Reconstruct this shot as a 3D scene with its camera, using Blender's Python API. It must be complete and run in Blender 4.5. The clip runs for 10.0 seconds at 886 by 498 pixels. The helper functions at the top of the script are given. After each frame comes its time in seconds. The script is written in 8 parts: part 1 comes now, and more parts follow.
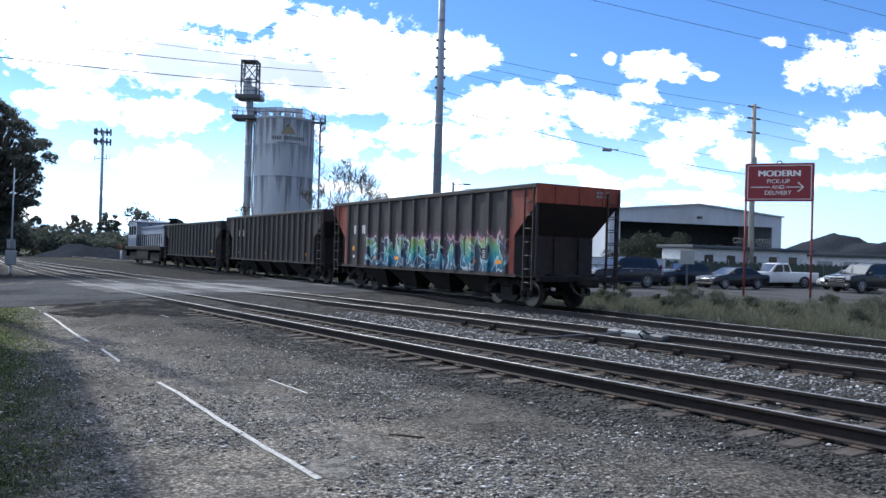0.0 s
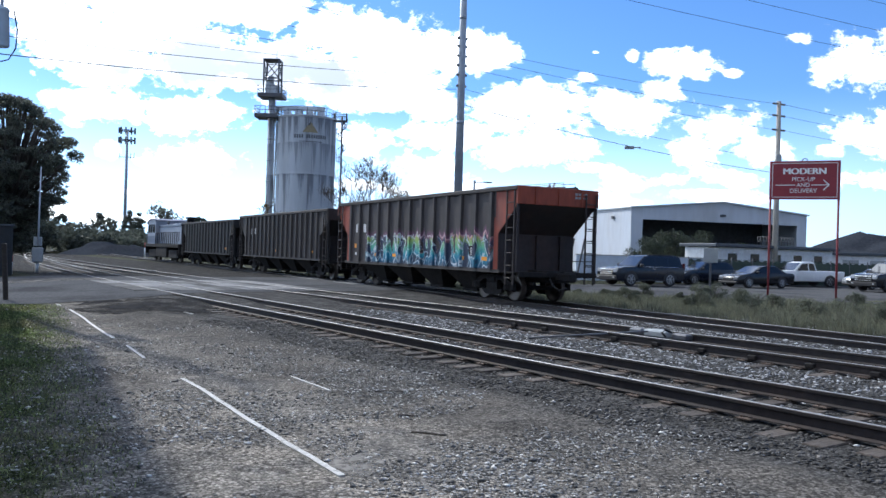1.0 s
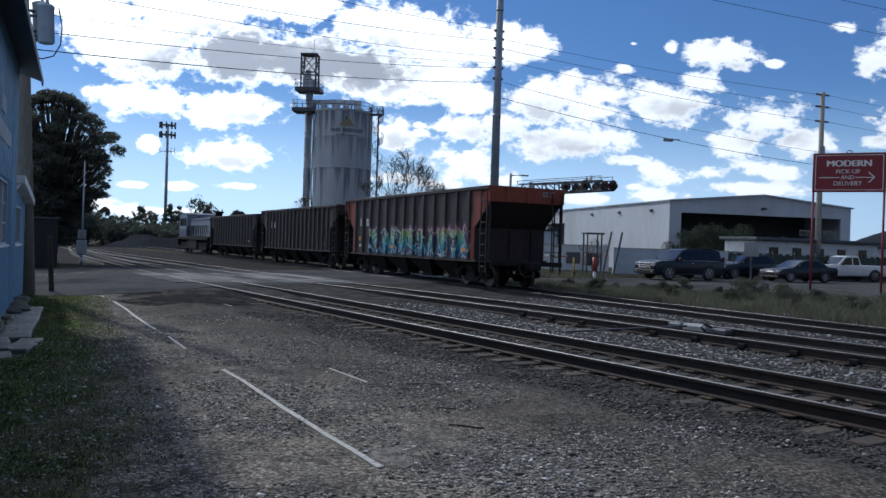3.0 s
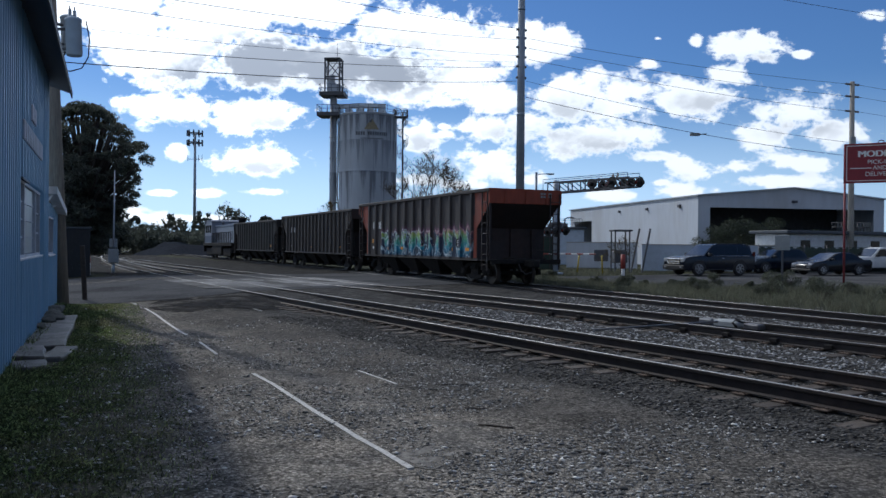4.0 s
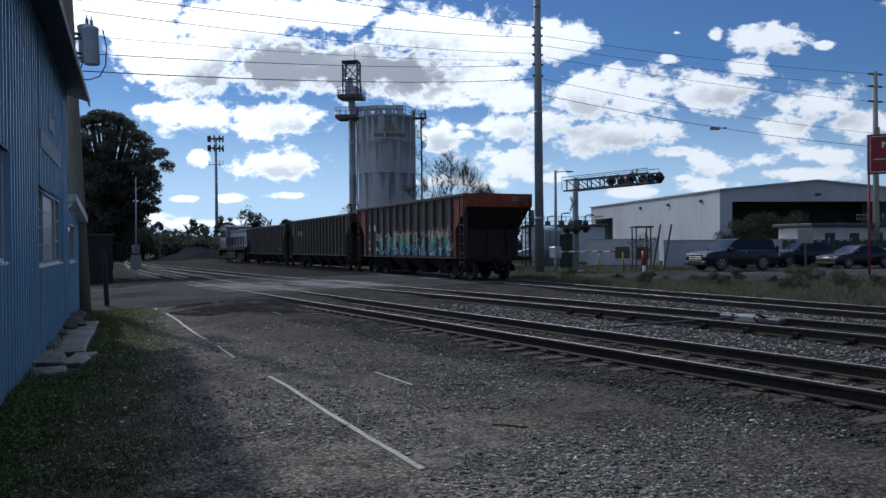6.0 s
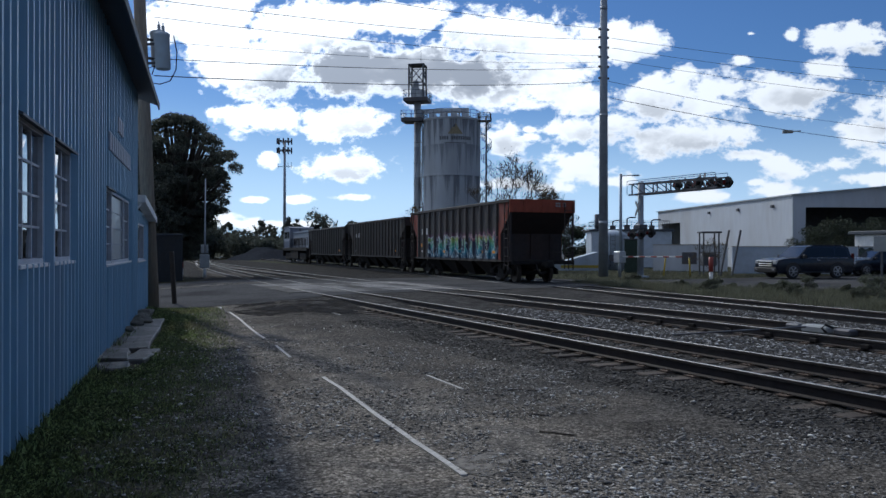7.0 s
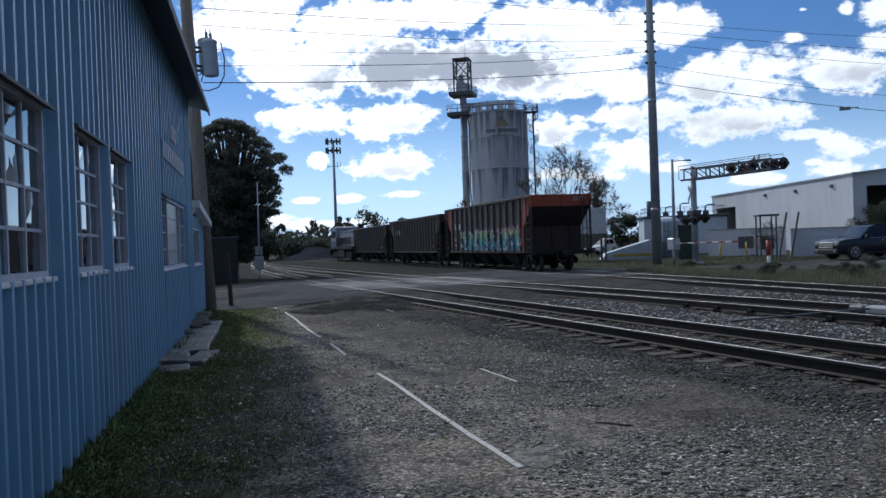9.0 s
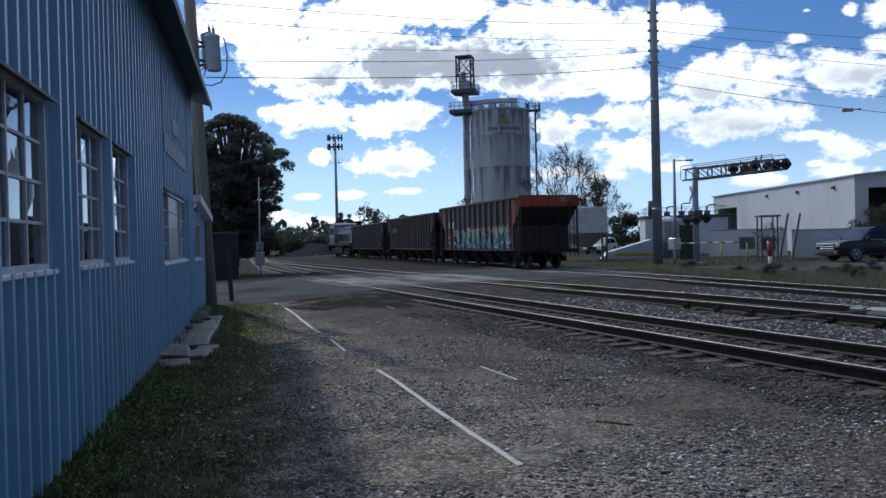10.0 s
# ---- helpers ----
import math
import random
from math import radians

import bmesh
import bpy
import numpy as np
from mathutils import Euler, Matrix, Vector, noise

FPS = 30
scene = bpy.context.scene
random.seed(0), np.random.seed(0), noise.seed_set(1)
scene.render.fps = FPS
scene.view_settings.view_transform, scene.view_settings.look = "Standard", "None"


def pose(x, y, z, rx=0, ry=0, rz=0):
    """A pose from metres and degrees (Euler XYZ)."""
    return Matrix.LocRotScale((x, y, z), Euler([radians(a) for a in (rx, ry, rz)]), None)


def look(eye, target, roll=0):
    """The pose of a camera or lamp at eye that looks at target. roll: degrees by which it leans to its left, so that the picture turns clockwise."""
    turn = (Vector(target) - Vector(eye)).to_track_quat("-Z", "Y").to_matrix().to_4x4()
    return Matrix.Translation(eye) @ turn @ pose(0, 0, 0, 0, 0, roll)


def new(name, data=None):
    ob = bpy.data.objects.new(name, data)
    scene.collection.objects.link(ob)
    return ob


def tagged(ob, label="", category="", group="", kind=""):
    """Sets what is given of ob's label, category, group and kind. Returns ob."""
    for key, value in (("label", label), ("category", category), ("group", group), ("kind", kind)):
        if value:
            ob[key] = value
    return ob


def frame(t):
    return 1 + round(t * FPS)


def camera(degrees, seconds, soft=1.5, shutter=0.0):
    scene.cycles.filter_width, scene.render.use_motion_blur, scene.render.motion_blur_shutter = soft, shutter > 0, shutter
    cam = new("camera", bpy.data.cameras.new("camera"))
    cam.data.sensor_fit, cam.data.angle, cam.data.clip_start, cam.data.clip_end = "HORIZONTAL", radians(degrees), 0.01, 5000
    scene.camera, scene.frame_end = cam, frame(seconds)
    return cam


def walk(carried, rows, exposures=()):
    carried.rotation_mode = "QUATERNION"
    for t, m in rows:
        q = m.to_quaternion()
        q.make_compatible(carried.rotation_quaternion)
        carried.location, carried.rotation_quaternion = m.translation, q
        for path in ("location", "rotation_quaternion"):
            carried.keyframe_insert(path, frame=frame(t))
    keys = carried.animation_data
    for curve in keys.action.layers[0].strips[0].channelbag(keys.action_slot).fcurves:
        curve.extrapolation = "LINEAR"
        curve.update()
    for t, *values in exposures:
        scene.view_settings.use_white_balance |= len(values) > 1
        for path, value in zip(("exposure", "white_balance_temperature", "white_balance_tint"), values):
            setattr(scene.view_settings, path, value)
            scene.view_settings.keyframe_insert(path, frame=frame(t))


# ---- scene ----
cam = camera(56.8, 10.0)
PATH = [
    (0, (-0.048, 0.126, 1.706), (-0.002, 2.126, 1.721), 1.6),
    (0.5, (-0.061, 0.13, 1.705), (-0.03, 2.13, 1.723), 1.8),
    (1, (-0.064, 0.134, 1.701), (-0.069, 2.134, 1.71), 1.7),
    (1.5, (-0.072, 0.147, 1.698), (-0.103, 2.147, 1.699), 1.7),
    (2, (-0.078, 0.149, 1.698), (-0.125, 2.148, 1.696), 1.8),
    (2.5, (-0.084, 0.135, 1.701), (-0.156, 2.133, 1.692), 2.0),
    (4, (-0.069, 0.131, 1.695), (-0.227, 2.124, 1.686), 0.5),
    (4.5, (-0.061, 0.137, 1.699), (-0.27, 2.126, 1.696), 0.2),
    (5, (-0.063, 0.145, 1.706), (-0.264, 2.135, 1.686), 0.2),
    (6.3, (0.095, 0.218, 1.684), (-0.131, 2.205, 1.68), -1.1),
    (6.5, (0.14, 0.24, 1.69), (-0.125, 2.223, 1.687), -0.8),
    (7, (0.176, 0.225, 1.7), (-0.19, 2.191, 1.699), 0.1),
    (7.5, (0.186, 0.205, 1.7), (-0.235, 2.16, 1.698), -0.2),
    (8, (0.179, 0.216, 1.701), (-0.274, 2.164, 1.697), -1.1),
    (8.5, (0.198, 0.228, 1.702), (-0.282, 2.169, 1.697), -1.9),
    (9, (0.198, 0.227, 1.699), (-0.29, 2.166, 1.686), -2.0),
    (9.5, (0.198, 0.242, 1.692), (-0.29, 2.182, 1.669), -1.6),
    (10, (0.188, 0.237, 1.694), (-0.302, 2.176, 1.675), -1.4),
]
STOPS = ((0, -0.05), (0.6, -0.05), (1.0, 0.0), (1.5, 0.12), (1.8, 0.2), (2.0, 0.15), (2.1, -0.1), (2.25, -0.5), (2.5, -1.0), (3.0, -1.06), (4.0, -1.08), (5.2, -1.4), (6.5, -1.28), (7.2, -1.2), (8.0, -1.1), (10.0, -1.05))
EXPOSURES = [(t, s, 5750, 8) for t, s in STOPS]
walk(cam, [(t, look(e, g, r)) for t, e, g, r in PATH], EXPOSURES)

# ---- world, sun, exposure ----
SUN_AZ, SUN_EL = 42.0, 38.0          # degrees left of +y, and above the horizon
world = bpy.data.worlds.new("sky_world")
scene.world = world
world.use_nodes = True
# cumulus clouds, as middle and half-size on the plane y = 1 ahead, and their grey undersides
CLOUDS = ((-0.481, 0.258, 0.06, 0.056), (-0.417, 0.238, 0.085, 0.048), (-0.512, 0.305, 0.089, 0.045), (-0.369, 0.281, 0.091, 0.044), (-0.294, 0.228, 0.095, 0.046),
          (-0.214, 0.219, 0.085, 0.042), (-0.143, 0.21, 0.068, 0.038), (-0.248, 0.289, 0.079, 0.025), (-0.121, 0.263, 0.081, 0.034), (-0.054, 0.244, 0.059, 0.04),
          (0.005, 0.245, 0.07, 0.03), (-0.061, 0.204, 0.059, 0.03), (-0.016, 0.18, 0.039, 0.023), (0.044, 0.245, 0.044, 0.023), (-0.419, 0.166, 0.074, 0.022),
          (-0.318, 0.162, 0.082, 0.024), (-0.349, 0.149, 0.046, 0.016), (-0.312, 0.103, 0.068, 0.022), (-0.358, 0.099, 0.031, 0.011), (-0.416, 0.114, 0.02, 0.011),
          (-0.297, 0.065, 0.031, 0.006), (-0.375, 0.062, 0.021, 0.007), (-0.434, 0.063, 0.022, 0.005), (-0.483, 0.179, 0.032, 0.009))
RIGHT_CLOUDS = ((-0.107, 0.133, 0.031, 0.023), (-0.079, 0.145, 0.012, 0.005), (-0.106, 0.187, 0.061, 0.018), (-0.026, 0.141, 0.042, 0.021), (0.022, 0.148, 0.038, 0.025),
                (0.065, 0.194, 0.028, 0.021), (0.058, 0.172, 0.047, 0.026), (0.099, 0.205, 0.017, 0.016), (0.11, 0.129, 0.054, 0.022), (0.158, 0.133, 0.03, 0.019),
                (0.066, 0.125, 0.043, 0.02), (-0.018, 0.092, 0.052, 0.015), (-0.058, 0.074, 0.04, 0.009), (0.021, 0.081, 0.038, 0.009), (0.277, 0.237, 0.044, 0.019),
                (0.221, 0.246, 0.01, 0.008), (0.301, 0.227, 0.024, 0.01), (0.468, 0.237, 0.028, 0.027), (0.43, 0.272, 0.015, 0.008), (0.503, 0.245, 0.064, 0.034),
                (0.545, 0.268, 0.035, 0.028), (0.425, 0.273, 0.017, 0.009), (0.345, 0.228, 0.011, 0.006), (0.177, 0.25, 0.006, 0.003))
LOW_BANK = ((-0.44, 0.03, 0.059, 0.009), (-0.485, 0.036, 0.036, 0.013), (-0.375, 0.031, 0.046, 0.006), (0.17, 0.109, 0.042, 0.008),
            (0.121, 0.062, 0.036, 0.008), (0.204, 0.067, 0.04, 0.011), (0.216, 0.093, 0.032, 0.016), (0.181, 0.077, 0.015, 0.005))
LOW_CLOUDS = ((0.22, 0.177, 0.066, 0.026), (0.134, 0.167, 0.052, 0.042), (0.078, 0.183, 0.031, 0.028), (0.141, 0.133, 0.042, 0.019), (0.343, 0.16, 0.053, 0.029),
              (0.302, 0.134, 0.042, 0.019), (0.379, 0.137, 0.049, 0.021), (0.265, 0.206, 0.031, 0.017), (0.208, 0.1, 0.028, 0.012), (0.275, 0.097, 0.028, 0.01),
              (0.338, 0.101, 0.042, 0.013), (0.505, 0.158, 0.053, 0.027), (0.547, 0.173, 0.035, 0.022), (0.47, 0.139, 0.028, 0.011), (0.521, 0.106, 0.064, 0.013),
              (0.45, 0.097, 0.042, 0.01), (0.331, 0.079, 0.077, 0.01), (-0.08, 0.136, 0.019, 0.007), (-0.024, 0.103, 0.048, 0.018), (-0.039, 0.144, 0.041, 0.01),
              (0.167, 0.22, 0.015, 0.007), (0.041, 0.237, 0.028, 0.018), (-0.106, 0.08, 0.041, 0.008), (-0.311, 0.096, 0.024, 0.005))
GREYS = ((-0.317, 0.216, 0.089, 0.029), (-0.221, 0.212, 0.092, 0.029), (-0.143, 0.21, 0.055, 0.024), (-0.386, 0.206, 0.054, 0.016), (-0.281, 0.145, 0.044, 0.013),
         (-0.313, 0.093, 0.045, 0.009), (0.022, 0.134, 0.044, 0.012), (0.11, 0.118, 0.048, 0.012), (0.067, 0.165, 0.031, 0.012), (-0.107, 0.125, 0.02, 0.01),
         (0.347, 0.141, 0.039, 0.011), (0.142, 0.119, 0.028, 0.007), (0.505, 0.144, 0.046, 0.01), (0.518, 0.228, 0.042, 0.011), (0.299, 0.225, 0.02, 0.006),
         (0.245, 0.171, 0.035, 0.01), (-0.295, 0.239, 0.075, 0.025), (-0.165, 0.223, 0.062, 0.029))


def sky():
    nt = world.node_tree
    nt.nodes.clear()
    N, L = nt.nodes, nt.links
    out, bg, tex = N.new("ShaderNodeOutputWorld"), N.new("ShaderNodeBackground"), N.new("ShaderNodeTexSky")
    tex.sky_type, tex.sun_disc = "NISHITA", False
    tex.sun_elevation, tex.sun_rotation = radians(SUN_EL), radians(-SUN_AZ)
    tex.air_density, tex.dust_density, tex.ozone_density = 1.0, 0.3, 2.0

    def calc(op, a, b=0.0, c=0.0):
        k = N.new("ShaderNodeMath")
        k.operation = op
        for i, v in enumerate((a, b, c)):
            if isinstance(v, (int, float)):
                k.inputs[i].default_value = v
            else:
                L.new(v, k.inputs[i])
        return k.outputs[0]

    def vec(op, a, b):
        k = N.new("ShaderNodeVectorMath")
        k.operation = op
        for i, v in enumerate((a, b)):
            if isinstance(v, tuple):
                k.inputs[i].default_value = v
            else:
                L.new(v, k.inputs[i])
        return k.outputs["Value"] if op in ("DOT_PRODUCT", "LENGTH") else k.outputs["Vector"]

    def ramp(v, lo, hi, a=0.0, b=1.0, soft=True):
        r = N.new("ShaderNodeMapRange")
        r.interpolation_type = "SMOOTHSTEP" if soft else "LINEAR"
        for nm, val in (("From Min", lo), ("From Max", hi), ("To Min", a), ("To Max", b)):
            r.inputs[nm].default_value = val
        L.new(v, r.inputs["Value"])
        return r.outputs[0]

    def noise_tex(v, sc, det, rough):
        n = N.new("ShaderNodeTexNoise")
        n.inputs["Scale"].default_value, n.inputs["Detail"].default_value, n.inputs["Roughness"].default_value = sc, det, rough
        L.new(v, n.inputs["Vector"])
        return n.outputs["Fac"]

    def noise_vec(v, sc):
        n = N.new("ShaderNodeTexNoise")
        n.inputs["Scale"].default_value, n.inputs["Detail"].default_value = sc, 3.0
        L.new(v, n.inputs["Vector"])
        return n.outputs["Color"]

    def blend(f, a, b):
        x = N.new("ShaderNodeMix")
        x.data_type = "RGBA"
        L.new(f, x.inputs["Factor"])
        for nm, v in (("A", a), ("B", b)):
            if isinstance(v, tuple):
                x.inputs[nm].default_value = (*v, 1)
            else:
                L.new(v, x.inputs[nm])
        return x.outputs["Result"]
    tc = N.new("ShaderNodeTexCoord")
    way = tc.outputs["Generated"]
    sep = N.new("ShaderNodeSeparateXYZ")
    L.new(way, sep.inputs[0])
    depth = calc("MAXIMUM", sep.outputs["Y"], 0.15)
    flat = N.new("ShaderNodeCombineXYZ")
    L.new(calc("DIVIDE", sep.outputs["X"], depth), flat.inputs[0])
    L.new(calc("DIVIDE", sep.outputs["Z"], depth), flat.inputs[1])
    p = flat.outputs[0]
    def field(blobs, at):
        best = None
        for x, z, rx, rz in blobs:
            d = vec("LENGTH", vec("MULTIPLY", vec("SUBTRACT", at, (x, z, 0)), (1 / rx, 1 / rz, 0)), (0, 0, 0))
            d = calc("SUBTRACT", 1.0, d)
            best = d if best is None else calc("MAXIMUM", best, d)
        return calc("MAXIMUM", best, -1.5)

    def lumps(at):
        """Billows of several sizes, bent by a slow drift."""
        q = vec("MULTIPLY", at, (1.0, 1.4, 1.0))
        q = vec("ADD", q, vec("MULTIPLY", noise_vec(q, 9.0), (0.035, 0.035, 0.0)))
        big = calc("MULTIPLY_ADD", noise_tex(q, 15.0, 3.0, 0.5), 2.2, -1.1)
        small = calc("MULTIPLY_ADD", noise_tex(q, 44.0, 9.0, 0.68), 2.9, -1.45)
        return calc("ADD", big, small)
    ahead = ramp(sep.outputs["Y"], 0.15, 0.3)
    every = CLOUDS + RIGHT_CLOUDS + LOW_CLOUDS + LOW_BANK
    bumps = lumps(p)
    shape = field(every, p)
    solid_part = calc("MULTIPLY_ADD", field(CLOUDS[:14], p), 1.8, -0.15)
    cover = calc("ADD", calc("MAXIMUM", calc("MULTIPLY_ADD", shape, 1.25, -0.16), solid_part), bumps)
    # the same cloud a little nearer the sun: where it is thicker, this part lies in its shade
    p_up = vec("ADD", p, (-0.005, 0.014, 0.0))
    shade = calc("ADD", calc("SUBTRACT", field(every, p_up), shape), calc("MULTIPLY", calc("SUBTRACT", lumps(p_up), bumps), 0.5))
    # beyond the part that is ahead the same broken cumulus goes on
    wide = noise_tex(vec("MULTIPLY", way, (1.0, 1.0, 2.0)), 2.6, 8.0, 0.58)
    outside = calc("MAXIMUM", calc("MAXIMUM", ramp(sep.outputs["Z"], 0.30, 0.38), ramp(calc("ABSOLUTE", calc("DIVIDE", sep.outputs["X"], depth)), 0.57, 0.8)), calc("SUBTRACT", 1.0, ahead))
    cover_wide = calc("MULTIPLY_ADD", wide, 5.0, -2.5)
    inside = calc("SUBTRACT", 1.0, outside)
    cover = calc("ADD", calc("MULTIPLY", cover, inside), calc("MULTIPLY", cover_wide, outside))
    mask = ramp(cover, -0.20, 0.42)
    core = calc("ADD", field(GREYS[:4] + GREYS[16:], p), calc("MULTIPLY", bumps, 0.5))
    edge = calc("ADD", field(GREYS[4:16], p), calc("MULTIPLY", bumps, 0.8))
    grey = calc("MAXIMUM", ramp(core, -0.9, 0.6, 0.0, 0.98), ramp(edge, -0.9, 0.9, 0.0, 0.55))
    grey = calc("MULTIPLY", grey, ramp(cover, 0.0, 0.8))
    low = calc("MULTIPLY", calc("MULTIPLY", ramp(shade, -0.2, 1.1, 0.0, 0.46), ramp(cover, 0.0, 1.0)), inside)
    grey = calc("MAXIMUM", grey, low)
    grey = calc("MAXIMUM", grey, calc("MULTIPLY", ramp(sep.outputs["Z"], 0.35, 0.8, 0.0, 0.5), ramp(cover, 0.1, 0.9)))
    toward = vec("DOT_PRODUCT", way, SUN_WAY)
    power = calc("ADD", ramp(toward, -0.3, 0.55, 0.78, 2.2), ramp(toward, 0.55, 1.0, 0.0, 1.5))
    white = N.new("ShaderNodeVectorMath")
    white.operation = "SCALE"
    L.new(blend(grey, (1.0, 1.0, 1.0), (0.29, 0.308, 0.345)), white.inputs[0])
    L.new(power, white.inputs["Scale"])
    blue = vec("MULTIPLY", tex.outputs[0], (0.085, 0.115, 0.16))
    # pale haze low over the horizon
    haze = ramp(calc("ABSOLUTE", sep.outputs["Z"]), 0.20, 0.0, 0.0, 0.82)
    pale = N.new("ShaderNodeVectorMath")
    pale.operation = "SCALE"
    pale.inputs[0].default_value = (0.62, 0.80, 1.0)
    L.new(ramp(toward, -0.3, 0.75, 0.5, 2.5), pale.inputs["Scale"])
    blue = blend(haze, blue, pale.outputs[0])
    L.new(blend(mask, blue, white.outputs[0]), bg.inputs[0])
    bg.inputs["Strength"].default_value = 1.0
    L.new(bg.outputs[0], out.inputs[0])


_a, _e = radians(SUN_AZ), radians(SUN_EL)
SUN_WAY = (-math.sin(_a) * math.cos(_e), math.cos(_a) * math.cos(_e), math.sin(_e))
sky()
sun_data = bpy.data.lights.new("sun", "SUN")
sun_data.energy, sun_data.angle, sun_data.color = 4.4, radians(1.6), (1.0, 0.92, 0.80)
sun = new("sun", sun_data)
sun.matrix_world = look(tuple(90 * c for c in SUN_WAY), (0, 0, 0))

# ---- materials ----
def material(name, base, rough=0.8, metal=0.0, scale=4.0, vary=0.25, bump=0.15, stain=None, stain_amt=0.4, stain_scale=0.6,
             coords="Object", stretch=(1, 1, 1), bump_scale=None, spec=0.4, per=0.0):
    """A surface with fine grain, broad stains and relief. per: how far the colour changes from piece to piece."""
    m = bpy.data.materials.new(name)
    m.use_nodes = True
    nt = m.node_tree
    N = nt.nodes
    bsdf = N["Principled BSDF"]
    bsdf.inputs["Roughness"].default_value = rough
    bsdf.inputs["Metallic"].default_value = metal
    bsdf.inputs["Specular IOR Level"].default_value = spec
    tc = N.new("ShaderNodeTexCoord")
    mp = N.new("ShaderNodeMapping")
    mp.inputs["Scale"].default_value = stretch
    nt.links.new(tc.outputs[coords], mp.inputs[0])

    def noise_tex(sc, det=6.0, rgh=0.6):
        n = N.new("ShaderNodeTexNoise")
        n.inputs["Scale"].default_value, n.inputs["Detail"].default_value, n.inputs["Roughness"].default_value = sc, det, rgh
        nt.links.new(mp.outputs[0], n.inputs["Vector"])
        return n
    fine = noise_tex(scale)
    broad = noise_tex(stain_scale, 4.0)
    ramp = N.new("ShaderNodeMapRange")
    ramp.inputs["From Min"].default_value, ramp.inputs["From Max"].default_value = 0.3, 0.7
    ramp.inputs["To Min"].default_value, ramp.inputs["To Max"].default_value = 1 - vary, 1 + vary
    nt.links.new(fine.outputs["Fac"], ramp.inputs["Value"])
    mix = N.new("ShaderNodeMix")
    mix.data_type = "RGBA"
    mix.inputs["A"].default_value = (*base, 1)
    mix.inputs["B"].default_value = (*(stain or [c * 0.6 for c in base]), 1)
    r2 = N.new("ShaderNodeMapRange")
    r2.inputs["From Min"].default_value, r2.inputs["From Max"].default_value = 0.48, 0.68
    r2.inputs["To Max"].default_value = stain_amt
    nt.links.new(broad.outputs["Fac"], r2.inputs["Value"])
    nt.links.new(r2.outputs[0], mix.inputs["Factor"])
    mul = N.new("ShaderNodeVectorMath")
    mul.operation = "SCALE"
    nt.links.new(mix.outputs["Result"], mul.inputs[0])
    nt.links.new(ramp.outputs[0], mul.inputs["Scale"])
    col = mul.outputs[0]
    if per:
        info = N.new("ShaderNodeObjectInfo")
        geo = N.new("ShaderNodeNewGeometry")
        add = N.new("ShaderNodeMath")
        add.operation = "ADD"
        nt.links.new(info.outputs["Random"], add.inputs[0])
        nt.links.new(geo.outputs["Random Per Island"], add.inputs[1])
        fr = N.new("ShaderNodeMath")
        fr.operation = "FRACT"
        nt.links.new(add.outputs[0], fr.inputs[0])
        pr = N.new("ShaderNodeMapRange")
        pr.inputs["To Min"].default_value, pr.inputs["To Max"].default_value = 1 - per, 1 + per
        nt.links.new(fr.outputs[0], pr.inputs["Value"])
        if per > 0.7:                                   # mostly dark pieces, a few pale ones
            pw = N.new("ShaderNodeMath")
            pw.operation = "POWER"
            pw.inputs[1].default_value = 3.0
            nt.links.new(fr.outputs[0], pw.inputs[0])
            nt.links.new(pw.outputs[0], pr.inputs["Value"])
            pr.inputs["To Min"].default_value, pr.inputs["To Max"].default_value = 0.32, 3.0
        mul2 = N.new("ShaderNodeVectorMath")
        mul2.operation = "SCALE"
        nt.links.new(col, mul2.inputs[0])
        nt.links.new(pr.outputs[0], mul2.inputs["Scale"])
        col = mul2.outputs[0]
    nt.links.new(col, bsdf.inputs["Base Color"])
    rr = N.new("ShaderNodeMapRange")
    rr.inputs["To Min"].default_value, rr.inputs["To Max"].default_value = max(0.02, rough - 0.12), min(1, rough + 0.12)
    nt.links.new(fine.outputs["Fac"], rr.inputs["Value"])
    nt.links.new(rr.outputs[0], bsdf.inputs["Roughness"])
    if bump:
        b = N.new("ShaderNodeBump")
        b.inputs["Strength"].default_value, b.inputs["Distance"].default_value = bump, 0.02
        bt = noise_tex(bump_scale or scale * 2.5, 5.0) if bump_scale != 0 else fine
        nt.links.new(bt.outputs["Fac"], b.inputs["Height"])
        nt.links.new(b.outputs[0], bsdf.inputs["Normal"])
    return m


def glass_material(name, tint=(0.02, 0.025, 0.03), rough=0.04, spec=1.0, coat=1.0):
    """Dark glazing seen from outside: mirror-like over a dim interior."""
    m = bpy.data.materials.new(name)
    m.use_nodes = True
    b = m.node_tree.nodes["Principled BSDF"]
    b.inputs["Base Color"].default_value = (*tint, 1)
    b.inputs["Roughness"].default_value = rough
    b.inputs["Specular IOR Level"].default_value = spec
    b.inputs["Coat Weight"].default_value = coat
    b.inputs["Coat Roughness"].default_value = 0.02
    return m


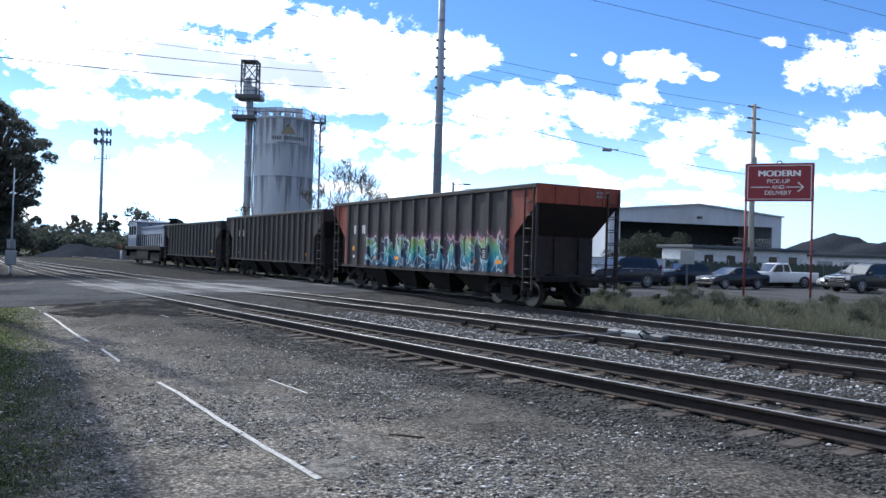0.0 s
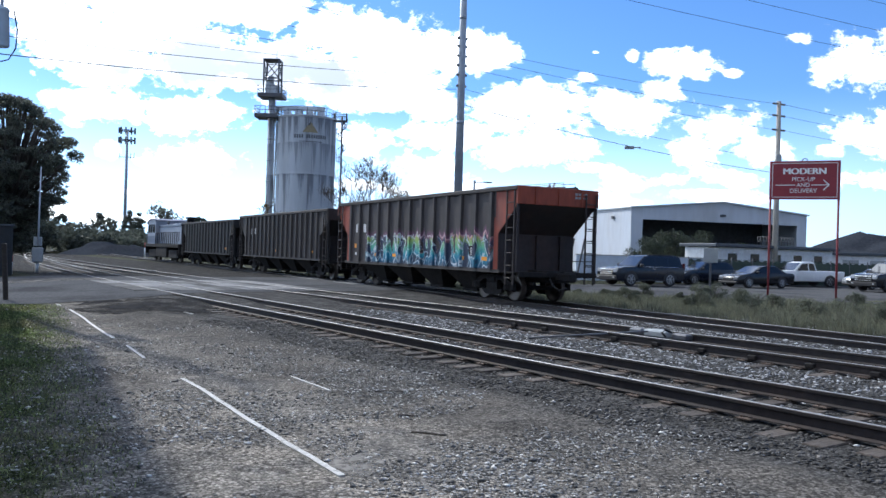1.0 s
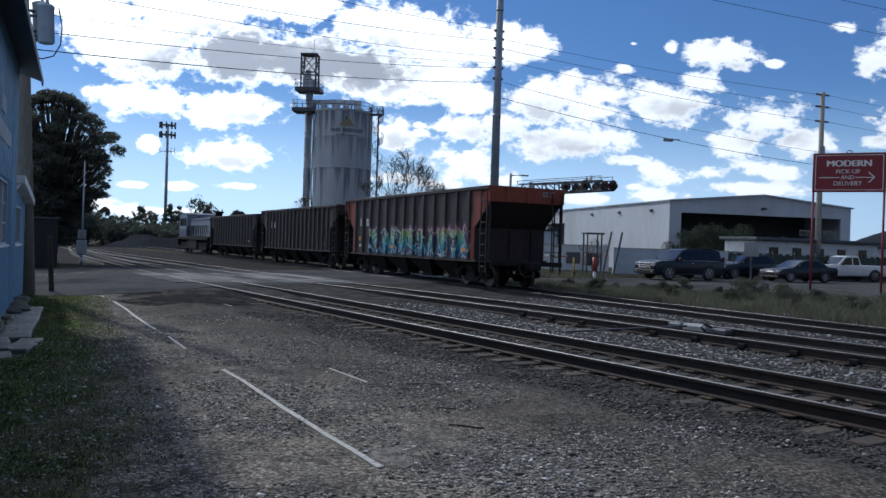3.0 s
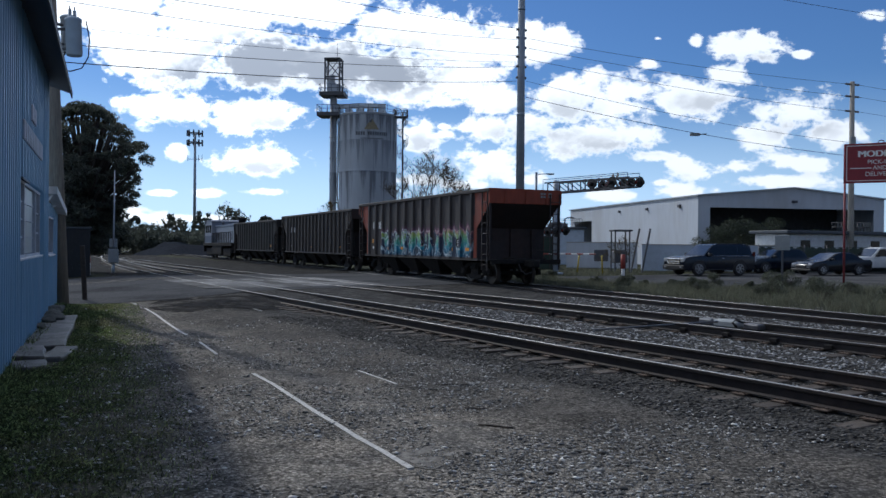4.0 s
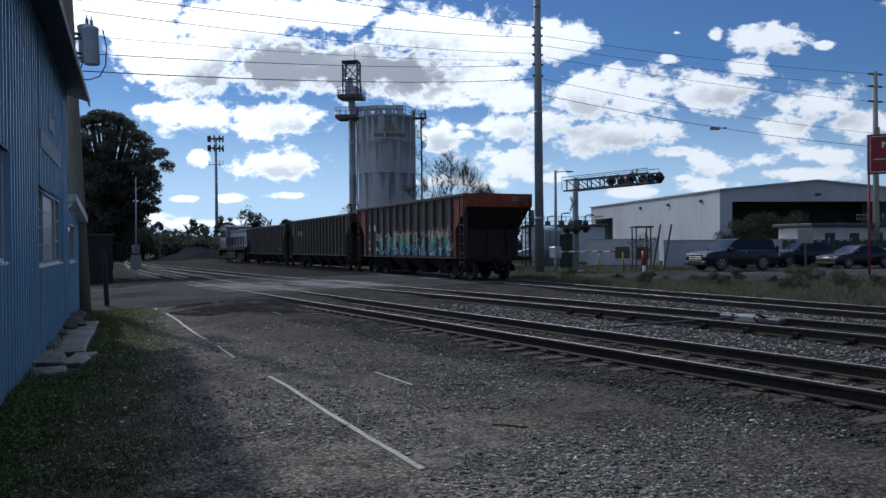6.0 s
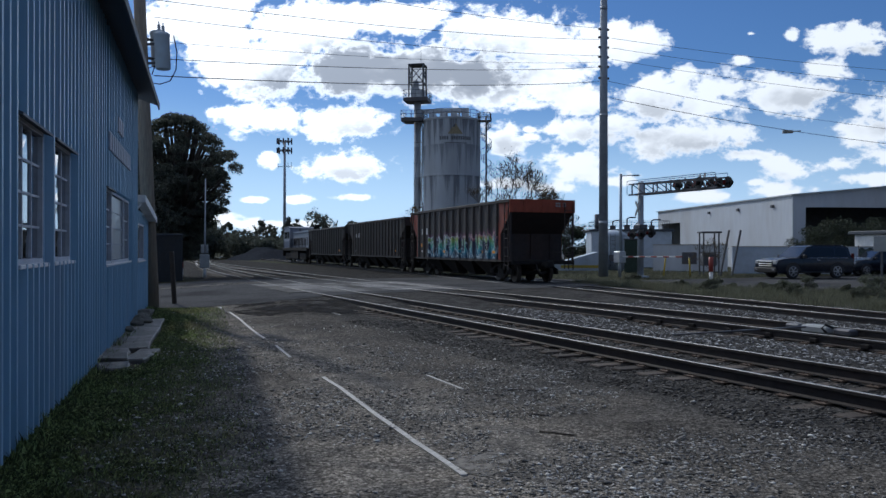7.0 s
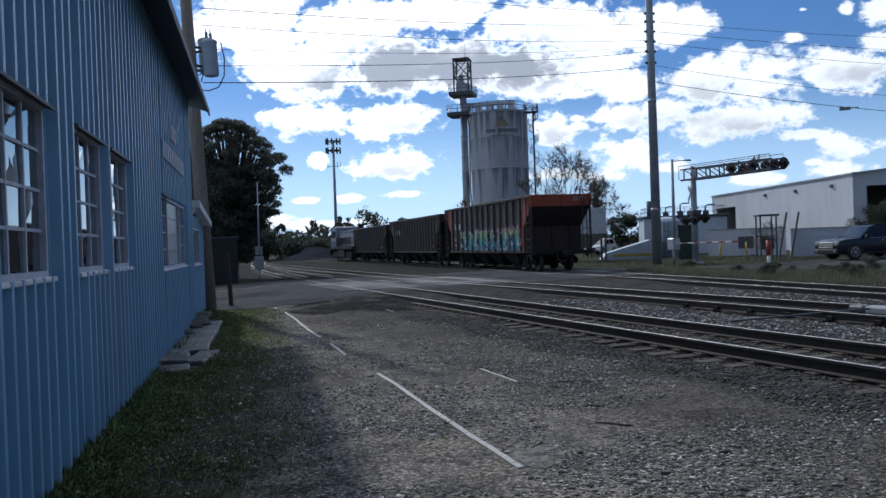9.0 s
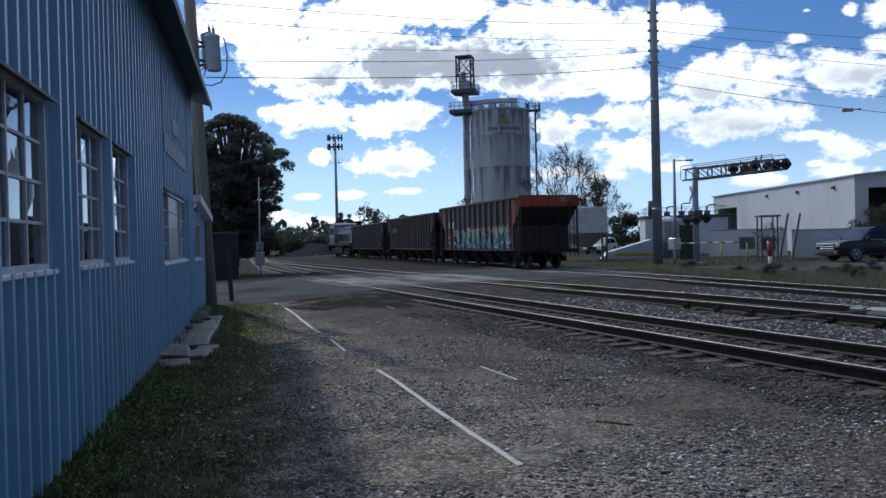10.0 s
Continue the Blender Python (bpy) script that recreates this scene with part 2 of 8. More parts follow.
M = {}
M["steel_rail"] = material("rail_steel_brown", (0.034, 0.029, 0.028), 0.7, 0.15, 9, 0.3, 0.2, (0.06, 0.040, 0.032), 0.5)
M["rail_top"] = material("rail_head_polished", (0.23, 0.235, 0.245), 0.52, 0.9, 30, 0.12, 0.03, (0.3, 0.27, 0.24), 0.3)
M["tie"] = material("creosoted_tie_wood", (0.062, 0.050, 0.042), 0.9, 0, 5, 0.4, 0.5, (0.085, 0.075, 0.066), 0.6, 2.0, stretch=(1, 6, 6), per=0.35)
M["tie_plate"] = material("rusty_tie_plate", (0.105, 0.078, 0.062), 0.8, 0.3, 20, 0.3, 0.2, (0.07, 0.045, 0.035), 0.5)
M["ballast"] = material("ballast_stone", (0.215, 0.215, 0.218), 0.8, 0, 14, 0.25, 0.4, (0.10, 0.095, 0.09), 0.5, 3.0, per=0.72)
M["old_ballast"] = material("oily_old_ballast", (0.060, 0.056, 0.052), 0.8, 0, 14, 0.3, 0.4, (0.045, 0.04, 0.036), 0.5, 3.0, per=0.72)
M["pebble"] = material("lot_pebble", (0.27, 0.262, 0.25), 0.7, 0, 14, 0.25, 0.3, (0.19, 0.178, 0.163), 0.5, 3.0, per=0.74)
M["car_brown"] = material("weathered_brown_car_paint", (0.038, 0.032, 0.030), 0.7, 0.05, 3.5, 0.35, 0.15, (0.024, 0.02, 0.019), 0.75, 0.7, stretch=(1, 1, 0.25))
M["car_orange"] = material("faded_orange_car_paint", (0.24, 0.052, 0.028), 0.6, 0.1, 4, 0.25, 0.15, (0.085, 0.034, 0.027), 0.8, 0.9, stretch=(1, 1, 0.3))
M["car_black"] = material("sooty_underframe", (0.018, 0.0175, 0.018), 0.85, 0.0, 6, 0.4, 0.25, (0.035, 0.027, 0.022), 0.5, 1.2, spec=0.15)
M["wheel"] = material("wheel_steel", (0.045, 0.038, 0.034), 0.7, 0.3, 10, 0.3, 0.1, (0.12, 0.08, 0.06), 0.4)
M["tread"] = material("wheel_tread_bright", (0.16, 0.15, 0.145), 0.4, 1.0, 20, 0.1, 0.02)
M["loco_white"] = material("loco_white_paint", (0.24, 0.27, 0.33), 0.45, 0, 5, 0.12, 0.05, (0.34, 0.33, 0.33), 0.5, 0.9)
M["loco_blue"] = material("loco_blue_grey_paint", (0.09, 0.11, 0.16), 0.45, 0, 5, 0.15, 0.05, (0.1, 0.12, 0.17), 0.5)
M["siding"] = material("blue_corrugated_steel", (0.215, 0.375, 0.53), 0.42, 0.1, 2.2, 0.12, 0.04, (0.30, 0.41, 0.54), 0.55, 0.5, stretch=(1, 1, 0.25))
M["siding_trim"] = material("blue_grey_trim", (0.10, 0.18, 0.29), 0.55, 0.1, 4, 0.15, 0.05)
M["roof_dark"] = material("dark_roof_sheet", (0.075, 0.085, 0.10), 0.6, 0.3, 4, 0.2, 0.1)
M["white_paint"] = material("chalky_white_paint", (0.66, 0.67, 0.68), 0.6, 0, 6, 0.12, 0.08, (0.42, 0.41, 0.40), 0.5, 1.2)
M["frame_grey"] = material("weathered_sash_paint", (0.42, 0.46, 0.53), 0.6, 0, 12, 0.2, 0.15, (0.36, 0.34, 0.34), 0.5, 3)
M["glass"] = glass_material("window_glass")
M["glass_car"] = glass_material("car_glass", (0.008, 0.009, 0.011), 0.06, 0.35, 0.0)
# dimness of unlit rooms, put into a dark base colour
M["interior_shade"] = material("painted_interior_shade", (0.065, 0.07, 0.08), 0.9, 0, 3, 0.3, 0)
M["silo"] = material("stained_white_silo", (0.43, 0.465, 0.515), 0.65, 0, 1.2, 0.14, 0.1, (0.30, 0.32, 0.355), 0.85, 0.3, stretch=(1, 1, 0.15))
M["galv"] = material("galvanised_steel", (0.50, 0.53, 0.57), 0.5, 0.6, 6, 0.15, 0.05, (0.25, 0.25, 0.26), 0.5)
M["dark_steel"] = material("dark_weathered_steel", (0.11, 0.115, 0.13), 0.6, 0.5, 5, 0.25, 0.1, (0.13, 0.09, 0.07), 0.4)
M["pole_steel"] = material("grey_steel_pole", (0.32, 0.36, 0.42), 0.55, 0.3, 3, 0.12, 0.06, (0.14, 0.14, 0.15), 0.5, 0.5)
M["pole_wood"] = material("weathered_pole_wood", (0.25, 0.215, 0.175), 0.85, 0, 8, 0.3, 0.3, (0.12, 0.095, 0.075), 0.5, 1.0, stretch=(4, 4, 0.4))
M["pole_grey"] = material("silvered_pole_wood", (0.34, 0.32, 0.29), 0.85, 0, 8, 0.2, 0.2, (0.24, 0.22, 0.2), 0.5, 1.0, stretch=(4, 4, 0.4))
M["far_leaf"] = material("far_dark_leaf", (0.085, 0.098, 0.08), 0.6, 0, 3, 0.25, 0, (0.06, 0.07, 0.058), 0.5, 0.4, per=0.4)
M["concrete"] = material("old_concrete", (0.40, 0.39, 0.37), 0.85, 0, 8, 0.2, 0.2, (0.22, 0.21, 0.19), 0.6, 1.2)
M["hangar"] = material("hangar_white_sheet", (0.50, 0.53, 0.58), 0.6, 0, 2, 0.07, 0.03, (0.40, 0.40, 0.41), 0.6, 0.22, stretch=(1, 1, 0.25))
M["roof_light"] = material("pale_roof_sheet", (0.45, 0.47, 0.5), 0.6, 0.2, 2, 0.1, 0.03)
M["sign_red"] = material("sign_red_paint", (0.21, 0.026, 0.036), 0.5, 0, 6, 0.1, 0.03, (0.25, 0.03, 0.035), 0.4)
M["post_red"] = material("post_red_paint", (0.20, 0.035, 0.04), 0.6, 0, 8, 0.2, 0.05)
M["sign_white"] = material("sign_white_lettering", (0.72, 0.72, 0.72), 0.5, 0, 8, 0.06, 0.0)
M["bark"] = material("grey_bark", (0.07, 0.06, 0.052), 0.9, 0, 7, 0.3, 0.5, (0.06, 0.05, 0.04), 0.5)
M["leaf"] = material("dark_oak_leaf", (0.12, 0.13, 0.105), 0.6, 0, 3, 0.25, 0, (0.08, 0.09, 0.062), 0.5, 0.4, per=0.5)
M["leaf_dry"] = material("dry_brown_leaf", (0.11, 0.085, 0.045), 0.7, 0, 3, 0.3, 0, (0.07, 0.06, 0.03), 0.5, 0.4, per=0.5)
M["bush"] = material("bush_leaf", (0.045, 0.057, 0.040), 0.65, 0, 3, 0.3, 0, (0.05, 0.05, 0.02), 0.5, 0.5, per=0.5)
M["grass"] = material("grass_blade", (0.115, 0.15, 0.056), 0.7, 0, 2, 0.3, 0, (0.15, 0.13, 0.07), 0.6, 0.5, per=0.75)
M["grass_dry"] = material("dry_tall_grass", (0.125, 0.128, 0.09), 0.75, 0, 2, 0.3, 0, (0.11, 0.12, 0.08), 0.7, 0.4, per=0.45)
M["asphalt"] = material("worn_asphalt", (0.090, 0.091, 0.094), 0.95, 0, 14, 0.35, 0.6, (0.048, 0.048, 0.051), 0.8, 0.3, spec=0.0)
M["paint_line"] = material("worn_white_road_paint", (0.46, 0.45, 0.43), 0.7, 0, 25, 0.3, 0.1, (0.35, 0.33, 0.31), 0.6, 4)
M["tyre"] = material("tyre_rubber", (0.03, 0.03, 0.032), 0.8, 0, 20, 0.2, 0.1)
M["alloy"] = material("dull_alloy", (0.40, 0.41, 0.44), 0.35, 0.8, 10, 0.08, 0)
M["chrome"] = material("bright_metal", (0.6, 0.61, 0.62), 0.18, 1.0, 10, 0.05, 0)
M["paint_navy"] = material("dark_navy_car_paint", (0.007, 0.011, 0.022), 0.2, 0.0, 6, 0.08, 0, spec=0.4)
M["paint_black"] = material("black_car_paint", (0.008, 0.009, 0.013), 0.2, 0.0, 6, 0.08, 0, spec=0.4)
M["paint_silver"] = material("silver_car_paint", (0.40, 0.42, 0.44), 0.28, 0.5, 6, 0.06, 0, spec=0.6)
M["paint_white"] = material("white_car_paint", (0.68, 0.69, 0.70), 0.3, 0, 6, 0.05, 0, spec=0.6)
M["plastic"] = material("black_plastic", (0.02, 0.02, 0.022), 0.6, 0, 10, 0.15, 0.05)
M["red_lens"] = material("red_lens", (0.07, 0.008, 0.008), 0.25, 0, 5, 0.05, 0)
M["lamp_clear"] = material("clear_lamp_lens", (0.55, 0.57, 0.6), 0.12, 0.3, 5, 0.05, 0)
M["orange_refl"] = material("orange_reflector", (0.75, 0.30, 0.03), 0.4, 0, 10, 0.1, 0)
M["wire"] = material("black_cable", (0.02, 0.02, 0.022), 0.6, 0, 5, 0.1, 0)
M["block_wall"] = material("pale_block_wall", (0.46, 0.52, 0.60), 0.8, 0, 2.5, 0.1, 0.1, (0.35, 0.39, 0.44), 0.6, 0.5)
M["dirt_pile"] = material("grey_aggregate", (0.034, 0.038, 0.046), 0.98, 0, 3, 0.3, 0.6, (0.024, 0.025, 0.03), 0.6, 0.15, spec=0.0)
M["box_grey"] = material("grey_cabinet_paint", (0.30, 0.32, 0.33), 0.7, 0.0, 6, 0.1, 0.03)
M["yellow"] = material("faded_yellow_paint", (0.45, 0.34, 0.05), 0.6, 0, 8, 0.15, 0.05)
M["red_paint"] = material("red_hydrant_paint", (0.26, 0.045, 0.035), 0.5, 0, 8, 0.15, 0.05)
M["box_dark"] = material("dark_box_paint", (0.018, 0.021, 0.026), 0.6, 0.1, 6, 0.25, 0.1, (0.03, 0.027, 0.025), 0.5, 1.0)
M["fence_green"] = material("dark_green_fence", (0.03, 0.05, 0.04), 0.6, 0.2, 8, 0.2, 0)
M["silver_pole"] = material("aluminium_pole", (0.5, 0.52, 0.54), 0.4, 0.7, 8, 0.1, 0.02)


def let_light_through(m, share_of):
    """Thin leaves and blades pass a share of the light that falls on them."""
    nt = m.node_tree
    bsdf = nt.nodes["Principled BSDF"]
    out = next(n for n in nt.nodes if n.type == "OUTPUT_MATERIAL")
    tl, mix = nt.nodes.new("ShaderNodeBsdfTranslucent"), nt.nodes.new("ShaderNodeMixShader")
    nt.links.new(bsdf.inputs["Base Color"].links[0].from_socket, tl.inputs["Color"])
    mix.inputs[0].default_value = share_of
    nt.links.new(bsdf.outputs[0], mix.inputs[1])
    nt.links.new(tl.outputs[0], mix.inputs[2])
    nt.links.new(mix.outputs[0], out.inputs["Surface"])


def wear_through(m, scale, lo, hi):
    """Worn spots where what lies beneath shows through."""
    nt = m.node_tree
    bsdf = nt.nodes["Principled BSDF"]
    out = next(n for n in nt.nodes if n.type == "OUTPUT_MATERIAL")
    tc, nz, mr = nt.nodes.new("ShaderNodeTexCoord"), nt.nodes.new("ShaderNodeTexNoise"), nt.nodes.new("ShaderNodeMapRange")
    nz.inputs["Scale"].default_value, nz.inputs["Detail"].default_value, nz.inputs["Roughness"].default_value = scale, 9.0, 0.7
    mr.inputs["From Min"].default_value, mr.inputs["From Max"].default_value = lo, hi
    tp, mix = nt.nodes.new("ShaderNodeBsdfTransparent"), nt.nodes.new("ShaderNodeMixShader")
    nt.links.new(tc.outputs["Object"], nz.inputs["Vector"])
    nt.links.new(nz.outputs["Fac"], mr.inputs["Value"])
    nt.links.new(mr.outputs[0], mix.inputs[0])
    nt.links.new(tp.outputs[0], mix.inputs[1])
    nt.links.new(bsdf.outputs[0], mix.inputs[2])
    nt.links.new(mix.outputs[0], out.inputs["Surface"])


for _k in ("leaf", "leaf_dry", "far_leaf", "bush", "grass", "grass_dry"):
    let_light_through(M[_k], 0.5)

wear_through(M["paint_line"], 9.0, 0.34, 0.40)

# ---- building helpers ----
NN, UU = Vector((0.818, 0.575)), Vector((0.575, -0.818))     # across and along the tracks


def tu(n, u, z=0.0):
    """A place from its distance across the tracks, along them, and its height."""
    q = NN * n + UU * u
    return Vector((q.x, q.y, z))


def smooth(a, b, x):
    k = min(1.0, max(0.0, (x - a) / (b - a)))
    return k * k * (3 - 2 * k)


def box(bm, x0, y0, z0, x1, y1, z1, m=None):
    vs = [bm.verts.new((x, y, z)) for z in (z0, z1) for x, y in ((x0, y0), (x1, y0), (x1, y1), (x0, y1))]
    for f in ((3, 2, 1, 0), (4, 5, 6, 7), (0, 1, 5, 4), (1, 2, 6, 5), (2, 3, 7, 6), (3, 0, 4, 7)):
        bm.faces.new([vs[i] for i in f])
    if m is not None:
        bmesh.ops.transform(bm, matrix=m, verts=vs)
    return vs


def bbox(bm, x0, y0, z0, x1, y1, z1, r=0.01, seg=1):
    """A box with eased edges."""
    tmp = bmesh.new()
    box(tmp, x0, y0, z0, x1, y1, z1)
    r = min(r, 0.45 * min(abs(x1 - x0), abs(y1 - y0), abs(z1 - z0)))
    bmesh.ops.bevel(tmp, geom=tmp.edges[:], offset=r, segments=seg, affect="EDGES", profile=0.7)
    merge(bm, tmp)


def merge(bm, tmp, m=None):
    """Copies one bmesh into another and frees it."""
    made = {v: bm.verts.new(m @ v.co if m is not None else v.co) for v in tmp.verts}
    for f in tmp.faces:
        nf = bm.faces.new([made[v] for v in f.verts])
        nf.smooth = f.smooth
    tmp.free()


def tube(bm, p, q, r0, r1=None, seg=10, caps=True, flat=False):
    """A round bar from p to q."""
    p, q = Vector(p), Vector(q)
    r1 = r0 if r1 is None else r1
    d = (q - p).normalized()
    a = d.orthogonal().normalized() if abs(d.z) < 0.99 else Vector((1, 0, 0))
    a = (a - d * a.dot(d)).normalized()
    b = d.cross(a)
    rings = []
    for c, r in ((p, r0), (q, r1)):
        rings.append([bm.verts.new(c + (a * math.cos(k * math.tau / seg) + b * math.sin(k * math.tau / seg)) * r) for k in range(seg)])
    for k in range(seg):
        f = bm.faces.new((rings[0][k], rings[0][(k + 1) % seg], rings[1][(k + 1) % seg], rings[1][k]))
        f.smooth = not flat
    if caps:
        bm.faces.new(rings[0][::-1])
        bm.faces.new(rings[1])


def path_tube(bm, pts, r, seg=6):
    """One bent round bar through the points."""
    pts = [Vector(p) for p in pts]
    rings, a = [], None
    for k, p in enumerate(pts):
        d = (pts[min(k + 1, len(pts) - 1)] - pts[max(k - 1, 0)]).normalized()
        a = d.orthogonal() if a is None else a - d * a.dot(d)
        a.normalize()
        b = d.cross(a)
        rings.append([bm.verts.new(p + (a * math.cos(i * math.tau / seg) + b * math.sin(i * math.tau / seg)) * r) for i in range(seg)])
    for x, y in zip(rings, rings[1:]):
        for i in range(seg):
            f = bm.faces.new((x[i], x[(i + 1) % seg], y[(i + 1) % seg], y[i]))
            f.smooth = True
    bm.faces.new(rings[0][::-1])
    bm.faces.new(rings[-1])


def beam(bm, p, q, w, h):
    """A square bar from p to q."""
    p, q = Vector(p), Vector(q)
    d = q - p
    m = Matrix.Translation(p) @ d.to_track_quat("X", "Z").to_matrix().to_4x4()
    box(bm, 0, -w / 2, -h / 2, d.length, w / 2, h / 2, m)


def prism(bm, poly, axis, a, b):
    """A polygon in two coordinates, drawn out from a to b along the third axis (0, 1 or 2)."""
    def co(c, k):
        return (k, c[0], c[1]) if axis == 0 else (c[0], k, c[1]) if axis == 1 else (c[0], c[1], k)
    lo, hi = [[bm.verts.new(co(c, k)) for c in poly] for k in (a, b)]
    bm.faces.new(lo)
    bm.faces.new(hi[::-1])
    for i in range(len(poly)):
        j = (i + 1) % len(poly)
        bm.faces.new((lo[j], lo[i], hi[i], hi[j]))


def lathe(bm, prof, seg=24, centre=(0, 0, 0), axis="Z"):
    """A profile of (radius, height) turned round an axis."""
    rings = []
    c = Vector(centre)
    for r, h in prof:
        ring = []
        for k in range(seg):
            x, y = r * math.cos(k * math.tau / seg), r * math.sin(k * math.tau / seg)
            ring.append(bm.verts.new(c + Vector({"Z": (x, y, h), "Y": (x, h, y), "X": (h, x, y)}[axis])))
        rings.append(ring)
    for a, b in zip(rings, rings[1:]):
        for k in range(seg):
            f = bm.faces.new((a[k], a[(k + 1) % seg], b[(k + 1) % seg], b[k]))
            f.smooth = True
    bm.faces.new(rings[0][::-1])
    bm.faces.new(rings[-1])


def finish(bm, name, mat):
    bmesh.ops.recalc_face_normals(bm, faces=bm.faces[:])
    me = bpy.data.meshes.new(name)
    bm.to_mesh(me)
    bm.free()
    me.materials.append(mat if not isinstance(mat, str) else M[mat])
    return me


def part(name, bm, mat, parent, label=""):
    """Links a bmesh as one mesh object under a thing or a part."""
    ob = new(name, finish(bm, name, mat))
    ob.parent = parent
    return tagged(ob, label) if label else ob


def share(name, me, parent, m=None):
    """One more piece on a mesh that others use."""
    ob = new(name, me)
    ob.parent = parent
    if m is not None:
        ob.matrix_basis = m
    return ob


def thing(name, label, category, m=None, group="", kind=""):
    ob = new(name)
    ob.empty_display_size = 0.2
    if m is not None:
        ob.matrix_basis = m
    return tagged(ob, label, category, group, kind)


def solid(name, bm, mat, label, category, m=None, group="", kind=""):
    ob = new(name, finish(bm, name, mat))
    if m is not None:
        ob.matrix_basis = m
    return tagged(ob, label, category, group, kind)


def raw_mesh(name, verts, faces, mat):
    """A mesh from arrays made in code (verts n x 3, faces n x 3)."""
    me = bpy.data.meshes.new(name)
    me.vertices.add(len(verts))
    me.vertices.foreach_set("co", np.asarray(verts, np.float32).ravel())
    k = faces.shape[1]
    me.loops.add(faces.size)
    me.loops.foreach_set("vertex_index", faces.ravel().astype(np.int32))
    me.polygons.add(len(faces))
    me.polygons.foreach_set("loop_start", np.arange(0, faces.size, k, dtype=np.int32))
    me.update(calc_edges=True)
    me.validate()
    me.materials.append(M[mat] if isinstance(mat, str) else mat)
    return me


# ---- the ground's height ----
ROAD_U0, ROAD_U1 = -45.0, -25.0


def lot_h(n):
    return 0.07 * smooth(9.0, 17.0, n) * (1 - smooth(20.0, 25.0, n))


def road_h(n):
    up = 0.155 * smooth(3.5, 7.6, n) + 0.03 * smooth(9.5, 12.5, n) + 0.045 * smooth(14, 17.5, n)
    return up * (1 - smooth(20.5, 27.0, n)) - 0.0 * n


def road_mask(u):
    return 1 - smooth(ROAD_U1 + 0.3, ROAD_U1 + 4.2, u) if u > -35 else smooth(ROAD_U0 - 4.2, ROAD_U0 - 0.3, u)


# ---- the tracks' lines: distance across as a function of the place along ----
def line_1(u):
    return 8.70 + 0.0010 * min(0.0, u + 22) ** 2


def line_2(u):
    return 12.35 + 0.75 * smooth(-40, -12, u) + 0.0006 * min(0.0, u + 45) ** 2


def line_3(u):
    if u > -18:
        return 17.161 - 0.116 * (u + 18) + 0.0022 * (u + 18) ** 2 if u < 4 else 17.161 - 2.552 + 1.0648 - 0.0192 * (u - 4)
    return 17.161 - 0.1165 * (u + 18) - 0.0004 * (u + 18) ** 2


TRACKS = ((line_1, 0.18), (line_2, 0.20), (line_3, 0.25))


def ground_z(x, y):
    n, u = x * NN.x + y * NN.y, x * UU.x + y * UU.y
    k = road_mask(u)
    z = lot_h(n)
    for (line, zt), sunk in zip(TRACKS, (0.012, 0.004, -0.055)):
        d = abs(n - line(u))
        if d < 2.4:
            z += (zt - 0.184 - sunk - z) * (1 - smooth(1.35, 2.3, d))
    return z * (1 - k) + road_h(n) * k

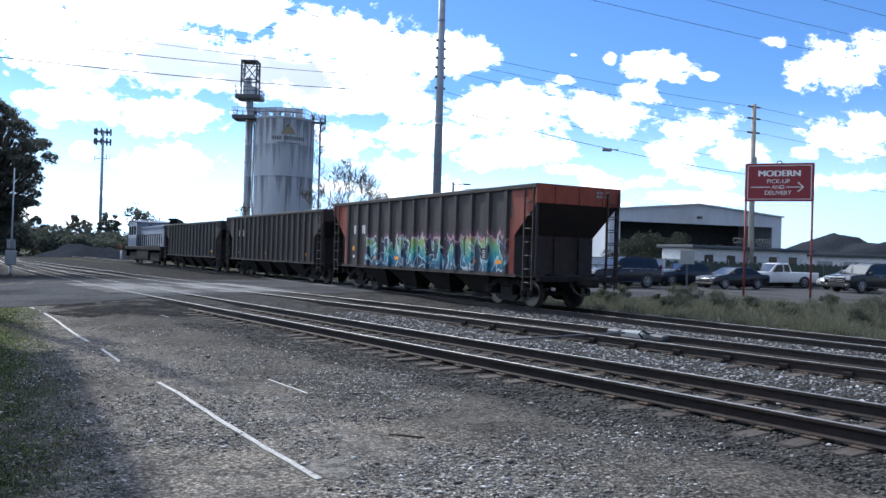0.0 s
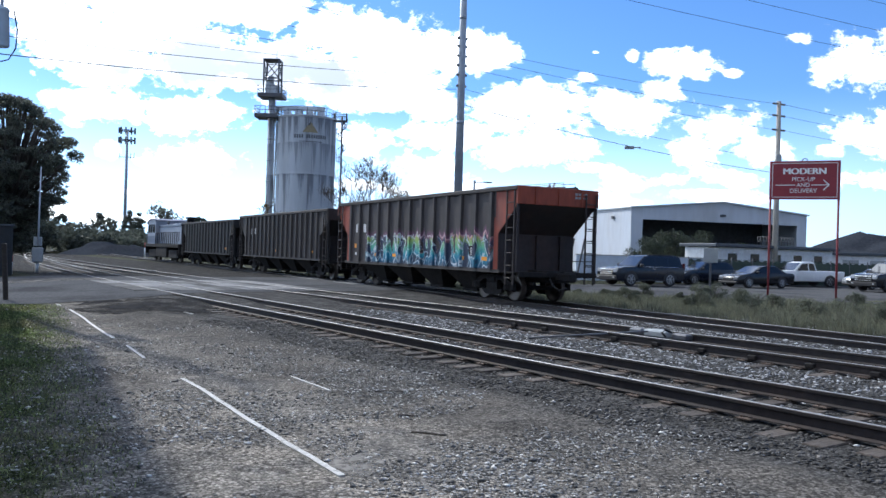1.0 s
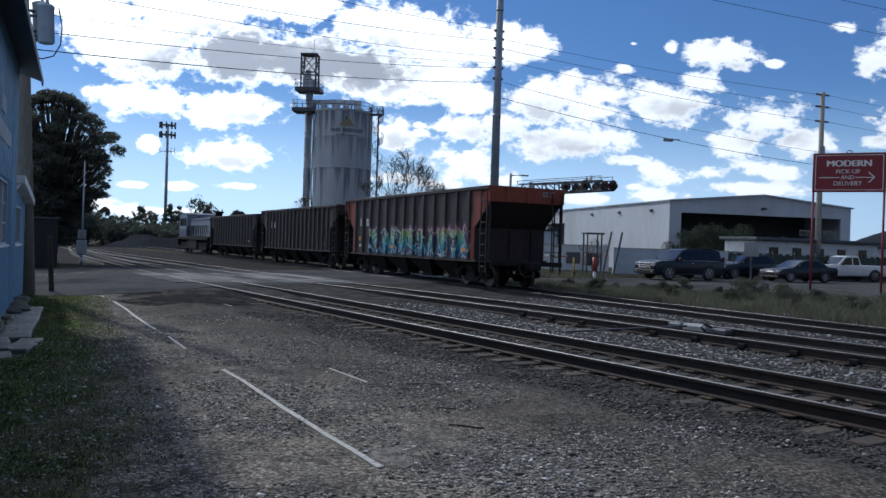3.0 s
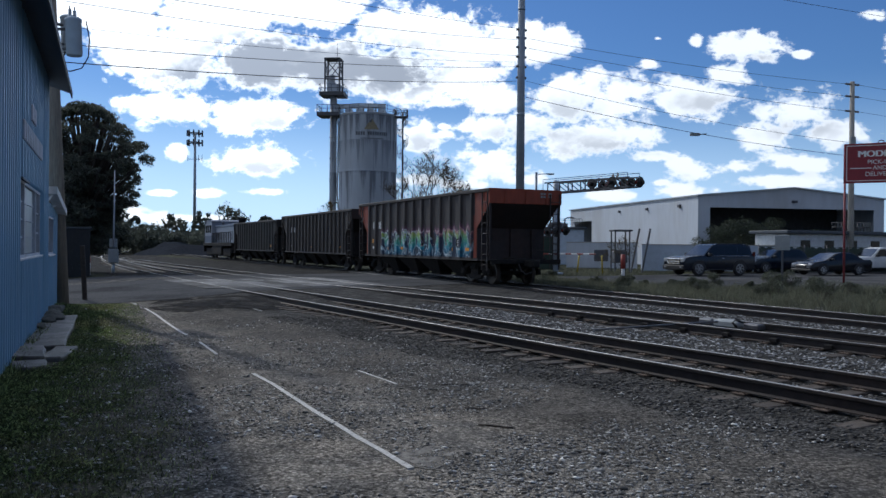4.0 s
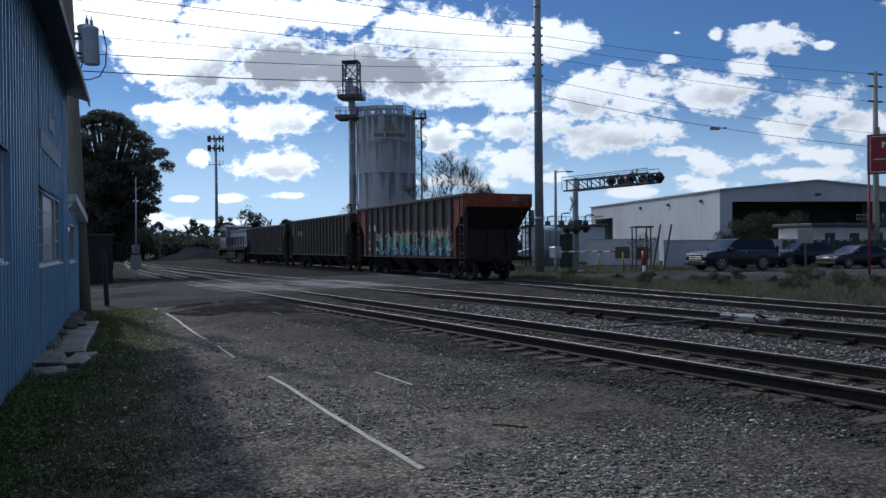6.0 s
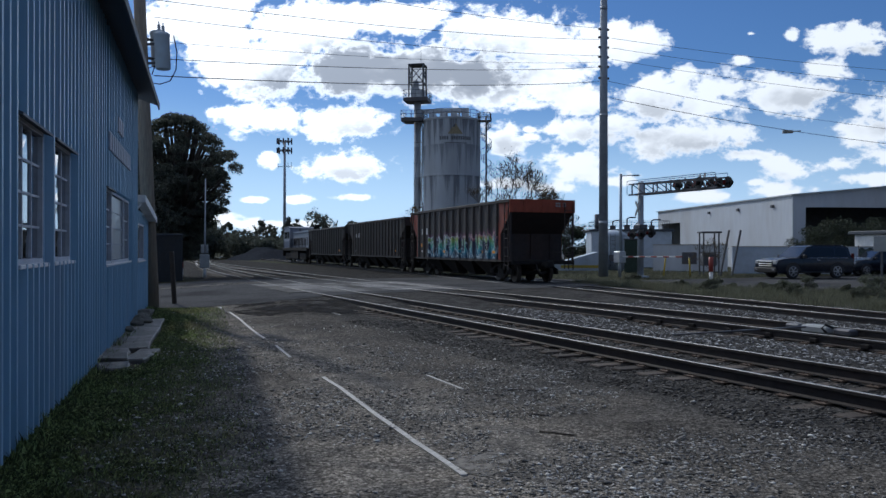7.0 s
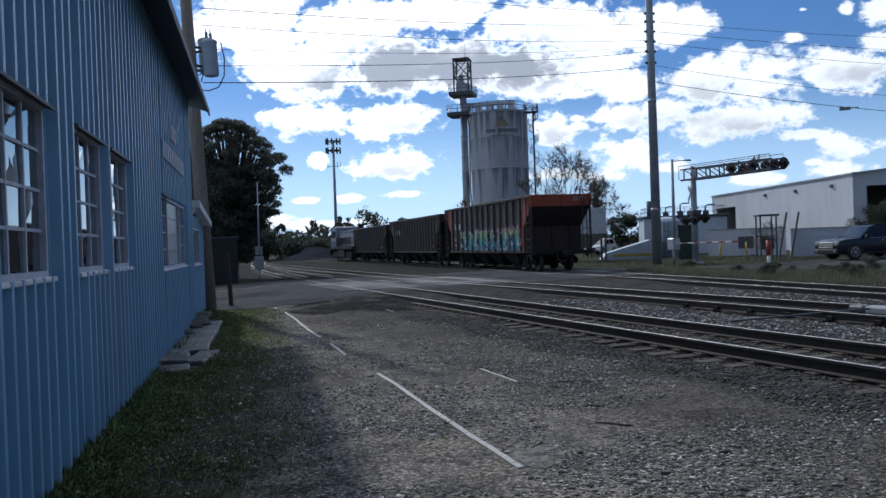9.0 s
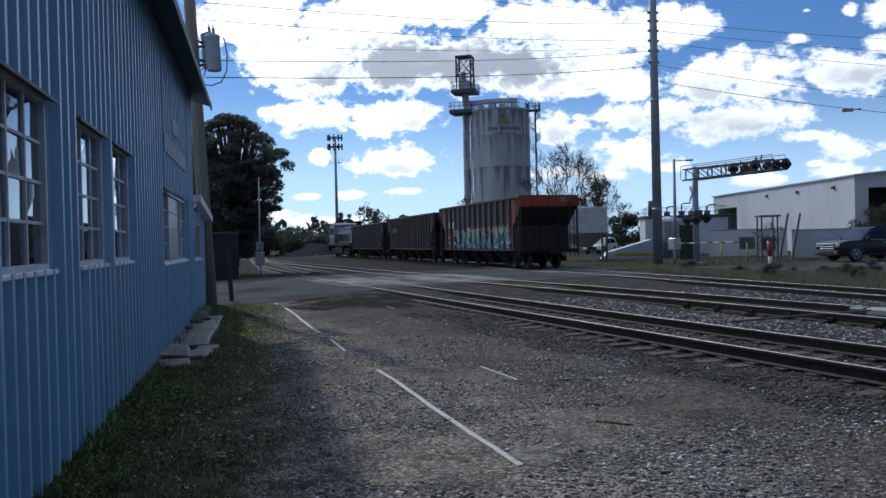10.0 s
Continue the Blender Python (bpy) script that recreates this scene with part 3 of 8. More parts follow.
# ---- ground, road, tracks ----
def ground_material():
    """Gravel lot, crushed-stone ballast and rough turf in one sheet, by place."""
    m = bpy.data.materials.new("gravel_lot_and_turf")
    m.use_nodes = True
    nt = m.node_tree
    N, L = nt.nodes, nt.links
    bsdf = N["Principled BSDF"]
    bsdf.inputs["Roughness"].default_value = 0.92
    bsdf.inputs["Specular IOR Level"].default_value = 0.02
    geo = N.new("ShaderNodeNewGeometry")

    def dot(v):
        d = N.new("ShaderNodeVectorMath")
        d.operation = "DOT_PRODUCT"
        d.inputs[1].default_value = v
        L.new(geo.outputs["Position"], d.inputs[0])
        return d.outputs["Value"]

    def noise_tex(sc, det=6.0, rough=0.65):
        n = N.new("ShaderNodeTexNoise")
        n.inputs["Scale"].default_value, n.inputs["Detail"].default_value, n.inputs["Roughness"].default_value = sc, det, rough
        L.new(geo.outputs["Position"], n.inputs["Vector"])
        return n.outputs["Fac"]

    def calc(op, a, b=0.0, c=0.0):
        k = N.new("ShaderNodeMath")
        k.operation = op
        for i, v in enumerate((a, b, c)):
            if isinstance(v, (int, float)):
                k.inputs[i].default_value = v
            else:
                L.new(v, k.inputs[i])
        return k.outputs[0]

    def ramp(v, lo, hi, a=0.0, b=1.0):
        r = N.new("ShaderNodeMapRange")
        r.interpolation_type = "SMOOTHSTEP"
        for nm, val in (("From Min", lo), ("From Max", hi), ("To Min", a), ("To Max", b)):
            r.inputs[nm].default_value = val
        L.new(v, r.inputs["Value"])
        return r.outputs[0]

    def blend(f, a, b):
        x = N.new("ShaderNodeMix")
        x.data_type = "RGBA"
        L.new(f, x.inputs["Factor"])
        for nm, v in (("A", a), ("B", b)):
            if isinstance(v, tuple):
                x.inputs[nm].default_value = (*v, 1)
            else:
                L.new(v, x.inputs[nm])
        return x.outputs["Result"]
    n, u = dot((NN.x, NN.y, 0)), dot((UU.x, UU.y, 0))
    w = dot((0.8925, 0.451, 0))                       # out from the blue wall, which stands at -1.31
    big, mid, fine = noise_tex(0.35, 4), noise_tex(2.2, 6), noise_tex(38.0, 4, 0.7)
    lot = blend(ramp(mid, 0.38, 0.64), (0.135, 0.128, 0.119), (0.25, 0.23, 0.203))
    lot = blend(ramp(noise_tex(0.8, 5), 0.46, 0.60, 0.0, 0.85), lot, (0.255, 0.23, 0.198))
    lot = blend(ramp(big, 0.48, 0.64, 0.0, 0.75), lot, (0.09, 0.082, 0.074))
    lot = blend(calc("MULTIPLY", ramp(calc("MULTIPLY_ADD", mid, 2.6, calc("SUBTRACT", n, 1.3)), 3.6, 5.2), 0.6), lot, (0.062, 0.058, 0.054))
    rock = blend(ramp(mid, 0.35, 0.65), (0.042, 0.041, 0.039), (0.085, 0.082, 0.079))
    wob = calc("MULTIPLY_ADD", mid, 1.6, -0.8)
    in_ballast = calc("MULTIPLY", ramp(calc("ADD", n, wob), 5.9, 6.7), ramp(calc("ADD", n, wob), 21.5, 20.5))
    col = blend(in_ballast, lot, rock)
    far = ramp(calc("SUBTRACT", u, calc("MULTIPLY", ramp(n, 5.0, 27.0), 4.8)), -40.6, -41.6)
    col = blend(calc("MULTIPLY", far, 0.8), col, (0.036, 0.035, 0.034))
    turf = blend(ramp(mid, 0.4, 0.62), (0.06, 0.07, 0.036), (0.13, 0.118, 0.088))
    turf = blend(calc("MULTIPLY", far, 0.65), turf, (0.042, 0.045, 0.03))
    wob2 = calc("MULTIPLY_ADD", mid, 1.8, -0.9)
    near_wall = calc("MULTIPLY", ramp(calc("ADD", w, wob2), 0.75, -0.15), ramp(u, -26.0, -24.5))
    strip = calc("MULTIPLY", ramp(calc("ADD", n, wob), 19.6, 20.8), ramp(u, -31.5, -29.0))
    far = calc("MULTIPLY", far, ramp(big, 0.3, 0.5, 0.6, 1.0))
    turf_mask = calc("MAXIMUM", calc("MAXIMUM", near_wall, strip), calc("MULTIPLY", far, calc("SUBTRACT", 1.0, in_ballast)))
    col = blend(turf_mask, col, turf)
    def cells(scale):
        v = N.new("ShaderNodeTexVoronoi")
        v.inputs["Scale"].default_value = scale
        L.new(geo.outputs["Position"], v.inputs["Vector"])
        s = N.new("ShaderNodeSeparateColor")
        L.new(v.outputs["Color"], s.inputs[0])
        return s.outputs[0], v.outputs["Distance"]
    c1, d1 = cells(30.0)
    c2, d2 = cells(75.0)
    grain = calc("MULTIPLY", ramp(c1, 0.0, 1.0, 0.55, 1.5), ramp(c2, 0.0, 1.0, 0.6, 1.5))
    grain = calc("MULTIPLY", grain, ramp(d1, 0.1, 0.75, 1.15, 0.65))
    bare = calc("MAXIMUM", turf_mask, ramp(noise_tex(0.9, 5), 0.52, 0.66))
    speck = calc("MULTIPLY", ramp(fine, 0.3, 0.72, 0.7, 1.3), calc("ADD", calc("MULTIPLY", grain, calc("SUBTRACT", 1.0, calc("MULTIPLY", bare, 0.35))), calc("MULTIPLY", bare, 0.35)))
    sc = N.new("ShaderNodeVectorMath")
    sc.operation = "SCALE"
    L.new(col, sc.inputs[0])
    L.new(speck, sc.inputs["Scale"])
    L.new(sc.outputs[0], bsdf.inputs["Base Color"])
    hgt = calc("ADD", calc("MULTIPLY_ADD", d1, -0.5, calc("MULTIPLY", c1, 0.35)), calc("MULTIPLY_ADD", fine, 0.4, calc("MULTIPLY_ADD", d2, -0.2, calc("MULTIPLY", mid, 0.8))))
    b = N.new("ShaderNodeBump")
    b.inputs["Strength"].default_value, b.inputs["Distance"].default_value = 0.75, 0.025
    L.new(hgt, b.inputs["Height"])
    L.new(b.outputs[0], bsdf.inputs["Normal"])
    return m


def stretch_out(lo, hi, step, far):
    """Even steps between lo and hi, growing steps out to far on both sides."""
    mid = list(np.arange(lo, hi + 1e-6, step))
    out, d, v = [], step, hi
    while v < far:
        d *= 1.35
        v += d
        out.append(v)
    neg, d, v = [], step, lo
    while v > -far:
        d *= 1.35
        v -= d
        neg.append(v)
    return neg[::-1] + mid + out


def build_ground():
    us, ns = stretch_out(-52, 8, 0.4, 2500), stretch_out(-6, 32, 0.4, 2500)
    verts = np.zeros((len(us) * len(ns), 3), np.float32)
    k = 0
    for n in ns:
        for u in us:
            x, y = NN.x * n + UU.x * u, NN.y * n + UU.y * u
            z = ground_z(x, y)
            if abs(n) < 40 and abs(u) < 60:
                km = road_mask(u)
                z += (noise.noise((x * 0.35, y * 0.35, 0)) * 0.035 + noise.noise((x * 1.3, y * 1.3, 3)) * 0.012) * (1 - km) - 0.03 * km
            verts[k] = (x, y, z - 0.01)
            k += 1
    w, h = len(us), len(ns)
    i = np.arange(w * h).reshape(h, w)
    faces = np.stack([i[:-1, :-1], i[1:, :-1], i[1:, 1:], i[:-1, 1:]], -1).reshape(-1, 4)
    me = raw_mesh("ground", verts, faces[:, ::-1], ground_material())
    for p in me.polygons:
        p.use_smooth = True
    tagged(new("ground", me), "grey gravel lot with crushed-stone ballast and rough turf", "ground", kind="structure")


build_ground()


def road_far(n):
    """The road's far edge along the tracks."""
    return -41.6 + 4.8 * smooth(5, 27, n) - 2.2 * smooth(32, 50, n)


def build_road():
    us, ns = list(np.arange(ROAD_U0, ROAD_U1 + 0.01, 1.0)), list(np.arange(-40, 20.1, 0.5)) + list(np.arange(21, 121, 2.5))
    bm = bmesh.new()
    grid = []
    for n in ns:
        row = []
        for u in us:
            edge = 0.5 * noise.noise((n * 0.7, 1, 0)) - 2.2 * smooth(6.0, 9.5, n) * (1 - smooth(20, 22, n))
            edge -= 5.4 * smooth(19, 23, n)
            edge += 0.79 * min(max(n - 20.8, 0.0), 40.0)
            lo = road_far(n) + 0.35 * noise.noise((n * 0.6, 7, 0))
            u_at = lo + (u - ROAD_U0) * (ROAD_U1 + edge - lo) / (ROAD_U1 - ROAD_U0)
            row.append(bm.verts.new(tu(n, u_at, road_h(n) + 0.004 + (-0.03 if u in (us[0], us[-1]) else 0.0))))
        grid.append(row)
    for a, b in zip(grid, grid[1:]):
        for k in range(len(us) - 1):
            f = bm.faces.new((a[k], a[k + 1], b[k + 1], b[k]))
            f.smooth = True
    solid("road", bm, "asphalt", "worn grey asphalt road over the level crossing", "road", kind="structure")


build_road()


def rail_profile(zt):
    return [(-0.07, zt - 0.17), (0.07, zt - 0.17), (0.07, zt - 0.158), (0.012, zt - 0.14), (0.010, zt - 0.05), (0.036, zt - 0.038),
            (0.036, zt - 0.008), (0.028, zt - 0.003), (-0.028, zt - 0.003), (-0.036, zt - 0.008), (-0.036, zt - 0.038), (-0.010, zt - 0.05), (-0.012, zt - 0.14), (-0.07, zt - 0.158)]


def build_track(line, zt, u0=-150.0, u1=26.0):
    tr = thing("railway_track", "weathered steel railway track on wooden ties in ballast", "railway track", group="railway tracks", kind="structure")
    us = list(np.arange(u0, u1 + 0.1, 2.0))

    def frame_at(u, off):
        d = (line(u + 0.05) - line(u - 0.05)) / 0.1
        t = (UU + NN * d).normalized()
        s = Vector((-t.y, t.x))                                    # across, towards larger n
        p = NN * line(u) + UU * u + s * off
        return p, s
    for side in (-0.7525, 0.7525):
        for nm, prof, mat in (("rail", rail_profile(zt), "steel_rail"), ("rail_head", [(-0.020, zt - 0.004), (0.020, zt - 0.004), (0.016, zt), (-0.016, zt)], "rail_top")):
            bm = bmesh.new()
            rings = []
            for u in us:
                p, s = frame_at(u, side)
                rings.append([bm.verts.new((p.x + s.x * a, p.y + s.y * a, z)) for a, z in prof])
            for a, b in zip(rings, rings[1:]):
                for k in range(len(prof)):
                    bm.faces.new((a[k], a[(k + 1) % len(prof)], b[(k + 1) % len(prof)], b[k]))
            part(nm, bm, mat, tr, "bright worn running surface" if nm == "rail_head" else "brown rusty rail")
    return tr, frame_at


def build_ties(tr, frame_at, zt, lo, hi):
    tmp = bmesh.new()
    bbox(tmp, -1.3, -0.115, -0.17, 1.3, 0.115, 0.0, 0.012)
    me = finish(tmp, "tie", "tie")
    tmp = bmesh.new()
    for s in (-0.7525, 0.7525):
        box(tmp, s - 0.17, -0.09, 0, s + 0.17, 0.09, 0.014)
        for a in (-0.10, 0.10):
            for b in (-0.05, 0.05):
                box(tmp, s + a - 0.012, b - 0.012, 0.014, s + a + 0.012, b + 0.012, 0.034)
    plate = finish(tmp, "tie_plate", "tie_plate")
    u = hi
    rnd = random.Random(int(zt * 1000))
    while u > lo:
        u -= 0.52
        if ROAD_U0 - 0.5 < u < ROAD_U1 + 1.0:
            continue
        p, s = frame_at(u, rnd.uniform(-0.06, 0.06))
        q = math.degrees(math.atan2(s.y, s.x)) + rnd.uniform(-1.5, 1.5)
        z = zt - 0.17 - 0.014
        share("tie", me, tr, pose(p.x, p.y, z + rnd.uniform(-0.026, 0.002), 0, 0, q))
        if u > -26:
            p2, _ = frame_at(u, 0)
            share("tie_plate", plate, tr, pose(p2.x, p2.y, z + 0.002, 0, 0, q))


TRACK_OBS = []
for _line, _zt in TRACKS:
    TRACK_OBS.append(build_track(_line, _zt))


def build_crossing_panels():
    """Pale concrete panels beside the rails where the road crosses."""
    for (line, zt), lo, hi in zip(TRACKS, (-36.5, -37.5, -42.0), (-28.0, -28.0, -31.0)):
        cr = thing("crossing_surface", "worn pale concrete crossing panels between the rails", "crossing", kind="structure")
        u = hi
        while u - 2.4 > lo:
            for a, b in ((-1.55, -0.80), (-0.64, -0.01), (0.01, 0.64), (0.80, 1.55)) + (((1.57, 2.45),) if line is line_1 else ()):
                bm = bmesh.new()
                c = tu(line(u - 1.2), u - 1.2)
                d = (line(u) - line(u - 2.4)) / 2.4
                bbox(bm, a, -1.185, -0.12, b, 1.185, 0.0, 0.012)
                p = part("panel", bm, "panel_concrete", cr)
                ang = math.degrees(math.atan2(NN.y - UU.y * d, NN.x - UU.x * d))
                p.matrix_basis = pose(c.x, c.y, zt - 0.006 + random.uniform(-0.006, 0.004), 0, 0, ang)
            u -= 2.4


M["panel_concrete"] = material("worn_panel_concrete", (0.115, 0.115, 0.117), 0.8, 0, 9, 0.5, 0.3, (0.06, 0.058, 0.057), 0.9, 0.8, spec=0.1, per=0.6)
build_crossing_panels()

# ---- the train ----
def train_u(t):
    """Where the last wagon's rear end stands along the track."""
    return -16.61 - 2.0608 * t + 0.0249 * t * t


def track_pose(u, z):
    d = (line_3(u + 0.05) - line_3(u - 0.05)) / 0.1
    h = -(UU + NN * d)
    p = NN * line_3(u) + UU * u
    return pose(p.x, p.y, z, 0, 0, math.degrees(math.atan2(h.y, h.x)))


CAR_L, CAR_H = (14.5, 15.0, 14.7), (3.53, 3.36, 3.20)
CAR_AT = (7.25, 23.2, 39.25)           # middles of the wagons, ahead of the rear end
LOCO_AT = 54.7
WHEEL_R = 0.42
RAIL_Z = 0.25
ROLLING = []                            # wheelsets that turn: object, its place in the wagon
TRAIN = []


def graffiti_material():
    """Weathered brown paint with a sprayed band of blue and green lettering on one stretch of the side."""
    m = material("sprayed_brown_car_paint", (0.043, 0.036, 0.035), 0.62, 0.05, 3.5, 0.35, 0.15, (0.026, 0.021, 0.020), 0.7, 0.7, stretch=(1, 1, 0.25))
    nt = m.node_tree
    N, L = nt.nodes, nt.links
    bsdf = N["Principled BSDF"]
    under = bsdf.inputs["Base Color"].links[0].from_socket
    tc = N.new("ShaderNodeTexCoord")
    sep = N.new("ShaderNodeSeparateXYZ")
    L.new(tc.outputs["Object"], sep.inputs[0])

    def calc(op, a, b=0.0, c=0.0):
        k = N.new("ShaderNodeMath")
        k.operation = op
        for i, v in enumerate((a, b, c)):
            if isinstance(v, (int, float)):
                k.inputs[i].default_value = v
            else:
                L.new(v, k.inputs[i])
        return k.outputs[0]

    def ramp(v, lo, hi, a=0.0, b=1.0):
        r = N.new("ShaderNodeMapRange")
        for nm, val in (("From Min", lo), ("From Max", hi), ("To Min", a), ("To Max", b)):
            r.inputs[nm].default_value = val
        L.new(v, r.inputs["Value"])
        return r.outputs[0]

    def blend(f, a, b):
        x = N.new("ShaderNodeMix")
        x.data_type = "RGBA"
        L.new(f, x.inputs["Factor"])
        for nm, v in (("A", a), ("B", b)):
            if isinstance(v, tuple):
                x.inputs[nm].default_value = (*v, 1)
            else:
                L.new(v, x.inputs[nm])
        return x.outputs["Result"]
    wob = N.new("ShaderNodeTexNoise")
    wob.inputs["Scale"].default_value, wob.inputs["Detail"].default_value = 1.4, 2.0
    L.new(tc.outputs["Object"], wob.inputs["Vector"])
    x, z = sep.outputs["X"], sep.outputs["Z"]
    warp = calc("MULTIPLY_ADD", wob.outputs["Fac"], 1.1, -0.55)
    xw, zw = calc("ADD", x, warp), calc("ADD", z, calc("MULTIPLY", warp, 0.5))
    # one letter every 1.24 m: fat warped strokes with a spiky top, outlined in white
    cell = calc("FRACT", calc("DIVIDE", calc("ADD", xw, 5.85), 1.24))
    mid = calc("ABSOLUTE", calc("SUBTRACT", cell, 0.5))
    spike = N.new("ShaderNodeTexNoise")
    spike.inputs["Scale"].default_value, spike.inputs["Detail"].default_value = 1.0, 1.0
    sv = N.new("ShaderNodeCombineXYZ")
    L.new(calc("MULTIPLY", x, 4.2), sv.inputs[0])
    L.new(sv.outputs[0], spike.inputs["Vector"])
    top = calc("MULTIPLY_ADD", spike.outputs["Fac"], 0.9, 1.62)
    inside_x = calc("MULTIPLY", ramp(x, -5.95, -5.75), ramp(x, 4.25, 4.0))
    gap = calc("MULTIPLY", ramp(mid, 0.42, 0.46), ramp(zw, 1.25, 1.6))
    room = calc("SUBTRACT", calc("SUBTRACT", top, z), calc("MULTIPLY", gap, 0.9))
    band = calc("MULTIPLY", inside_x, calc("MULTIPLY", ramp(z, 0.98, 1.02), calc("GREATER_THAN", room, 0.0)))
    halo = calc("MULTIPLY", inside_x, calc("MULTIPLY", ramp(z, 1.3, 1.8), ramp(room, -0.20, -0.02)))

    def curl(scale, seed, at, w):
        n = N.new("ShaderNodeTexNoise")
        n.inputs["Scale"].default_value, n.inputs["Detail"].default_value, n.inputs["Distortion"].default_value = scale, 0.0, 0.8
        mv = N.new("ShaderNodeMapping")
        mv.inputs["Location"].default_value, mv.inputs["Scale"].default_value = (seed, 0, seed), (1.25, 1, 0.8)
        L.new(tc.outputs["Object"], mv.inputs[0])
        L.new(mv.outputs[0], n.inputs["Vector"])
        d = calc("ABSOLUTE", calc("SUBTRACT", n.outputs["Fac"], at))
        return ramp(d, w, w * 0.5), n.outputs["Fac"]
    body = blend(ramp(zw, 1.0, 1.45), (0.012, 0.06, 0.13), (0.02, 0.24, 0.36))
    body = blend(ramp(zw, 1.35, 1.65), body, (0.10, 0.36, 0.22))
    body = blend(ramp(zw, 1.65, 1.95), body, (0.27, 0.38, 0.09))
    hollow, fac = curl(1.7, 3.0, 0.5, 0.03)
    body = blend(ramp(fac, 0.47, 0.43), body, (0.02, 0.035, 0.07))
    body = blend(hollow, body, (0.50, 0.57, 0.62))
    thin, _ = curl(2.6, 11.0, 0.52, 0.018)
    body = blend(calc("MULTIPLY", thin, 0.8), body, (0.02, 0.05, 0.09))
    shine, _ = curl(2.1, 23.0, 0.46, 0.016)
    body = blend(calc("MULTIPLY", shine, 0.75), body, (0.45, 0.60, 0.66))
    body = blend(ramp(room, 0.07, 0.03), body, (0.5, 0.54, 0.57))
    warm = calc("MULTIPLY", ramp(x, 1.0, -3.0), ramp(room, 0.16, 0.05))
    body = blend(calc("MULTIPLY", warm, 0.7), body, (0.45, 0.17, 0.18))
    col = blend(calc("MULTIPLY", halo, 0.6), under, (0.17, 0.06, 0.13))
    col = blend(calc("MULTIPLY", band, 0.93), col, body)
    L.new(col, bsdf.inputs["Base Color"])
    return m


M["graffiti"] = graffiti_material()
M["end_sheet"] = material("dark_rusty_end_sheet", (0.034, 0.027, 0.028), 0.7, 0.1, 4, 0.3, 0.15, (0.045, 0.027, 0.024), 0.7, 0.9)
M["ladder"] = material("ladder_steel", (0.055, 0.046, 0.044), 0.6, 0.2, 8, 0.25, 0.05)
M["car_dark"] = material("dark_brown_car_paint", (0.027, 0.026, 0.026), 0.7, 0.1, 3.5, 0.3, 0.15, (0.03, 0.025, 0.024), 0.7, 0.7, stretch=(1, 1, 0.25))


def wheelset(car, x):
    """An axle with two flanged wheels that turns under its wagon."""
    bm = bmesh.new()
    tube(bm, (0, -1.05, 0), (0, 1.05, 0), 0.075, seg=10)
    axle = part("wheelset", bm, "car_black", car)
    for s in (-1, 1):
        bm = bmesh.new()
        prof = [(0.10, -0.10), (0.14, -0.09), (0.16, -0.03), (0.33, -0.02), (0.36, -0.065), (0.415, -0.07), (0.42, 0.055), (0.45, 0.06), (0.45, 0.085), (0.36, 0.085),
                (0.33, 0.03), (0.16, 0.04), (0.14, 0.09), (0.10, 0.10)]
        lathe(bm, [(r, s * -h) for r, h in prof], 28, (0, s * 0.7525, 0), "Y")
        part("wheel", bm, "wheel", axle)
        bm = bmesh.new()
        lathe(bm, [(0.375, 0), (0.412, 0.0), (0.412, 0.008), (0.375, 0.008)], 28, (0, s * 0.826, 0) if s > 0 else (0, -0.834, 0), "Y")
        part("wheel_rim", bm, "tread", axle, "bright worn wheel rim")
    ROLLING.append((axle, Vector((x, 0, WHEEL_R))))


def truck(car, x):
    """A freight truck: side frames, bolster, springs and two wheelsets."""
    for s in (-1, 1):
        bm = bmesh.new()
        top = [(-1.22, 0.36), (-1.22, 0.56), (-1.0, 0.62), (-0.55, 0.80), (0.55, 0.80), (1.0, 0.62), (1.22, 0.56), (1.22, 0.36), (1.0, 0.34), (0.86, 0.47), (0.52, 0.66),
               (0.30, 0.66), (0.30, 0.34), (0.62, 0.36), (0.55, 0.26), (0.36, 0.17), (-0.36, 0.17), (-0.55, 0.26), (-0.62, 0.36), (-0.30, 0.34), (-0.30, 0.66),
               (-0.52, 0.66), (-0.86, 0.47), (-1.0, 0.34)]
        prism(bm, [(x + a, b) for a, b in top], 1, s * 0.98, s * 1.10)
        part("side_frame", bm, "car_black", car)
        for dx in (-0.17, 0, 0.17):
            bm = bmesh.new()
            lathe(bm, [(0.05 + 0.018 * (k % 2), 0.30 + 0.022 * k) for k in range(15)], 10, (x + dx, s * 1.04, 0))
            part("spring", bm, "car_black", car)
        for dx in (-0.875, 0.875):
            bm = bmesh.new()
            bbox(bm, x + dx - 0.14, s * 1.02 - 0.13, 0.33, x + dx + 0.14, s * 1.02 + 0.13, 0.55, 0.03)
            lathe(bm, [(0.11, s * 1.13), (0.11, s * 1.17), (0.05, s * 1.19)], 12, (x + dx, 0, 0.43), "Y")
            part("axle_box", bm, "car_black", car)
    bm = bmesh.new()
    bbox(bm, x - 0.2, -1.15, 0.55, x + 0.2, 1.15, 0.75, 0.03)
    part("bolster", bm, "car_black", car)
    for dx in (-0.875, 0.875):
        wheelset(car, x + dx)


def ladder(car, x, y, z0, z1, mat, w=0.42, name="ladder"):
    bm = bmesh.new()
    for a in (-w / 2, w / 2):
        beam(bm, (x + a, y, z0), (x + a, y, z1), 0.045, 0.03)
    for k in range(int((z1 - z0) / 0.38)):
        z = z0 + 0.2 + k * 0.38
        tube(bm, (x - w / 2, y, z), (x + w / 2, y, z), 0.014, seg=6)
    part(name, bm, mat, car)


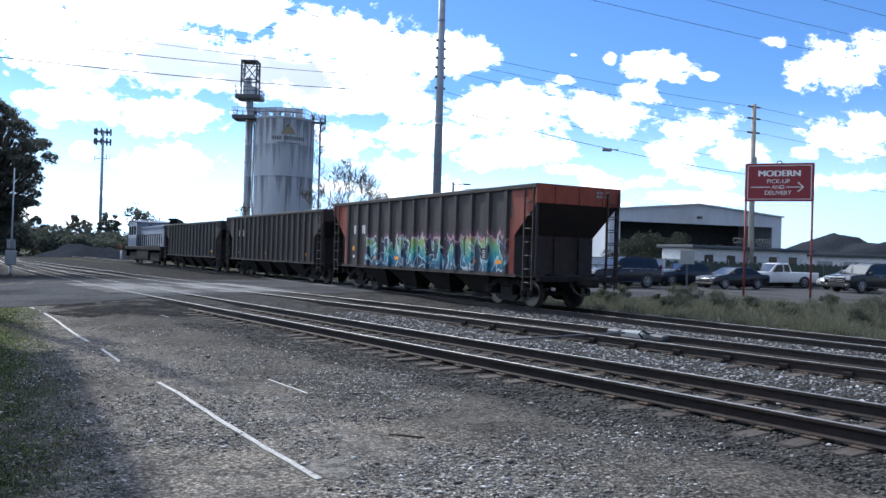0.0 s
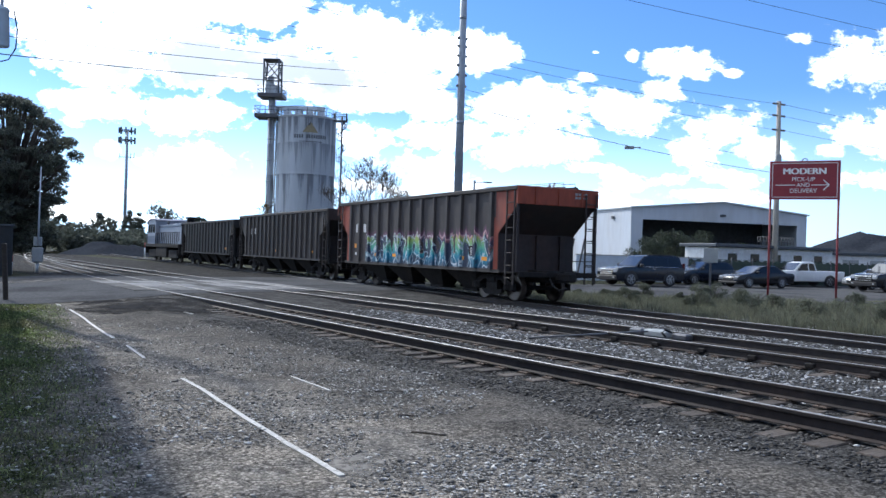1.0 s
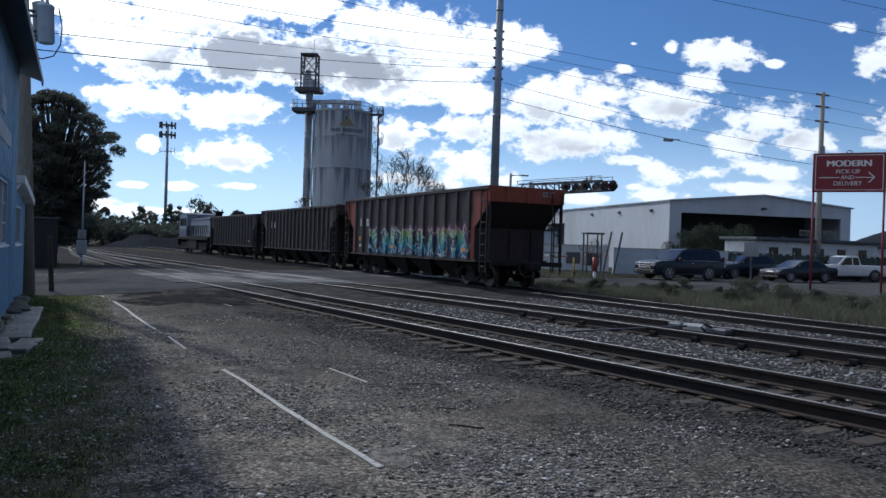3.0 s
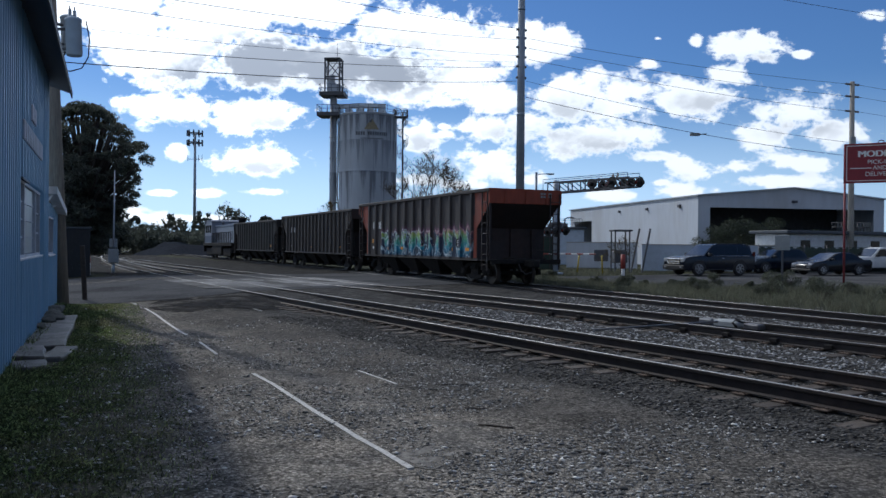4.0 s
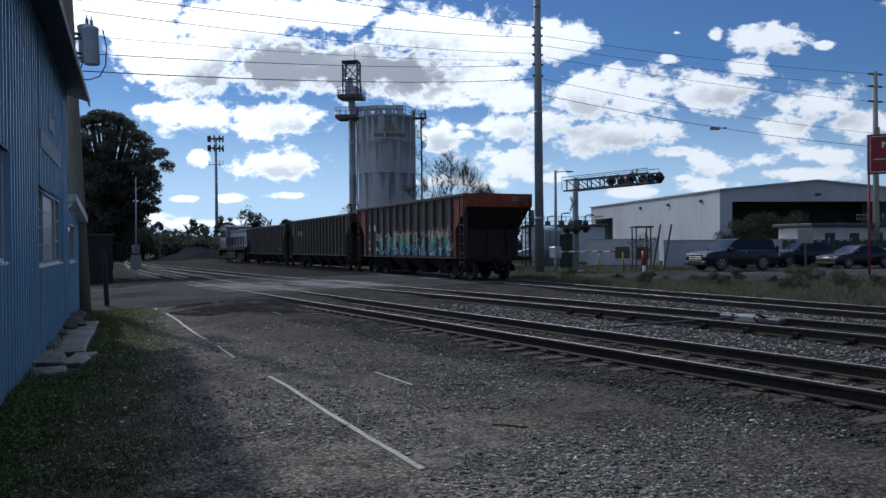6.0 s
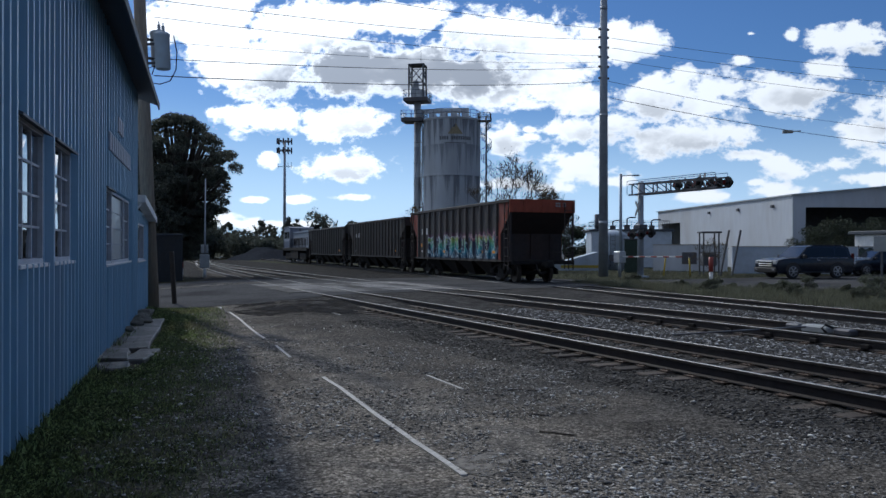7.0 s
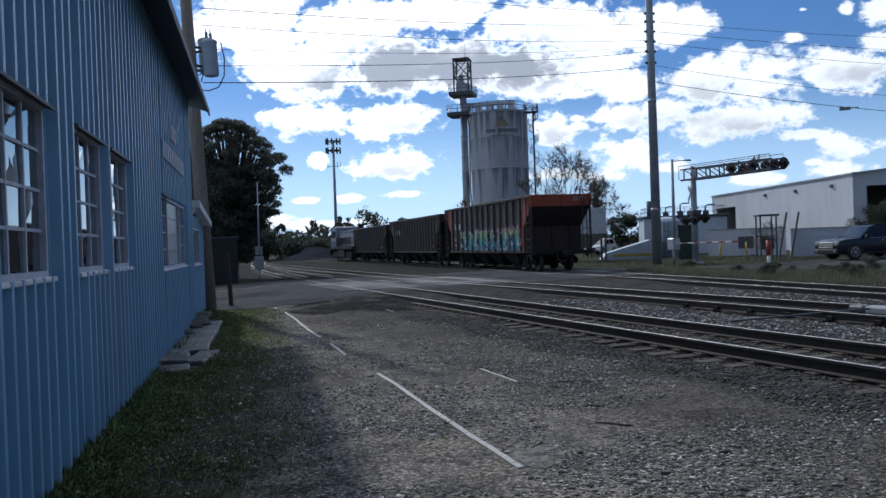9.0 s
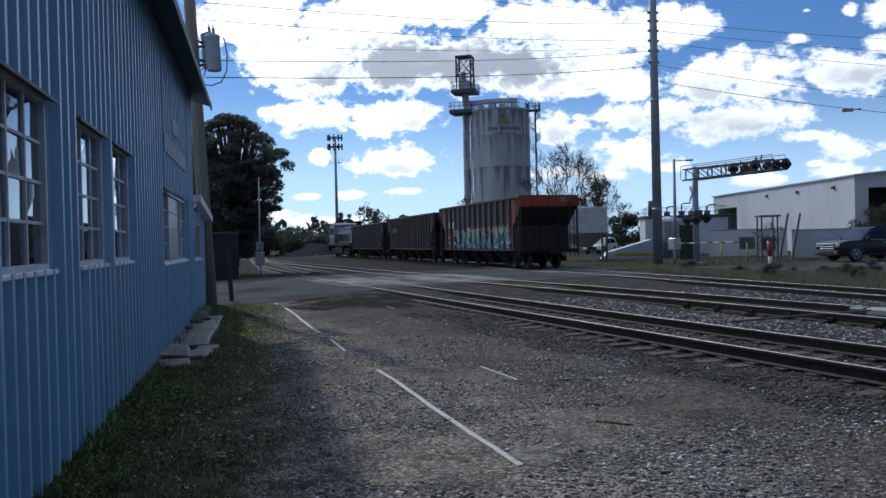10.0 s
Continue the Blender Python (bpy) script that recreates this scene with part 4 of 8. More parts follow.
def end_ladder(car, x, y, z0, z1, mat, w=0.42):
    bm = bmesh.new()
    for a in (-w / 2, w / 2):
        beam(bm, (x, y + a, z0), (x, y + a, z1), 0.03, 0.045)
    for k in range(int((z1 - z0) / 0.38)):
        z = z0 + 0.2 + k * 0.38
        tube(bm, (x, y - w / 2, z), (x, y + w / 2, z), 0.014, seg=6)
    part("end_ladder", bm, mat, car)


TRUCK_PARTS = ("side_frame", "spring", "axle_box", "bolster", "wheelset")


def hopper_car(label, posts, side_mat, end_mat, sprayed, length, H):
    car = thing("hopper_wagon", label, "freight wagon", group="hopper wagons")
    h, S = length / 2, 0.95
    c = h - 1.1                           # where the end sheets stand
    zs = H - 0.53                         # foot of the end plates
    inner = "end_sheet" if end_mat == "car_orange" else "car_dark"
    cut = [(-h + 0.03, H - 0.04), (-h + 0.03, zs), (-c, 2.1), (-c, S), (c, S), (c, 2.1), (h - 0.03, zs), (h - 0.03, H - 0.04)]
    for s in (-1, 1):
        mat = "graffiti" if sprayed and s > 0 else side_mat
        bm = bmesh.new()
        prism(bm, cut, 1, s * 1.475, s * 1.50)
        part("side_sheet", bm, mat, car)
        bm = bmesh.new()
        bbox(bm, -h, s * 1.40 if s > 0 else -1.60, H - 0.13, h, 1.60 if s > 0 else -1.40, H, 0.015)
        part("top_chord", bm, side_mat, car)
        bm = bmesh.new()
        box(bm, -c - 0.15, s * 1.501, S - 0.05, c + 0.15, s * 1.545, S + 0.03)
        box(bm, -c - 0.15, s * 1.38, S - 0.065, c + 0.15, s * 1.56, S - 0.05)
        part("side_sill", bm, side_mat, car)
        for k in range(posts):
            x = -c + 0.4 + (2 * c - 0.8) * k / (posts - 1)
            bm = bmesh.new()
            w = 0.12
            prism(bm, [(x - w, s * 1.501), (x - w * 0.6, s * 1.585), (x + w * 0.6, s * 1.585), (x + w, s * 1.501)], 2, S + 0.03, H - 0.131)
            part("side_post", bm, mat, car)
        for e in (-1, 1):
            bm = bmesh.new()
            box(bm, e * (c - 0.15), s * 1.501, 2.0, e * (h - 0.04), s * 1.52, H - 0.131)
            bmesh.ops.bisect_plane(bm, geom=bm.verts[:] + bm.edges[:] + bm.faces[:], plane_co=(e * c, 0, 2.1), plane_no=(e * (zs - 2.1), 0, -1.07), clear_outer=True)
            part("corner_gusset", bm, end_mat, car)
            bm = bmesh.new()
            box(bm, min(e * (c - 0.25), e * (c - 0.01)), s * 1.502 if s > 0 else -1.513, S + 0.032, max(e * (c - 0.25), e * (c - 0.01)), 1.513 if s > 0 else -1.502, 2.6)
            part("corner_strip", bm, end_mat, car)
            ladder(car, e * (h - 0.35), s * 1.57, 0.55, H - 0.1, "ladder")
            bm = bmesh.new()
            beam(bm, (e * (h - 0.06), s * 1.50, S), (e * (h - 0.06), s * 1.50, zs + 0.05), 0.07, 0.07)
            part("corner_post", bm, inner, car)
    for e in (-1, 1):
        bm = bmesh.new()
        bbox(bm, e * h - 0.03, -1.58, zs - 0.02, e * h + 0.03, 1.58, H, 0.012)
        for y in (-0.9, 0.0, 0.9):
            box(bm, e * (h + 0.03), y - 0.04, zs - 0.02, e * (h + 0.06), y + 0.04, H - 0.02)
        part("end_plate", bm, end_mat, car, "faded orange upper end plate" if end_mat == "car_orange" else "")
        bm = bmesh.new()
        prism(bm, [(e * h, zs), (e * c, 2.1), (e * (c - 0.05), 2.1), (e * (h - 0.04), zs + 0.02)], 1, -1.47, 1.47)
        part("slope_sheet", bm, inner, car)
        bm = bmesh.new()
        box(bm, e * (c - 0.02) - 0.02, -1.47, S - 0.02, e * (c - 0.02) + 0.02, 1.47, 2.1)
        for y in (-0.95, 0.0, 0.95):
            box(bm, min(e * c, e * (c + 0.07)), y - 0.05, S, max(e * c, e * (c + 0.07)), y + 0.05, 2.06)
        part("end_sheet", bm, inner, car)
        bm = bmesh.new()
        bbox(bm, e * h - 0.12, -1.5, S - 0.16, e * h + 0.04, 1.5, S + 0.0, 0.015)
        box(bm, min(e * (c - 0.05), e * h), -1.5, S - 0.06, max(e * (c - 0.05), e * h), 1.5, S - 0.02)
        part("end_sill", bm, "car_black", car)
        bm = bmesh.new()
        bbox(bm, min(e * h, e * (h + 0.45)), -0.11, 0.70, max(e * h, e * (h + 0.45)), 0.11, 0.92, 0.03)
        bbox(bm, min(e * (h + 0.40), e * (h + 0.80)), -0.17, 0.66, max(e * (h + 0.40), e * (h + 0.80)), 0.17, 0.96, 0.06)
        part("coupler", bm, "car_black", car)
        bm = bmesh.new()
        path_tube(bm, [(e * (h + 0.05), 0.35, 0.85), (e * (h + 0.25), 0.33, 0.55), (e * (h + 0.5), 0.28, 0.42), (e * (h + 0.75), 0.2, 0.5)], 0.025)
        part("air_hose", bm, "plastic", car)
        end_ladder(car, e * (h + 0.07), 1.25 * e, 0.6, H - 0.15, "ladder")
        bm = bmesh.new()
        tube(bm, (e * (h - 0.02), 0.5 * e, 1.3), (e * (h - 0.02), 1.4 * e, 1.3), 0.014, seg=6)
        part("grab_iron", bm, "ladder", car)
    bm = bmesh.new()
    lathe(bm, [(0.24, -0.02), (0.27, 0.0), (0.24, 0.02), (0.2, 0.01)], 18, (h + 0.12, 0.75, 2.05), "X")
    tube(bm, (h + 0.12, 0.75, 2.05), (h - 1.05, 0.75, 2.05), 0.02)
    part("brake_wheel", bm, "car_black", car)
    bm = bmesh.new()
    bbox(bm, -h, -0.32, 0.62, h, 0.32, 0.98, 0.02)
    part("centre_sill", bm, "car_black", car)
    for x in (-3.6, -1.2, 1.2, 3.6):
        for s in (-1, 1):
            bm = bmesh.new()
            lo = [(x - 0.42, s * 0.42, 0.28), (x + 0.42, s * 0.42, 0.28), (x + 0.42, s * 0.9, 0.28), (x - 0.42, s * 0.9, 0.28)]
            hi = [(x - 1.15, s * 0.33, 0.97), (x + 1.15, s * 0.33, 0.97), (x + 1.15, s * 1.45, 0.97), (x - 1.15, s * 1.45, 0.97)]
            a, b = [bm.verts.new(c) for c in lo], [bm.verts.new(c) for c in hi]
            bm.faces.new(a[::-1])
            bm.faces.new(b)
            for i in range(4):
                bm.faces.new((a[i], a[(i + 1) % 4], b[(i + 1) % 4], b[i]))
            part("hopper_bay", bm, "car_black", car)
            bm = bmesh.new()
            bbox(bm, x - 0.5, s * 0.38 if s > 0 else -0.95, 0.2, x + 0.5, 0.95 if s > 0 else -0.38, 0.28, 0.02)
            part("outlet_gate", bm, "car_black", car)
    for x in (-h + 1.95, h - 1.95):
        truck(car, x)
    bm = bmesh.new()
    prism(bm, [(-4.4, 2.2), (-4.6, H - 0.33), (4.6, H - 0.33), (4.4, 2.2)], 1, -1.46, 1.46)
    part("load", bm, "dirt_pile", car, "grey crushed stone load below the rim")
    # stencilled marks that cannot be read, as bars
    for k, (x, z, w, hh, mat) in enumerate(((5.1, 2.22, 0.22, 0.34, "sign_white"), (4.3, 2.22, 0.26, 0.34, "sign_white"), (5.25, 1.55, 0.2, 0.18, "orange_refl"), (5.2, 1.25, 0.16, 0.12, "sign_white"))):
        bm = bmesh.new()
        for i in range(2 if hh > 0.3 else 1):
            a = x - w / 2 + i * w * 0.62
            box(bm, a, 1.503, z, a + w * (0.36 if hh > 0.3 else 1.0), 1.509, z + hh)
        part("stencil_mark", bm, mat, car)
    for x in ((-5.35, -3.9, 1.35, 3.05) if sprayed else (-5.3, 0.2)):
        bm = bmesh.new()
        box(bm, x - 0.16, 1.503, 1.24, x + 0.16, 1.509, 1.36)
        part("reflector", bm, "orange_refl", car, "orange reflective strip")
    if sprayed:
        bm = bmesh.new()
        box(bm, -4.86, 1.503, 1.38, -4.38, 1.508, 1.70)
        part("stencil_panel", bm, "car_black", car)
        bm = bmesh.new()
        for k in range(4):
            box(bm, -4.82, 1.509, 1.42 + k * 0.065, -4.46, 1.512, 1.445 + k * 0.065)
        part("stencil_mark", bm, "sign_white", car)
        for k in range(2):
            bm = bmesh.new()
            for i in range(4):
                box(bm, -h - 0.037, -0.72 - i * 0.13, 3.34 - k * 0.11, -h - 0.033, -0.62 - i * 0.13, 3.41 - k * 0.11)
            part("stencil_mark", bm, "box_grey", car)
    # the body is a little narrower than its trucks' reach
    for ob in car.children:
        if ob.name.split(".")[0] not in TRUCK_PARTS:
            ob.data.transform(Matrix.Diagonal((1, 0.965, 1, 1)))
    return car


def locomotive():
    lo = thing("switcher_locomotive", "white and blue diesel switcher locomotive with black underframe", "locomotive")
    bm = bmesh.new()
    bbox(bm, -6.6, -1.45, 1.20, 6.6, 1.45, 1.50, 0.03)
    part("deck", bm, "car_black", lo)
    bm = bmesh.new()
    bbox(bm, -2.2, -1.4, 0.32, 2.2, 1.4, 1.2, 0.15, 2)
    part("fuel_tank", bm, "car_black", lo)
    bm = bmesh.new()
    bbox(bm, -5.9, -1.05, 1.5, 2.3, 1.05, 3.12, 0.10, 2)
    hood = part("hood", bm, "loco_white", lo)
    bm = bmesh.new()
    bbox(bm, -6.0, -1.12, 2.96, 2.29, 1.12, 3.18, 0.05, 2)
    part("hood_roof", bm, "loco_blue", hood)
    for s in (-1, 1):
        for k in range(10):
            bm = bmesh.new()
            x = -5.3 + k * 0.74
            box(bm, x, s * 1.05 - 0.012, 1.75, x + 0.28, s * 1.05 + 0.012, 2.55)
            part("louvre_panel", bm, "car_black", hood)
        bm = bmesh.new()
        for k in range(12):
            x = -6.1 + k * 0.75
            tube(bm, (x, s * 1.42, 1.5), (x, s * 1.42, 2.45), 0.035, seg=6)
        tube(bm, (-6.3, s * 1.42, 2.45), (2.4, s * 1.42, 2.45), 0.02, seg=6)
        part("handrail", bm, "car_black", lo)
    bm = bmesh.new()
    prism(bm, [(2.3, 1.5), (5.7, 1.5), (5.75, 2.95), (5.6, 3.4), (5.2, 3.62), (2.9, 3.70), (2.3, 3.62)], 1, -1.42, 1.42)
    cab = part("cab", bm, "loco_white", lo)
    for s in (-1, 1):
        for a in (2.6, 3.65, 4.6):
            bm = bmesh.new()
            bbox(bm, a, s * 1.42 - 0.02, 2.5, a + 0.72, s * 1.42 + 0.02, 3.25, 0.015)
            part("window", bm, "glass_car", cab)
        bm = bmesh.new()
        box(bm, 2.3, s * 1.42 - 0.006, 1.55, 5.7, s * 1.42 + 0.006, 2.2)
        part("stripe", bm, "loco_blue", cab)
    bm = bmesh.new()
    prism(bm, [(2.15, 3.63), (2.8, 3.79), (5.3, 3.72), (5.9, 3.36), (5.85, 3.31), (5.25, 3.63), (2.8, 3.71), (2.15, 3.57)], 1, -1.5, 1.5)
    part("cab_roof", bm, "loco_blue", cab)
    bm = bmesh.new()
    for y in (-1.35, -0.5, 0.5, 1.35):
        tube(bm, (6.5, y, 1.5), (6.5, y, 2.5), 0.022, seg=6)
    tube(bm, (6.5, -1.35, 2.5), (6.5, 1.35, 2.5), 0.022, seg=6)
    part("front_railing", bm, "loco_blue", lo)
    for e in (-1, 1):
        bm = bmesh.new()
        bbox(bm, e * 6.6 - 0.08, -1.4, 0.6, e * 6.6 + 0.08, 1.4, 1.5, 0.03)
        part("pilot", bm, "car_black", lo)
        bm = bmesh.new()
        bbox(bm, min(e * 6.6, e * 7.2), -0.15, 0.68, max(e * 6.6, e * 7.2), 0.15, 0.95, 0.05)
        part("coupler", bm, "car_black", lo)
    bm = bmesh.new()
    lathe(bm, [(0.34, 3.1), (0.30, 3.62), (0.42, 3.66), (0.42, 3.80), (0.14, 3.82)], 14, (-4.6, 0, 0))
    part("exhaust_stack", bm, "car_black", hood)
    bm = bmesh.new()
    bbox(bm, -6.45, -1.0, 1.5, -5.92, 1.0, 3.05, 0.06, 2)
    part("radiator_end", bm, "car_black", hood)
    for x in (-5.0, -3.4, -1.8):
        bm = bmesh.new()
        bbox(bm, x - 0.5, -0.6, 3.17, x + 0.5, 0.6, 3.30, 0.03)
        part("roof_hatch", bm, "loco_blue", hood)
    bm = bmesh.new()
    lathe(bm, [(0.16, 5.74), (0.18, 5.86), (0.12, 5.88)], 14, (0, 0, 3.2), "X")
    part("headlight", bm, "lamp_clear", cab)
    bm = bmesh.new()
    tube(bm, (1.4, 0.5, 3.17), (1.4, 0.5, 3.35), 0.03, seg=6)
    lathe(bm, [(0.05, 3.55), (0.10, 3.45), (0.16, 3.32)], 12, (1.4, 0.5, 0))
    part("bell", bm, "dark_steel", hood)
    for e in (-1, 1):
        for s in (-1, 1):
            for k in range(3):
                bm = bmesh.new()
                x0, x1 = sorted((e * 6.05, e * 6.55))
                box(bm, x0, s * 1.32 - 0.14, 0.42 + k * 0.27, x1, s * 1.32 + 0.14, 0.46 + k * 0.27)
                part("step", bm, "car_black", lo)
    for x in (-4.1, 4.1):
        truck(lo, x)
        for s in (-1, 1):
            bm = bmesh.new()
            bbox(bm, x - 1.5, s * 1.12 if s > 0 else -1.3, 0.30, x + 1.5, 1.3 if s > 0 else -1.12, 0.98, 0.06)
            part("truck_skirt", bm, "car_black", lo)
    return lo


def build_train():
    specs = (("rust-brown hopper wagon with orange ends and sprayed blue lettering", 13, "car_brown", "car_orange", True),
             ("rust-brown open-top hopper wagon with ribbed sides", 17, "car_brown", "car_brown", False),
             ("dark sooty brown open-top hopper wagon with ribbed sides", 15, "car_dark", "car_dark", False))
    for at, length, top, spec in zip(CAR_AT, CAR_L, CAR_H, specs):
        TRAIN.append((hopper_car(*spec, length, top), at, RAIL_Z))
    TRAIN.append((locomotive(), LOCO_AT, RAIL_Z))


build_train()


def motions():
    times = [i * 0.25 for i in range(41)]
    for ob, ahead, z in TRAIN:
        walk(ob, [(t, track_pose(train_u(t) - ahead, z)) for t in times])
    for ob, place in ROLLING:
        rows = []
        for t in times:
            turn = (train_u(0) - train_u(t)) / WHEEL_R
            rows.append((t, Matrix.Translation(place) @ Matrix.Rotation(turn, 4, "Y")))
        walk(ob, rows)

# ---- the blue shed ----
WALL_O, WALL_D, WALL_N = Vector((-4.05, 5.12)), Vector((-0.451, 0.8925)), Vector((0.8925, 0.451))
SHED = pose(WALL_O.x, WALL_O.y, 0, 0, 0, math.degrees(math.atan2(WALL_D.y, WALL_D.x)))   # x along the wall, -y out of it
WINDOWS = ((-0.92, 0.38), (1.40, 2.62), (3.07, 4.32))


def corrugated(bm, x0, x1, z0, z1, pitch=0.26, deep=0.095):
    """A ribbed sheet along x, its ribs standing out towards -y."""
    prof, x = [], x0
    while x < x1 - 1e-6:
        for fx, fy in ((0.0, 0.0), (0.30, 0.0), (0.33, -0.25 * deep), (0.38, -0.25 * deep), (0.41, 0.0), (0.66, 0.0), (0.72, -deep), (0.93, -deep)):
            if x + fx * pitch <= x1:
                prof.append((x + fx * pitch, fy))
        x += pitch
    prof.append((x1, 0.0))
    lo, hi = [[bm.verts.new((a, b, z)) for a, b in prof] for z in (z0, z1)]
    for k in range(len(prof) - 1):
        bm.faces.new((lo[k], lo[k + 1], hi[k + 1], hi[k]))


def shed_window(shed, x0, x1, z0, z1, cols, rows, hood=True, glazing="glass"):
    """A steel sash window set into its opening, with a hood above and a sill below."""
    bm = bmesh.new()
    ring_frame(bm, x0, x1, z0, z1, 0.045, -0.03, 0.08)
    win = part("window", bm, "frame_grey", shed, "grey steel sash with many small panes")
    for i in range(1, cols):
        bm = bmesh.new()
        x = x0 + (x1 - x0) * i / cols
        box(bm, x - 0.016, -0.004, z0, x + 0.016, 0.03, z1)
        part("mullion", bm, "frame_grey", win)
    for j in range(1, rows):
        bm = bmesh.new()
        z = z0 + (z1 - z0) * j / rows
        box(bm, x0, 0.0, z - 0.012, x1, 0.028, z + 0.012)
        part("glazing_bar", bm, "frame_grey", win)
    for i in range(cols):
        for j in range(rows):
            bm = bmesh.new()
            a, b = x0 + (x1 - x0) * i / cols, x0 + (x1 - x0) * (i + 1) / cols
            c, d = z0 + (z1 - z0) * j / rows, z0 + (z1 - z0) * (j + 1) / rows
            t = random.uniform(-0.004, 0.004), random.uniform(-0.004, 0.004)
            vs = [bm.verts.new(v) for v in ((a + 0.01, 0.016 + t[0], c + 0.01), (b - 0.01, 0.016 - t[0], c + 0.01), (b - 0.01, 0.016 - t[1], d - 0.01), (a + 0.01, 0.016 + t[1], d - 0.01))]
            ws = [bm.verts.new(v.co + Vector((0, 0.005, 0))) for v in vs]
            bm.faces.new(vs)
            bm.faces.new(ws[::-1])
            for k in range(4):
                bm.faces.new((vs[(k + 1) % 4], vs[k], ws[k], ws[(k + 1) % 4]))
            part("pane", bm, glazing, win)
    bm = bmesh.new()
    bbox(bm, x0 - 0.07, -0.09, z0 - 0.085, x1 + 0.07, 0.06, z0 - 0.045, 0.008)
    part("sill", bm, "white_paint", win, "white painted window sill")
    if hood:
        bm = bmesh.new()
        prism(bm, [(-0.11, z1 + 0.04), (0.02, z1 + 0.085), (0.02, z1 + 0.055), (-0.11, z1 + 0.015)], 0, x0 - 0.10, x1 + 0.12)
        part("hood", bm, "roof_dark", win)


def ring_frame(bm, x0, x1, z0, z1, w, y0, y1):
    """A rectangular frame in one piece round an opening."""
    inner, outer = ((x0, z0), (x1, z0), (x1, z1), (x0, z1)), ((x0 - w, z0 - w), (x1 + w, z0 - w), (x1 + w, z1 + w), (x0 - w, z1 + w))
    v = [[bm.verts.new((x, y, z)) for x, z in loop] for loop in (inner, outer) for y in (y0, y1)]
    for k in range(4):
        j = (k + 1) % 4
        bm.faces.new((v[0][k], v[0][j], v[2][j], v[2][k]))
        bm.faces.new((v[1][k], v[3][k], v[3][j], v[1][j]))
        bm.faces.new((v[0][k], v[1][k], v[1][j], v[0][j]))
        bm.faces.new((v[2][k], v[2][j], v[3][j], v[3][k]))


def build_shed():
    shed = thing("metal_shed", "blue corrugated steel shed with grey steel sash windows", "building", SHED)
    zb, zt = 1.60, 2.80
    # bays of ribbed sheet around the window openings
    holes = [(a - 0.045, b + 0.045, zb - 0.045, zt + 0.045) for a, b in WINDOWS] + [(7.72, 12.32, 1.42, 2.70)]
    edges = [-14.0]
    for a, b, c, d in holes:
        edges += [a, b]
    edges.append(14.0)
    for k in range(len(edges) - 1):
        a, b = edges[k], edges[k + 1]
        if k % 2 == 0:
            cuts = [a]
            while b - cuts[-1] > 3.0:
                cuts.append(cuts[-1] + 2.4)
            cuts.append(b)
            for p, q in zip(cuts, cuts[1:]):
                bm = bmesh.new()
                corrugated(bm, p, q, 0.03, 5.46)
                part("siding_sheet", bm, "siding", shed)
        else:
            c, d = holes[k // 2][2:]
            for z0, z1 in ((0.03, c), (d, 5.46)):
                bm = bmesh.new()
                corrugated(bm, a, b, z0, z1)
                part("siding_sheet", bm, "siding", shed)
    # added dark sheet behind the panes, its colour standing in for the room's shade
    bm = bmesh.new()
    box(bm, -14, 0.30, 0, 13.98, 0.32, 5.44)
    part("lining", bm, "interior_shade", shed)
    bm = bmesh.new()
    box(bm, 13.9, 0.05, 0, 14.0, 9.0, 5.44)
    box(bm, -14.1, 0.05, 0, -14.0, 9.0, 5.44)
    box(bm, -14, 9.0, 0, 14.0, 9.1, 5.44)
    part("end_wall", bm, "siding", shed)
    bm = bmesh.new()
    box(bm, 13.92, -0.05, 0.03, 14.04, 0.05, 5.3)
    part("corner_trim", bm, "white_paint", shed, "pale corner flashing")
    for a, b in WINDOWS:
        shed_window(shed, a, b, zb, zt, 3, 4)
    # the wide window: a dark leaf and a frosted one
    shed_window(shed, 7.80, 8.86, 1.48, 2.64, 2, 4)
    shed_window(shed, 8.98, 11.10, 1.48, 2.64, 1, 4, hood=False, glazing="frosted")
    shed_window(shed, 11.22, 12.24, 1.48, 2.64, 2, 3, hood=False)
    # roof with its eave
    bm = bmesh.new()
    prism(bm, [(-0.52, 5.14), (-0.52, 5.18), (4.6, 6.89), (9.6, 5.18), (9.6, 5.14), (4.6, 6.84)], 0, -14.4, 14.75)
    part("roof", bm, "roof_dark", shed, "dark sheet roof with overhanging eave")
    bm = bmesh.new()
    box(bm, -14.4, -0.53, 5.05, 14.75, -0.50, 5.20)
    part("fascia", bm, "roof_dark", shed)
    bm = bmesh.new()
    prism(bm, [(0.03, 5.44), (4.6, 6.80), (9.05, 5.44)], 0, 13.9, 14.0)
    part("gable", bm, "siding", shed)
    # raised letters that cannot be read, as bars
    rnd = random.Random(4)
    for x0, x1, z, hh in ((9.32, 10.3, 3.76, 0.28), (7.9, 11.7, 3.28, 0.31)):
        x = x0
        while x < x1 - 0.1:
            w = rnd.uniform(0.15, 0.18)
            bm = bmesh.new()
            bbox(bm, x, -0.12, z, x + w, -0.074, z + hh, 0.012)
            part("wall_letter_bar", bm, "frame_grey", shed)
            x += w + 0.16
    # lower annex beyond the main bay
    for p, q, z0, z1 in ((14.06, 14.40, 0.03, 2.62), (16.75, 19.1, 0.03, 2.62), (14.40, 16.75, 0.03, 1.39), (14.40, 16.75, 2.31, 2.62)):
        bm = bmesh.new()
        corrugated(bm, p, q, z0, z1, 0.24, 0.03)
        part("annex_wall", bm, "siding", shed)
    bm = bmesh.new()
    box(bm, 14.06, 0.13, 0, 19.1, 3.0, 2.58)
    part("annex_core", bm, "siding_trim", shed)
